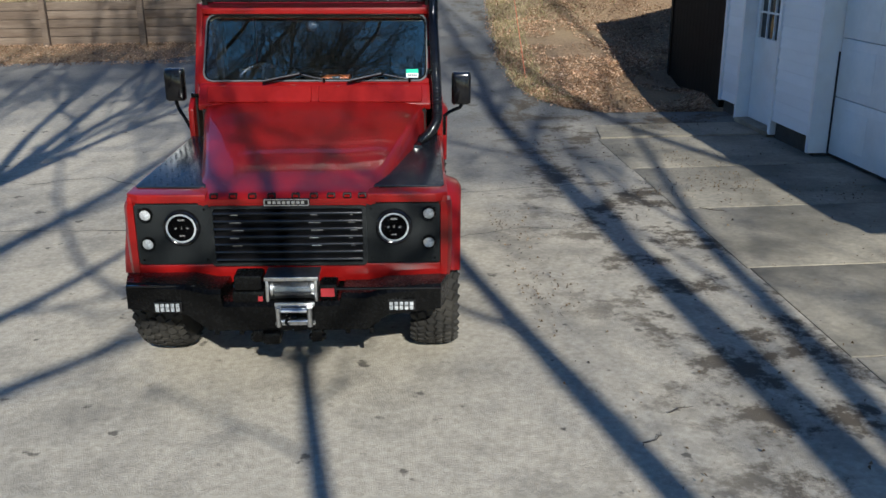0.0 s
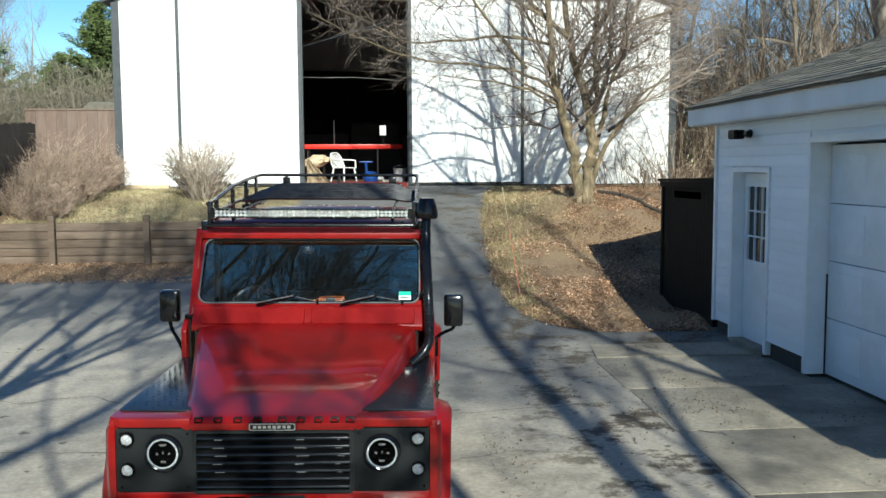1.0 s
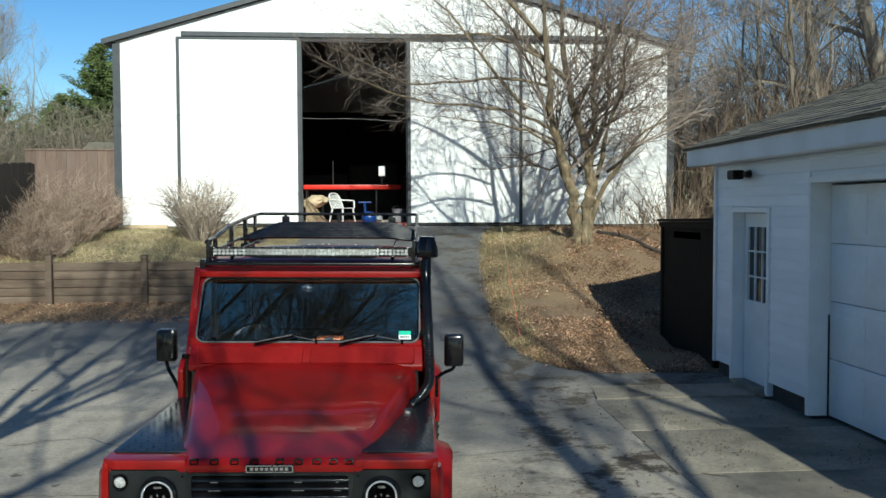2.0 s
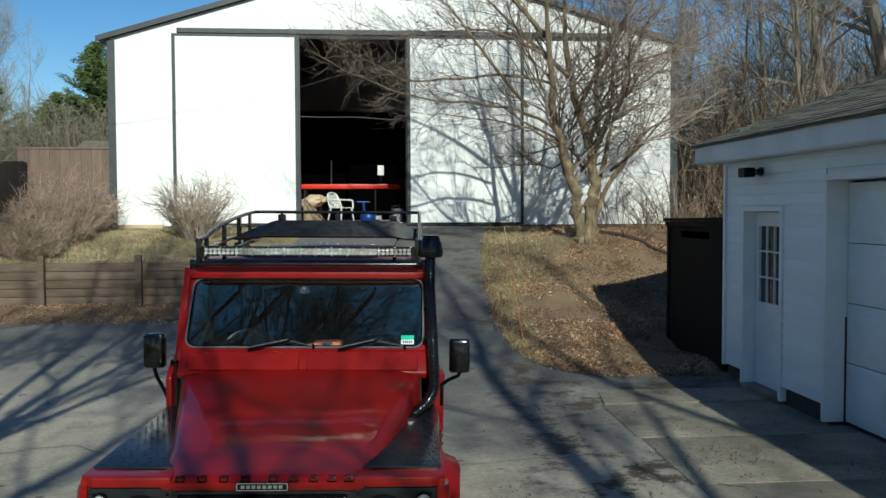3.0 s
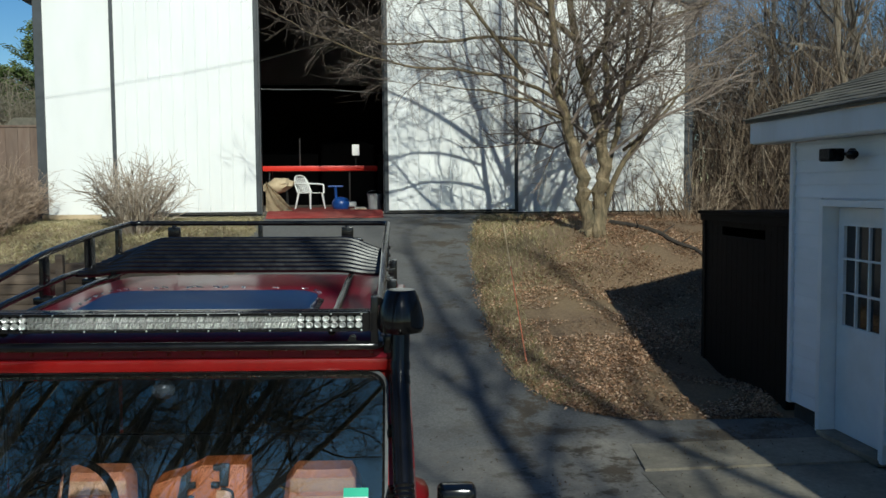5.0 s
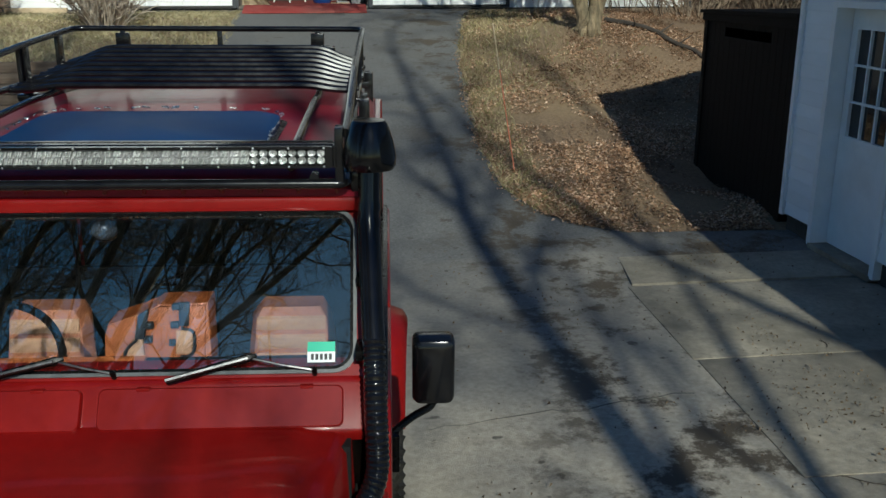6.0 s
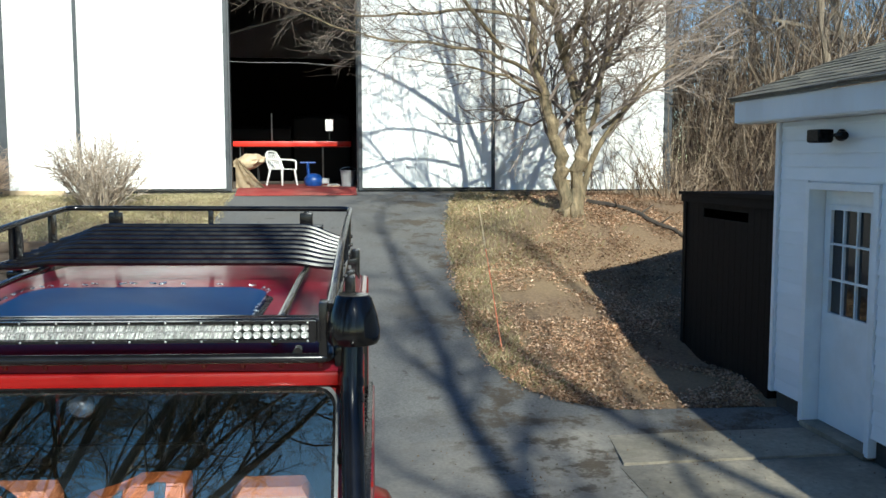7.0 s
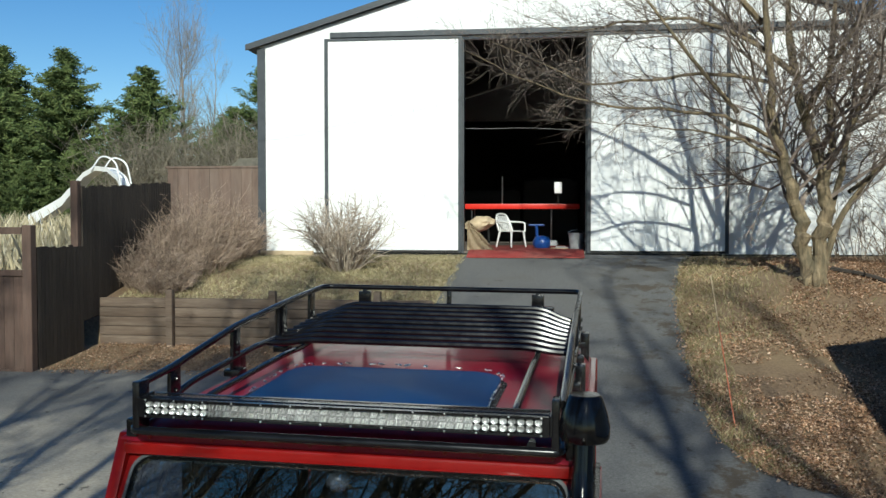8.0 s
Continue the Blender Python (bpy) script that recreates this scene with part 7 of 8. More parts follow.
def limb(pair, rng, pts, r0, r1, kids, level, length, spread=0.75, up=0.2, start=0.25, sides=8, kids2=4, shrink=0.6, droop=0.0, knob=0.0, crook=0.0):
    """A drawn main limb that carries grown side limbs."""
    wood, st = pair if isinstance(pair, tuple) else (pair, pair)
    pts = arc([Vector(p) for p in pts], 0.8, 3)
    k = len(pts) - 1
    burl = random.Random(int(r0 * 1e4))
    if crook:
        pts = [p + Vector((burl.gauss(0, crook), burl.gauss(0, crook), burl.gauss(0, crook * 0.5))) * (0 < i < k) for i, p in enumerate(pts)]
    wood.rod(pts, [(r0 + (r1 - r0) * i / k) * (1 + knob * burl.uniform(-1, 1.3)) for i in range(k + 1)], sides)
    for j in range(kids):
        s = start + (1 - start) * (j + rng.random()) / kids
        i = min(k - 1, int(s * k))
        p = pts[i].lerp(pts[i + 1], s * k - i)
        d = (pts[i + 1] - pts[i]).normalized()
        away = Vector((rng.gauss(0, 1), rng.gauss(0, 1), rng.gauss(0, 0.5) + up))
        away = (away - d * away.dot(d)).normalized()
        rr = (r0 + (r1 - r0) * s) * rng.uniform(0.25, 0.5)
        grow(st, rng, p, d * (1 - spread * 0.5) + away * spread + Vector((0, 0, -droop)), length * rng.uniform(0.6, 1.2) * (1.1 - 0.5 * s), max(rr, 0.005), level, 0.6, kids2, up * 0.6, 0.16 + crook * 2, shrink)
    grow(st, rng, pts[-1], pts[-1] - pts[-2], length * 0.8, r1, level, 0.6, kids2, up, 0.16, shrink)


# the many-stemmed tree in front of the barn
TY = 17.63


def P(x, z, dy=0.0):
    return Vector((x - 0.27, TY + dy, z * 0.985 + 0.17))


def bare_tree(name, builder, mat, label, twig=None):
    g = group_thing(name, pose(0, 0, 0), label, "tree")
    wood, twigs = Sticks(), Sticks()
    builder((wood, twigs))
    plant_object("trunk", wood, mat, "", "").parent = g
    plant_object("crown", twigs, twig or mat, "", "").parent = g
    return g


def yard_tree(s):
    rg = random.Random(21)
    for a in range(7):
        an = a * math.pi * 2 / 7 + 0.3
        out, hi = rg.uniform(0.14, 0.22), rg.uniform(1.7, 2.2)
        s[0].rod([P(4.19 + out * math.cos(an), 1.27, out * math.sin(an)), P(4.19 + 0.14 * math.cos(an), 1.44, 0.13 * math.sin(an)), P(4.19 + 0.09 * math.cos(an + 0.2), (1.44 + hi) / 2, 0.08 * math.sin(an)), P(4.19 + 0.06 * math.cos(an + 0.5), hi, 0.06 * math.sin(an))], [0.03, 0.075, rg.uniform(0.055, 0.085), 0.05], 8)
    main = dict(kids2=5, shrink=0.66, knob=0.18, sides=11, crook=0.028)
    limb(s, rg, [P(4.14, 1.3), P(4.06, 1.9), P(3.98, 2.4), P(3.80, 2.95), P(3.58, 3.7, -0.1), P(3.45, 5.0, -0.2), P(3.25, 6.5, -0.3), P(3.0, 8.3, -0.3)], 0.125, 0.022, 20, 3, 1.8, **main)
    limb(s, rg, [P(4.24, 1.3), P(4.32, 2.0), P(4.36, 2.6), P(4.28, 3.2), P(4.1, 3.9, 0.1), P(3.85, 5.0, 0.2), P(3.75, 6.6, 0.3), P(3.7, 8.8, 0.4)], 0.125, 0.026, 14, 3, 1.7, **main)
    limb(s, rg, [P(4.34, 2.7), P(4.48, 3.6, 0.2), P(4.5, 4.8, 0.4), P(4.6, 6.2, 0.5), P(4.9, 8.2, 0.6)], 0.07, 0.018, 12, 3, 1.6, **main)
    limb(s, rg, [P(4.33, 1.6), P(4.55, 2.4), P(4.95, 3.0, -0.1), P(5.35, 3.6, -0.2), P(5.8, 3.8, -0.2)], 0.055, 0.015, 10, 2, 0.9)
    limb(s, rg, [P(4.36, 2.1), P(4.7, 3.3, 0.3), P(5.1, 4.6, 0.5), P(5.6, 6.0, 0.5), P(6.2, 7.4, 0.6)], 0.05, 0.015, 12, 3, 1.5, **main)
    fan = dict(spread=0.55, kids2=4, shrink=0.74, crook=0.03)
    limb(s, rg, [P(3.62, 3.6), P(2.9, 3.95, -0.3), P(2.0, 4.05, -0.45), P(1.2, 4.08, -0.5), P(0.5, 4.24, -0.5), P(-0.35, 4.6, -0.5), P(-1.0, 4.95, -0.5)], 0.032, 0.004, 26, 2, 0.8, up=0.14, **fan)
    limb(s, rg, [P(3.5, 4.5), P(2.6, 4.7, 0.1), P(1.6, 4.55, 0.0), P(0.7, 4.45, -0.3), P(0.1, 4.8, -0.4), P(-0.85, 5.2, -0.4)], 0.032, 0.004, 26, 2, 0.85, up=0.12, **fan)
    limb(s, rg, [P(3.7, 3.3), P(3.1, 3.55, -0.4), P(2.4, 3.68, -0.7), P(1.5, 3.78, -0.8), P(0.75, 3.86, -0.7)], 0.026, 0.004, 18, 2, 0.62, up=0.1, **fan)
    limb(s, rg, [P(3.45, 5.0), P(2.4, 5.5, -0.2), P(1.4, 5.4, -0.4), P(0.5, 5.2, -0.5), P(-0.5, 5.65, -0.5)], 0.032, 0.004, 26, 2, 0.85, up=0.12, **fan)
    limb(s, rg, [P(3.4, 5.4), P(2.6, 6.2, -0.3), P(1.7, 6.8, -0.5), P(0.8, 7.2, -0.6)], 0.05, 0.012, 20, 3, 1.15)
    limb(s, rg, [P(3.9, 4.6), P(3.3, 5.4, 0.8), P(2.7, 6.2, 1.4), P(2.0, 7.0, 1.8)], 0.05, 0.012, 18, 3, 1.15)
    limb(s, rg, [P(4.0, 3.9), P(4.3, 4.8, -0.8), P(4.7, 5.7, -1.4), P(5.2, 6.6, -1.8)], 0.05, 0.012, 13, 3, 1.0)
    limb(s, rg, [P(4.7, 2.8), P(5.3, 3.2, 0.3), P(6.0, 4.0, 0.5), P(6.7, 4.6, 0.5)], 0.035, 0.008, 15, 3, 0.9)
    limb(s, rg, [P(4.6, 4.6, 0.4), P(5.3, 5.0, 0.2), P(6.1, 5.2, 0.0), P(6.9, 5.6, 0.0)], 0.035, 0.008, 15, 3, 0.9)
    limb(s, rg, [P(3.0, 4.0, -0.3), P(2.3, 4.7, -0.7), P(1.4, 5.9, -0.8), P(0.5, 6.3, -0.8)], 0.035, 0.008, 18, 3, 0.95)


bare_tree("bare_tree", yard_tree, M["bark_yard"], "many-stemmed leafless tree on the leaf-strewn bank", M["crown_twig"])

# trees behind the camera that throw the long shadows
shade_y = -4.0


def Q(x, z, dy=0.0):
    return Vector((x - 0.033 * z, shade_y + dy, z))


def shade_a(s):
    r = random.Random(3)
    opt = dict(kids2=4, shrink=0.6)
    limb(s, r, [Q(2.2, -0.2), Q(2.42, 2.4), Q(2.69, 4.37), Q(2.87, 5.6), Q(3.16, 7.77), Q(3.36, 9.6), Q(3.63, 10.9), Q(3.8, 13.2), Q(4.1, 15.4)], 0.17, 0.05, 12, 3, 1.9, start=0.5, **opt)
    limb(s, r, [Q(2.55, 3.3), Q(3.25, 5.08), Q(3.56, 6.2), Q(4.0, 7.15), Q(4.41, 7.98), Q(4.78, 8.8), Q(5.3, 10.4)], 0.085, 0.03, 6, 2, 1.4, **opt)
    limb(s, r, [Q(3.38, 9.8), Q(3.16, 10.6), Q(2.7, 12.2)], 0.06, 0.02, 5, 2, 1.2, **opt)
    limb(s, r, [Q(3.2, 8.0), Q(3.6, 8.9), Q(4.07, 9.5), Q(4.9, 10.8)], 0.05, 0.02, 5, 2, 1.2, **opt)
    limb(s, r, [Q(2.9, 5.7), Q(3.15, 6.7), Q(3.5, 7.7), Q(3.9, 8.9)], 0.05, 0.02, 5, 2, 1.1, **opt)
    limb(s, r, [Q(2.15, 0.8, 0.2), Q(1.95, 2.8, 0.2), Q(1.79, 4.38, 0.2), Q(1.65, 5.4, 0.2), Q(1.5, 7.5, 0.2), Q(1.2, 10.5, 0.2), Q(0.7, 14.0, 0.2)], 0.10, 0.03, 11, 3, 1.6, start=0.45, **opt)


def shade_b(s):
    r = random.Random(8)
    limb(s, r, [Q(0.41, 4.9), Q(0.32, 6.1), Q(0.16, 7.1), Q(-0.1, 8.4)], 0.036, 0.02, 6, 3, 0.7, start=0.3, kids2=3)
    limb(s, r, [Q(0.38, 5.4), Q(0.0, 6.3), Q(-0.25, 7.2), Q(-0.4, 8.6)], 0.032, 0.02, 8, 3, 0.7, start=0.3, kids2=3)
    limb(s, r, [Q(0.45, -0.2), Q(0.42, 2.4), Q(0.39, 4.5), Q(0.41, 5.2)], 0.055, 0.05, 3, 2, 0.9, start=0.7, kids2=3)
    limb(s, r, [Q(0.41, 5.1), Q(0.9, 5.6), Q(1.55, 6.0), Q(1.9, 7.6), Q(1.7, 11.5), Q(1.0, 14.5)], 0.03, 0.018, 5, 2, 1.1, start=0.3, kids2=3)
    limb(s, r, [Q(0.41, 5.1), Q(-0.1, 5.5), Q(-1.0, 6.0), Q(-1.7, 7.6), Q(-2.0, 10.0), Q(-2.2, 12.0)], 0.03, 0.02, 9, 2, 1.3, start=0.4, kids2=3)


def shade_c(s):
    r = random.Random(15)
    opt = dict(kids2=3, shrink=0.6)
    limb(s, r, [Q(-4.4, -0.2), Q(-4.3, 3.0), Q(-4.2, 6.0), Q(-4.1, 9.0), Q(-3.9, 11.0), Q(-3.7, 12.6)], 0.18, 0.05, 15, 3, 1.8, start=0.35, **opt)
    limb(s, r, [Q(-4.3, 2.6), Q(-2.6, 4.2), Q(-1.14, 5.0), Q(-0.56, 5.35), Q(0.3, 5.9)], 0.065, 0.025, 6, 2, 1.1, **opt)
    limb(s, r, [Q(-4.25, 3.2, 0.3), Q(-2.5, 4.6, 0.3), Q(-1.32, 5.48, 0.3), Q(-0.75, 6.24, 0.3), Q(0.2, 7.6, 0.3)], 0.07, 0.025, 6, 2, 1.2, **opt)
    limb(s, r, [Q(-4.2, 5.0, -0.3), Q(-3.3, 6.7, -0.3), Q(-2.28, 7.9, -0.3), Q(-1.43, 9.3, -0.3), Q(-0.6, 11.2, -0.3), Q(0.0, 12.6, -0.3)], 0.085, 0.03, 9, 3, 1.6, **opt)
    limb(s, r, [Q(-4.2, 5.6, 0.2), Q(-5.2, 7.5, 0.2), Q(-6.0, 10.0, 0.2)], 0.07, 0.03, 6, 2, 1.5, **opt)


def shade_d(s):
    r = random.Random(19)
    opt = dict(kids2=3, shrink=0.6)
    limb(s, r, [Q(-6.4, -0.2, -2), Q(-5.6, 2.5, -2), Q(-3.4, 5.2, -2), Q(-1.3, 7.75, -2), Q(-0.4, 9.4, -2), Q(1.1, 12.6, -2), Q(1.6, 14.5, -2)], 0.13, 0.03, 10, 3, 1.6, start=0.5, **opt)
    limb(s, r, [Q(-5.4, 2.8, -2), Q(-5.6, 6.5, -2), Q(-5.2, 10.0, -2), Q(-5.4, 13.0, -2)], 0.11, 0.04, 11, 3, 1.6, start=0.4, **opt)


def shade_e(s):
    r = random.Random(25)
    opt = dict(kids2=3, shrink=0.6)
    limb(s, r, [Q(6.4, -0.2, -3), Q(6.3, 5.0, -3), Q(6.6, 10.0, -3), Q(6.2, 15.0, -3)], 0.17, 0.05, 11, 3, 1.9, start=0.4, **opt)
    limb(s, r, [Q(6.4, 7.0, -3), Q(5.3, 10.0, -3), Q(4.6, 13.5, -3), Q(4.4, 15.5, -3)], 0.09, 0.04, 9, 3, 1.6, **opt)


def shade_f(s):
    r = random.Random(33)
    opt = dict(kids2=4, shrink=0.62)

    def at(x, z, dy=0.0):
        return Vector((-0.7 + (x + 0.7) * 0.60, 1.42 + dy * 0.8, 1.6 + (z - 1.6) * 0.60))

    limb(s, r, [at(-7.2, -1.5), at(-6.8, 2.0), at(-5.8, 4.6), at(-4.7, 6.4)], 0.15, 0.10, 2, 2, 1.1, start=0.7, **opt)
    for line, r0 in (((-4.7, 6.2), (-3.6, 8.0), (-2.3, 9.8), (-1.0, 11.6), (0.0, 13.4)), 0.075), (((-4.75, 6.3), (-3.9, 8.6), (-3.0, 10.8), (-2.1, 13.0), (-1.0, 15.6)), 0.085), \
            (((-4.8, 6.0), (-4.3, 8.8), (-3.9, 11.6), (-3.1, 14.2), (-2.3, 16.6)), 0.095), (((-4.85, 6.1), (-5.0, 8.6), (-4.7, 11.4), (-4.4, 14.4), (-3.4, 17.2)), 0.09), (((-5.0, 5.2), (-5.9, 7.6), (-6.4, 10.2), (-6.1, 13.4), (-5.0, 17.0)), 0.085), (((-5.1, 4.6), (-6.6, 6.4), (-7.6, 9.0), (-8.2, 12.0)), 0.07), (((-3.2, 8.5), (-2.9, 10.0), (-1.9, 11.4), (-0.6, 12.4)), 0.045), (((-4.2, 9.0), (-5.3, 10.8), (-5.6, 13.0)), 0.045), (((-3.3, 10.6), (-3.0, 12.2), (-2.8, 13.6), (-2.3, 15.4)), 0.06), (((-2.9, 9.7), (-2.7, 11.6), (-2.2, 13.0), (-2.0, 14.8)), 0.06), (((-3.4, 10.8), (-3.4, 12.8), (-3.4, 15.0)), 0.06):
        dy = r.uniform(-0.6, 0.5)
        limb(s, r, [at(x, z, dy * i / 3) for i, (x, z) in enumerate(line)], r0 * 0.72, r0 * 0.36, 11, 3, 1.0, start=0.35, **opt)
        for k in range(4):                    # fine upright shoots towards the top
            x, z = line[1 + k % 2]
            x1, z1 = line[2 + k % 2] if len(line) > 3 else line[2]
            q = at(x, z, dy * 0.5).lerp(at(x1, z1, dy * 0.8), r.random())
            tip = q + Vector((r.gauss(0.55, 0.5), r.gauss(0, 0.4), r.uniform(1.8, 3.4)))
            limb(s, r, [q, q.lerp(tip, 0.5) + Vector((r.gauss(0, 0.15), 0, 0)), tip], 0.017, 0.005, 7, 2, 0.8, start=0.2, kids2=4, shrink=0.7, spread=0.7)


def shade_g(s):
    r = random.Random(36)
    opt = dict(kids2=4, shrink=0.62)

    def at(x, z):
        return Vector((x, -3.2, z))

    limb(s, r, [at(-8.6, -0.2), at(-8.5, 4.0), at(-8.1, 8.0), at(-8.3, 12.0), at(-7.7, 17.0)], 0.20, 0.06, 12, 3, 2.0, start=0.4, **opt)
    limb(s, r, [at(-8.4, 5.0), at(-7.2, 8.0), at(-6.6, 11.0), at(-5.6, 15.0)], 0.10, 0.04, 10, 3, 1.7, **opt)
    limb(s, r, [at(-8.2, 7.0), at(-9.4, 9.5), at(-10.0, 13.0)], 0.10, 0.04, 10, 3, 1.7, **opt)


def slender(base, top, seed):
    def build(s):
        r = random.Random(seed)
        a, b = Vector(base), Vector(top)
        limb(s, r, [a, a.lerp(b, 0.35) + Vector((0.15, 0, 0)), a.lerp(b, 0.7) - Vector((0.2, 0, 0)), b], 0.04, 0.012, 22, 3, 1.7, start=0.35, kids2=5, shrink=0.62)
    return build


for i, (base, top) in enumerate((((3.7, -6.2, -0.2), (3.2, -6.0, 11.5)),)):
    bare_tree("bare_tree", slender(base, top, 401 + i), M["bark_dark"], "thin twiggy leafless sapling beyond the drive")


def shade_h(s):
    r = random.Random(39)
    opt = dict(kids2=5, shrink=0.64)

    def at(x, y, z):
        return Vector((x, y, z))

    for x, y, dx, top in ((-6.6, -3.0, 0.8, 15.5), (-7.6, -1.8, 0.2, 14.0), (-10.4, -2.4, -0.3, 15.0)):
        limb(s, r, [at(x, y, -0.2), at(x + 0.1, y, 5.0), at(x + dx * 0.4, y + 0.2, 9.5), at(x + dx * 0.7, y - 0.1, 14.0), at(x + dx, y, top)], 0.13, 0.03, 17, 3, 1.9, start=0.38, **opt)


bare_tree("bare_tree", shade_h, M["bark_dark"], "clump of twiggy dark leafless stems by the yard")
bare_tree("bare_tree", shade_f, M["bark_dark"], "broad leafless tree with a fan of rising limbs")
bare_tree("bare_tree", shade_g, M["bark_dark"], "tall dark leafless tree by the yard")
bare_tree("bare_tree", shade_d, M["bark_dark"], "leaning leafless tree behind the parked vehicle's front")
bare_tree("bare_tree", shade_e, M["bark_dark"], "tall leafless tree near the garage corner")
bare_tree("bare_tree", shade_a, M["bark_dark"], "tall leafless tree whose trunk throws a long shadow")
bare_tree("bare_tree", shade_b, M["bark_dark"], "slender leafless tree standing behind the drive")
bare_tree("bare_tree", shade_c, M["bark_dark"], "wide leafless tree with limbs leaning over the drive")


# woodland trees, a few kinds copied about
def wood_tree(seed, height, r0, mat, level=4):
    s, r = (Sticks(), Sticks()), random.Random(seed)
    pts = [Vector((0, 0, -0.3))]
    x = y = 0.0
    for i in range(1, 7):
        x, y = x + r.gauss(0, height * 0.022), y + r.gauss(0, height * 0.022)
        pts.append(Vector((x, y, height * i / 6)))
    limb(s, r, pts, r0, r0 * 0.2, 20, level - 1, height * 0.19, start=0.16, up=0.35, kids2=5)
    if r.random() < 0.7:
        q = pts[2]
        limb(s, r, [q, q + Vector((r.gauss(0, 0.8), r.gauss(0, 0.8), height * 0.22)), q + Vector((r.gauss(0, 1.5), r.gauss(0, 1.5), height * 0.5))], r0 * 0.55, r0 * 0.12, 9, level - 1, height * 0.16, up=0.35)
    g = group_thing("bare_tree", pose(0, 0, 0), "tall leafless grey-brown tree in the wood", "tree", "woodland trees")
    plant_object("trunk", s[0], mat, "", "").parent = g
    plant_object("crown", s[1], mat, "", "").parent = g
    return g


kinds = [wood_tree(31, 10.0, 0.08, M["bark"]), wood_tree(32, 12.0, 0.11, M["bark_pale"]), wood_tree(33, 8.0, 0.06, M["bark"]), wood_tree(34, 13.0, 0.12, M["bark"])]
spots = [(9.4, 24.5), (10.6, 20.5), (11.9, 17.2), (13.0, 22.0), (14.6, 25.5), (12.2, 27.0), (15.5, 19.0), (17.0, 22.5), (18.5, 27.5), (9.8, 29.0), (11.0, 33.0), (14.0, 31.0), (17.5, 34.0), (21.0, 24.0),
         (22.0, 30.0), (20.0, 38.0), (25.0, 35.0), (26.5, 27.0), (13.5, 38.5), (9.0, 40.0), (29.0, 32.0), (16.0, 42.0), (23.0, 43.0), (12.5, 14.0), (15.0, 14.6), (19.0, 17.5), (23.5, 19.0), (8.9, 18.6)]
r = random.Random(77)
used = [False] * len(kinds)
for i, (x, y) in enumerate(spots):
    k = r.randrange(len(kinds))
    m = pose(x, y, land_far(x, y), 0, 0, r.uniform(0, 360))
    if not used[k]:
        used[k] = True
        kinds[k].matrix_world = m
    else:
        copy_thing(kinds[k], m)
back = [(-16, -22), (-10, -24), (-5, -21), (0.0, -25), (6, -22), (11, -25), (16, -21), (-13, -31), (-3, -32), (9, -33), (20, -29), (-22, -27)]
dk = [wood_tree(41, 13.5, 0.20, M["bark_dark"], 3), wood_tree(42, 14.5, 0.22, M["bark_dark"], 3)]
for i, (x, y) in enumerate(back):
    m = pose(x, y, 0, 0, 0, r.uniform(0, 360))
    if i < 2:
        dk[i].matrix_world = m
    else:
        copy_thing(dk[i % 2], m)
flank = [(-13, -6, 1.5), (-14.5, -1, 1.4), (-13.5, 4, 1.3), (-17, -11, 1.6), (-17.5, 2, 1.5), (-19, 7, 1.4), (-20, -5, 1.6), (-22, -16, 1.7), (-24, 1, 1.5), (-16, 9, 1.1), (14, -2, 1.4), (15, 4, 1.4), (16.5, -7, 1.5), (18, 8, 1.4), (19, 0, 1.6), (20.5, -13, 1.7), (22, 5, 1.5), (24, -4, 1.6), (14, 9.5, 1.1), (-5.0, -14, 1.15)]
for i, (x, y, k) in enumerate(flank):         # unseen trees added: the flanks block skylight, the last throws soft shade
    c = copy_thing(dk[i % 2], pose(x, y, 0, 0, 0, r.uniform(0, 360)))
    c.scale = (k, k, k)

# the pale leaning trunk behind the garage
def pale(s):
    rr = random.Random(9)
    limb(s, rr, [(12.0, 20.2, 1.4), (11.8, 20.1, 3.4), (11.52, 20, 5.05), (11.0, 20, 6.7), (10.7, 20, 8.2), (10.5, 20, 11.0)], 0.24, 0.10, 10, 3, 2.4, start=0.5)


bare_tree("bare_tree", pale, M["bark_pale"], "pale-barked leafless tree behind the garage")


# bare poplar far off
def poplar(s):
    rr = random.Random(14)
    limb(s, rr, [(-18.8, 48, 0), (-18.9, 48, 6), (-19.0, 48, 10), (-19.2, 48, 13.0)], 0.11, 0.012, 44, 3, 2.3, spread=0.5, up=0.8, start=0.25)
    limb(s, rr, [(-17.6, 48, 0), (-17.5, 48, 5), (-17.2, 48, 9.2)], 0.12, 0.02, 30, 3, 1.8, spread=0.5, up=0.8, start=0.25)


bare_tree("bare_poplar", poplar, M["bark_pale"], "slim bare tree standing behind the conifers")


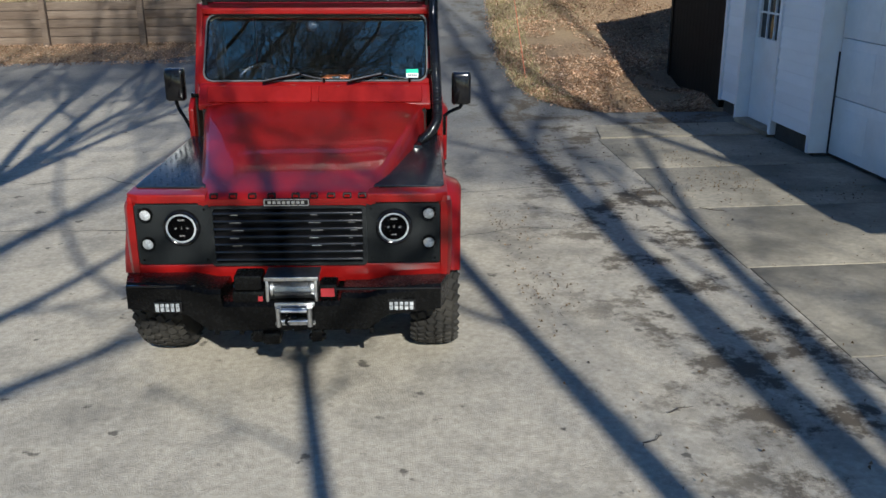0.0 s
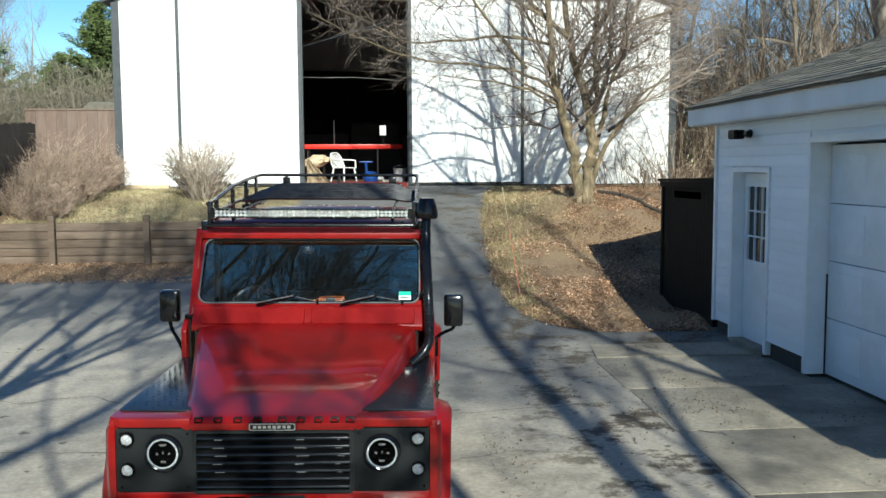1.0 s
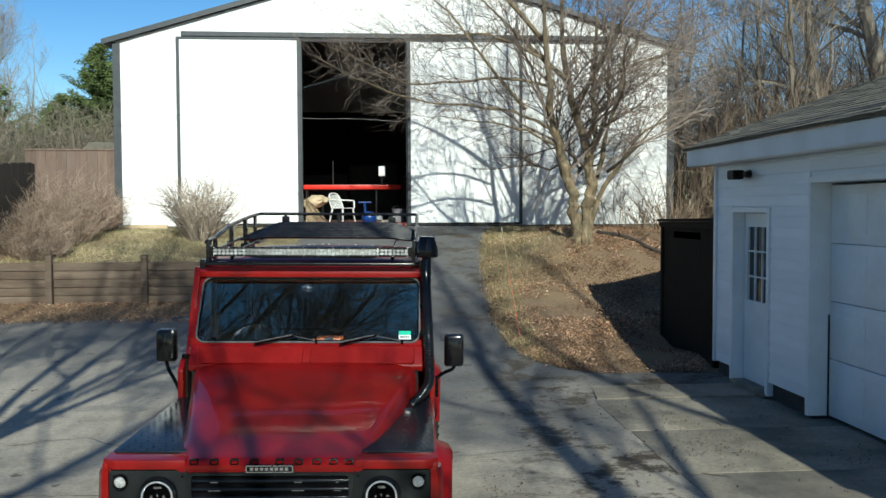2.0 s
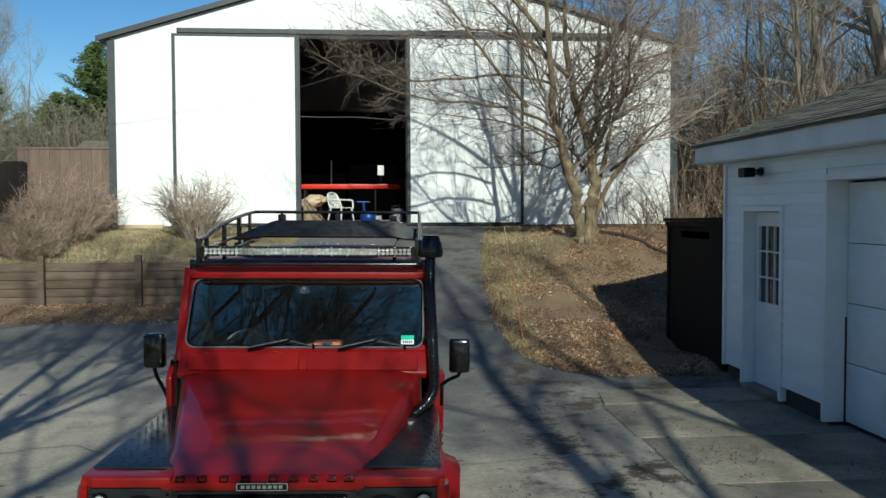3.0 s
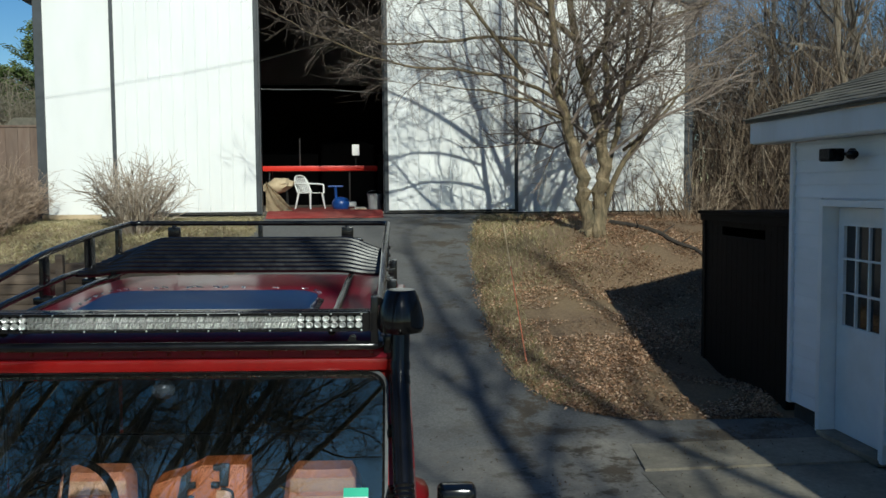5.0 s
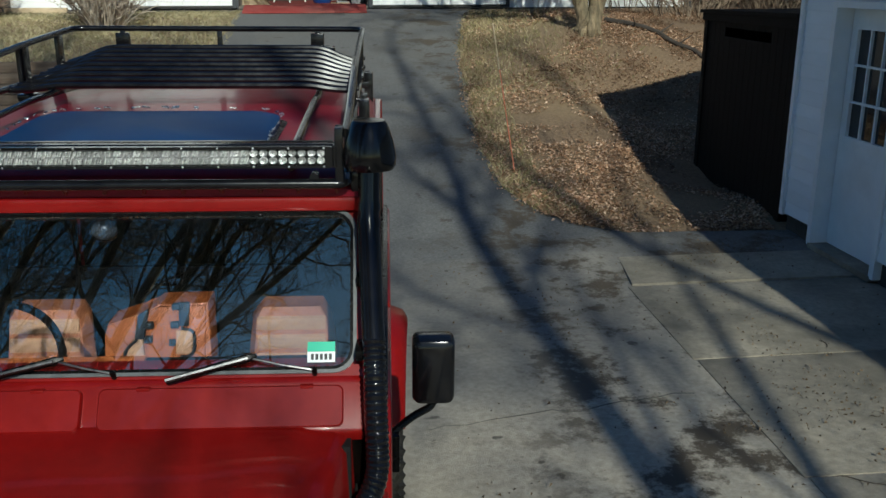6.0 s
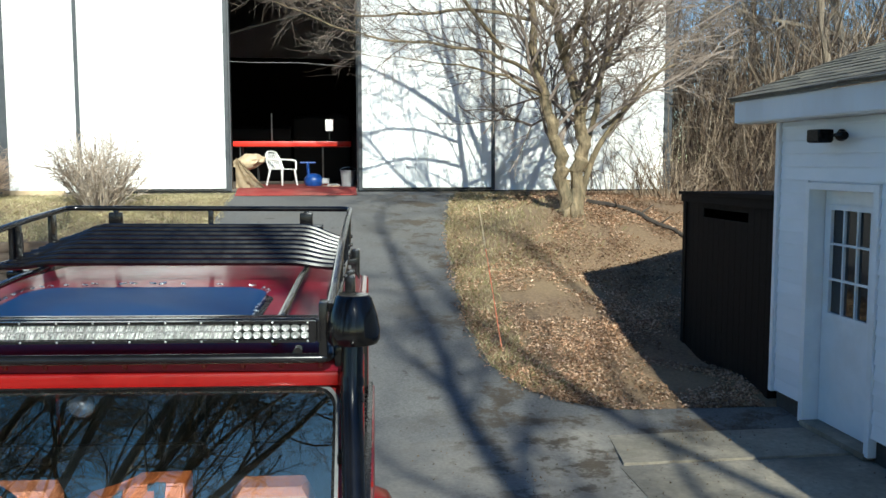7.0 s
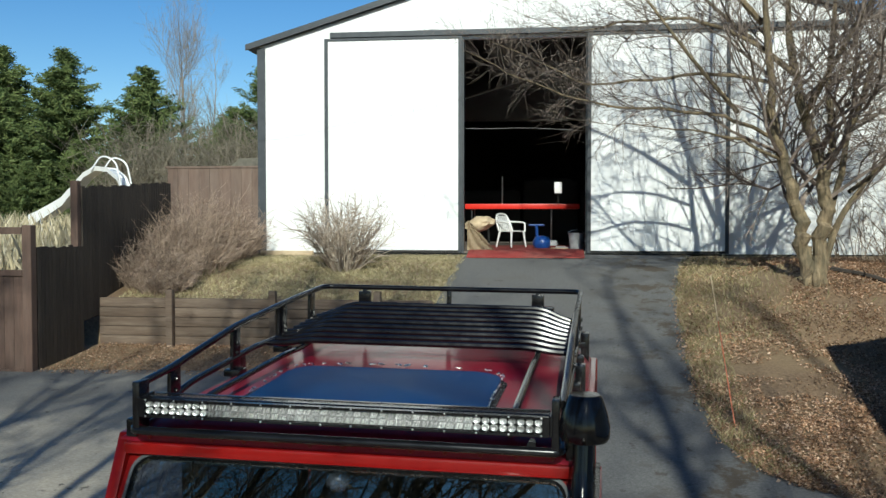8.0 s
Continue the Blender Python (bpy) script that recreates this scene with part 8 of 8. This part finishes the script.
# conifers
def conifer(seed, height, radius):
    r = random.Random(seed)
    s, nd = Sticks(), Sticks()
    s.rod([Vector((0, 0, 0)), Vector((0.03, 0, height * 0.5)), Vector((0, 0, height))], [0.16, 0.09, 0.01], 7)
    z = 0.25
    while z < height - 0.1:
        f = 1 - z / height
        reach = radius * (f ** 0.7) * r.uniform(0.78, 1.12) + 0.05
        lobe = r.uniform(0, 6.283)
        for k in range(11 if f > 0.15 else 6):
            a = r.uniform(0, 2 * math.pi)
            rl = reach * r.uniform(0.6, 1.1) * (1 + 0.18 * math.cos(a * 3 + lobe))
            e = Vector((math.cos(a) * rl, math.sin(a) * rl, z + rl * r.uniform(0.1, 0.6)))
            b0 = Vector((0, 0, z))
            s.rod([b0, b0.lerp(e, 0.5) + Vector((0, 0, -0.04)), e], [0.02, 0.012, 0.004], 3)
            for q in range(int(26 + 80 * rl)):
                t = r.uniform(0.12, 1.05)
                c = b0.lerp(e, t) + Vector((r.gauss(0, 0.09), r.gauss(0, 0.09), r.gauss(0, 0.06)))
                d = Vector((math.cos(a) + r.gauss(0, 0.7), math.sin(a) + r.gauss(0, 0.7), r.gauss(-0.1, 0.5))).normalized()
                w = d.cross(Vector((r.gauss(0, 1), r.gauss(0, 1), r.gauss(0, 1)))).normalized()
                nd.leaf(c, d * r.uniform(0.05, 0.13), w * r.uniform(0.009, 0.022))
        z += height * 0.022 + 0.02
    g = group_thing("conifer", pose(0, 0, 0), "dense green conifer with full soft boughs", "tree", "row of conifers")
    o = plant_object("trunk", s, M["bark_dark"], "", "")
    o.parent = g
    o = plant_object("crown", nd, M["needles"], "", "", kind="stuff")
    o.parent = g
    return g


cf = [conifer(51, 8.5, 3.3), conifer(52, 7.7, 3.0)]
cf[0].matrix_world = pose(-19.75, 38, 0.9, 0, 0, 20)
cf[1].matrix_world = pose(-16.25, 38, 0.95)
for k, x, y, s, a in ((0, -22.5, 38, 1.02, 90), (0, -11.2, 38.5, 0.96, 140), (1, -8.2, 39.5, 0.85, 20), (0, -25.5, 39, 1.05, 250), (1, -17.9, 40.5, 0.78, 200), (1, -21.1, 40, 0.88, 300), (0, -28.5, 40, 1.1, 10), (1, -24.1, 37.5, 0.8, 75), (0, -13.6, 42, 0.62, 60), (0, -31.5, 41, 1.1, 45), (1, -14.6, 41, 0.66, 15), (0, -18.4, 36.6, 0.55, 120), (1, -21.6, 36.2, 0.55, 30), (0, -34.5, 42, 1.1, 80), (1, -13.4, 39, 0.74, 190), (1, -12.5, 37.6, 0.78, 120), (0, -12.0, 41.5, 0.8, 280), (0, -23.6, 36.0, 0.55, 160), (1, -19.9, 35.6, 0.5, 250), (0, -17.0, 36.0, 0.5, 310), (1, -26.5, 36.5, 0.7, 10), (1, -15.2, 36.6, 0.5, 95)):
    c = copy_thing(cf[k], pose(x, y, 0.9, 0, 0, a))
    c.scale = (s, s, s)


# shrubs made of many springing stems
def shrub(name, seed, cx, cy, rx, ry, height, count, mat, label, twigs=3, lean=0.5, thick=0.006, wander=0.2, dome=0.3):
    r = random.Random(seed)
    s, tw = Sticks(), Sticks()
    for i in range(count):
        a, q = r.uniform(0, 2 * math.pi), math.sqrt(r.random())
        x, y = cx + rx * 0.55 * q * math.cos(a), cy + ry * 0.55 * q * math.sin(a)
        p = Vector((x, y, land_far(x, y) - 0.03))
        h = height * r.uniform(0.55, 1.05) * (1.05 - dome * q)
        d = Vector((math.cos(a) * lean * q + r.gauss(0, 0.14), math.sin(a) * lean * q + r.gauss(0, 0.14), 1)).normalized()
        pts = [p]
        for k in range(4):
            d = (d + Vector((r.gauss(0, wander) + math.cos(a) * 0.05, r.gauss(0, wander) + math.sin(a) * 0.05, -0.05))).normalized()
            pts.append(pts[-1] + d * h / 4)
        t0 = thick * r.uniform(0.7, 1.4)
        s.rod(pts, [t0, t0 * 0.85, t0 * 0.7, t0 * 0.5, t0 * 0.2], 3)
        for k in range(twigs):
            j = r.choice((1, 2, 3))
            q2 = pts[j].lerp(pts[j + 1], r.random())
            dd = (d * 0.6 + Vector((r.gauss(0, 0.8), r.gauss(0, 0.8), r.gauss(0.1, 0.4)))).normalized()
            ln = h * r.uniform(0.12, 0.4)
            mid = q2 + dd * ln * 0.5 + Vector((r.gauss(0, 0.02), r.gauss(0, 0.02), 0.02))
            tw.rod([q2, mid, q2 + dd * ln], [t0 * 0.5, t0 * 0.4, t0 * 0.15], 3)
    g = group_thing(name, pose(0, 0, 0), label, "shrub")
    plant_object("stem_tangle", s, mat, "", "", kind="stuff").parent = g
    plant_object("twig_tangle", tw, mat, "", "", kind="stuff").parent = g
    return g


shrub("shrub", 61, -3.85, 19.6, 0.5, 0.45, 1.5, 150, M["pale_twig"], "bare round shrub with pale springing stems", 9, 0.56, 0.011, 0.11, 0.22)
for i, (x, y, rx, ry, h) in enumerate(((-6.9, 18.4, 1.0, 0.9, 1.1), (-6.6, 19.3, 1.0, 1.0, 1.4), (-7.0, 20.2, 0.9, 0.9, 1.55), (-6.35, 20.5, 0.7, 0.7, 1.35), (-7.1, 19.0, 0.6, 0.9, 1.3), (-6.6, 17.95, 0.7, 0.5, 0.7))):
    shrub("shrub", 70 + i, x, y, rx, ry, h, 300, M["bush_twig"], "tangled brown leafless shrub on the bank", 11, 0.55, 0.006, 0.16, 0.5)
# thin saplings before the barn's right side and brush at its corner
for i, (x, y, rx, ry, h, n) in enumerate(((5.6, 20.4, 1.3, 0.7, 2.4, 30), (6.8, 20.2, 1.0, 0.8, 3.0, 34), (6.2, 19.2, 1.3, 0.6, 1.0, 90), (7.6, 19.0, 0.9, 0.8, 1.4, 90))):
    shrub("shrub", 90 + i, x, y, rx, ry, h, n, M["twig"], "thin bare saplings beside the barn", 5, 0.4, 0.008)
s, r = Sticks(), random.Random(101)
for i in range(5600):                        # dense thicket
    x, y = r.uniform(7.7, 24.0), r.uniform(15.2, 34.0)
    if x < 8.3 and y > 21.0:
        continue
    if 10.7 < y < 12.0:
        continue
    h = r.uniform(1.6, 5.4) * (0.75 + 0.03 * (y - 15))
    p = Vector((x, y, land_far(x, y) - 0.05))
    d = Vector((r.gauss(0, 0.28), r.gauss(0, 0.28), 1)).normalized()
    pts = [p]
    for k in range(4):
        d = (d + Vector((r.gauss(0, 0.2), r.gauss(0, 0.2), 0))).normalized()
        pts.append(pts[-1] + d * h / 4)
    t0 = r.uniform(0.006, 0.017)
    s.rod(pts, [t0, t0 * 0.85, t0 * 0.7, t0 * 0.5, t0 * 0.2], 3)
    for k in range(9):
        j = r.choice((1, 1, 2, 2, 3))
        q2 = pts[j].lerp(pts[j + 1], r.random())
        dd = (d + Vector((r.gauss(0, 0.7), r.gauss(0, 0.7), r.gauss(0.1, 0.4)))).normalized()
        ln = h * r.uniform(0.08, 0.3)
        s.rod([q2, q2 + dd * ln * 0.5 + Vector((r.gauss(0, 0.03), r.gauss(0, 0.03), 0.02)), q2 + dd * ln], [t0 * 0.5, t0 * 0.35, t0 * 0.12], 3)
plant_object("thicket", s, M["twig"], "dense tangled leafless brush beside the barn", "brush", kind="stuff")
# grey-brown scrub behind the fence
s, r = Sticks(), random.Random(103)
for i in range(3600):
    x, y = r.uniform(-15.5, -7.6), r.uniform(33.0, 37.0)
    h = r.uniform(2.2, 5.6) * (0.72 + 0.28 * math.sin((x + 16) * 0.9) ** 2)
    p = Vector((x, y, 0.9))
    d = Vector((r.gauss(0, 0.2), r.gauss(0, 0.2), 1)).normalized()
    pts = [p, p + d * h * 0.5, p + (d + Vector((r.gauss(0, 0.2), 0, 0))) * h]
    s.rod(pts, [0.02, 0.014, 0.004], 3)
    for k in range(6):
        q2 = pts[0].lerp(pts[2], r.uniform(0.3, 1))
        dd = Vector((r.gauss(0, 1), r.gauss(0, 1), r.gauss(0.6, 0.4))).normalized() * h * r.uniform(0.1, 0.25)
        s.rod([q2, q2 + dd], [0.010, 0.003], 3)
plant_object("scrub", s, M["scrub_twig"], "grey-brown leafless scrub beyond the fence", "brush", kind="stuff")

# ---- fallen leaves, turf and dry field grass ----
def scatter_leaves(name, count, seed, spot, label, size=(0.016, 0.036), mat="leaves"):
    r = random.Random(seed)
    s = Sticks()
    made = 0
    while made < count:
        x, y = spot(r)
        if x is None:
            continue
        z = surface(x, y) + r.uniform(0.006, 0.035)
        a = r.uniform(0, 2 * math.pi)
        tilt_ = r.gauss(0, 0.45)
        u = Vector((math.cos(a), math.sin(a), tilt_ * 0.6)) * r.uniform(*size)
        w = Vector((-math.sin(a), math.cos(a), r.gauss(0, 0.4))) * r.uniform(*size) * 0.6
        b = len(s.v)
        c = Vector((x, y, z))
        lift = Vector((0, 0, r.uniform(0.003, 0.016)))
        s.v += [c - u, c - w + lift, c + u, c + w + lift * 0.5]
        s.f += [(b, b + 1, b + 2), (b, b + 2, b + 3)]
        made += 1
    return plant_object(name, s, M[mat], label, "leaves", kind="stuff")


def lawn_spot(r):
    y = 11.45 + 9.4 * r.random() ** 1.25
    x = r.uniform(1.5, 8.5)
    if x < lawn_edge(y) - 0.16 + r.random() * 0.2 or (x > 4.15 and y < 11.75):
        return None, None
    if SX0 - 0.02 < x < SX1 + 0.03 and SY0 - 0.03 < y < SY1 + 0.03:
        return None, None
    if y > 16.5 and x < 3.4 and r.random() < 0.65:
        return None, None
    lie = noise.noise(Vector((x * 0.9, y * 0.7, 9.0))) + 0.6 * noise.noise(Vector((x * 2.6, y * 2.1, 5.0)))
    return (x, y) if r.random() < 0.5 + 1.3 * lie else (None, None)


scatter_leaves("fallen_leaves", 60000, 111, lawn_spot, "thick layer of dry brown fallen leaves on the bank", (0.010, 0.025))


def bed_spot(r):
    x, y = r.uniform(-7.35, -2.0), WALL_Y - 0.1 - 2.0 * r.random() ** 1.3
    return x, y


scatter_leaves("fallen_leaves", 8000, 112, bed_spot, "brown leaves heaped below the timber wall", (0.009, 0.022))


def drive_spot(r):
    x, y = r.uniform(0.6, 4.15), r.uniform(2.5, 11.2)
    k = noise.noise(Vector((x * 0.9, y * 0.7, 4.0)))
    return (x, y) if r.random() < 0.06 + 2.2 * max(0, k - 0.18) else (None, None)


scatter_leaves("leaf_litter", 1500, 113, drive_spot, "scattered dark leaf fragments and dirt on the drive", (0.004, 0.013), "litter")


def fallen_twig(x, y, ang, ln, seed):
    r = random.Random(seed)
    st = Sticks()
    pts = [Vector((x, y, surface(x, y) + 0.012))]
    for i in range(6):
        ang += r.gauss(0, 0.25)
        p = pts[-1] + Vector((math.cos(ang), math.sin(ang), 0)) * ln / 6
        pts.append(Vector((p.x, p.y, surface(p.x, p.y) + 0.006 + r.random() * 0.012)))
    st.rod(pts, [0.0035, 0.0035, 0.003, 0.003, 0.0025, 0.002, 0.001], 5)
    for j in (2, 4):
        d = Vector((math.cos(ang + 0.8 * (j - 3)), math.sin(ang + 0.8 * (j - 3)), 0.05))
        st.rod([pts[j], pts[j] + d * ln * 0.16], [0.002, 0.001], 4)
    return plant_object("fallen_twig", st, M["bark_dark"], "thin dark twig lying on the paving", "twig", group="twigs on the drive")


for i, q in enumerate(((1.05, 3.77, 0.75, 0.16), (0.85, 3.51, 0.5, 0.15), (2.42, 7.19, -0.9, 0.24), (1.81, 6.95, 0.5, 0.13), (2.92, 7.77, -0.6, 0.09), (3.19, 8.73, 0.8, 0.16), (-3.1, 4.6, 0.3, 0.2))):
    fallen_twig(*q, 300 + i)


# a dark fallen branch on the bank
st, r = Sticks(), random.Random(311)
pts = []
for i in range(12):
    y = 18.5 - i * 0.21
    x = 4.45 + i * 0.108 + r.gauss(0, 0.03)
    pts.append(Vector((x, y, land(x, y) + 0.035 + r.uniform(0, 0.02))))
st.rod(pts, [0.05 - 0.0025 * i for i in range(12)], 7)
for i in (3, 5, 7, 9):
    st.rod([pts[i], pts[i] + Vector((r.uniform(-0.3, 0.3), r.uniform(-0.3, 0.1), 0.14))], [0.018, 0.006], 5)
plant_object("fallen_branch", st, M["bark_dark"], "dark fallen branch lying among the leaves", "branch")


def turf(name, count, seed, spot, label, mat, h0, h1, lean=0.6):
    r = random.Random(seed)
    s = Sticks()
    made = 0
    while made < count:
        x, y = spot(r)
        if x is None:
            continue
        z = land_far(x, y) - 0.005
        h = r.uniform(h0, h1)
        a = r.uniform(0, 6.283)
        wv = Vector((math.cos(a), math.sin(a), 0)) * (0.004 + 0.004 * r.random()) * (1 + h)
        tip = Vector((r.gauss(0, lean) * h, r.gauss(0, lean) * h, h))
        c = Vector((x, y, z))
        b = len(s.v)
        s.v += [c - wv, c + wv, c + tip * 0.55 + Vector((0, 0, h * 0.1)) + wv * 0.6, c + tip]
        s.f += [(b, b + 1, b + 2), (b, b + 2, b + 3)]
        made += 1
    return plant_object(name, s, mat, label, "grass", kind="stuff")


def bank_spot(r):
    x, y = r.uniform(-7.2, -1.75), r.uniform(WALL_Y + 0.08, 21.5)
    return x, y


def lawn_turf(r):
    y = r.uniform(11.95, 21.3)
    x = lawn_edge(y) - 0.06 + abs(r.gauss(0, 0.9))
    if y < 15.8 and x > lawn_edge(y) + 0.5:
        return None, None
    return (x, y) if x < 4.0 or y > 15.8 else (None, None)


turf("turf", 40000, 121, bank_spot, "short dormant yellow-green grass before the barn", M["turf_pale"], 0.015, 0.055, 0.9)
turf("turf", 7500, 122, lawn_turf, "thin dormant grass on the bank", M["turf"], 0.03, 0.09)


def field_spot(r):
    return r.uniform(-34, -8.4), r.uniform(16.5, 37)


turf("field_grass", 26000, 123, field_spot, "tall dry straw-coloured field grass", M["straw"], 0.5, 1.5, 0.22)
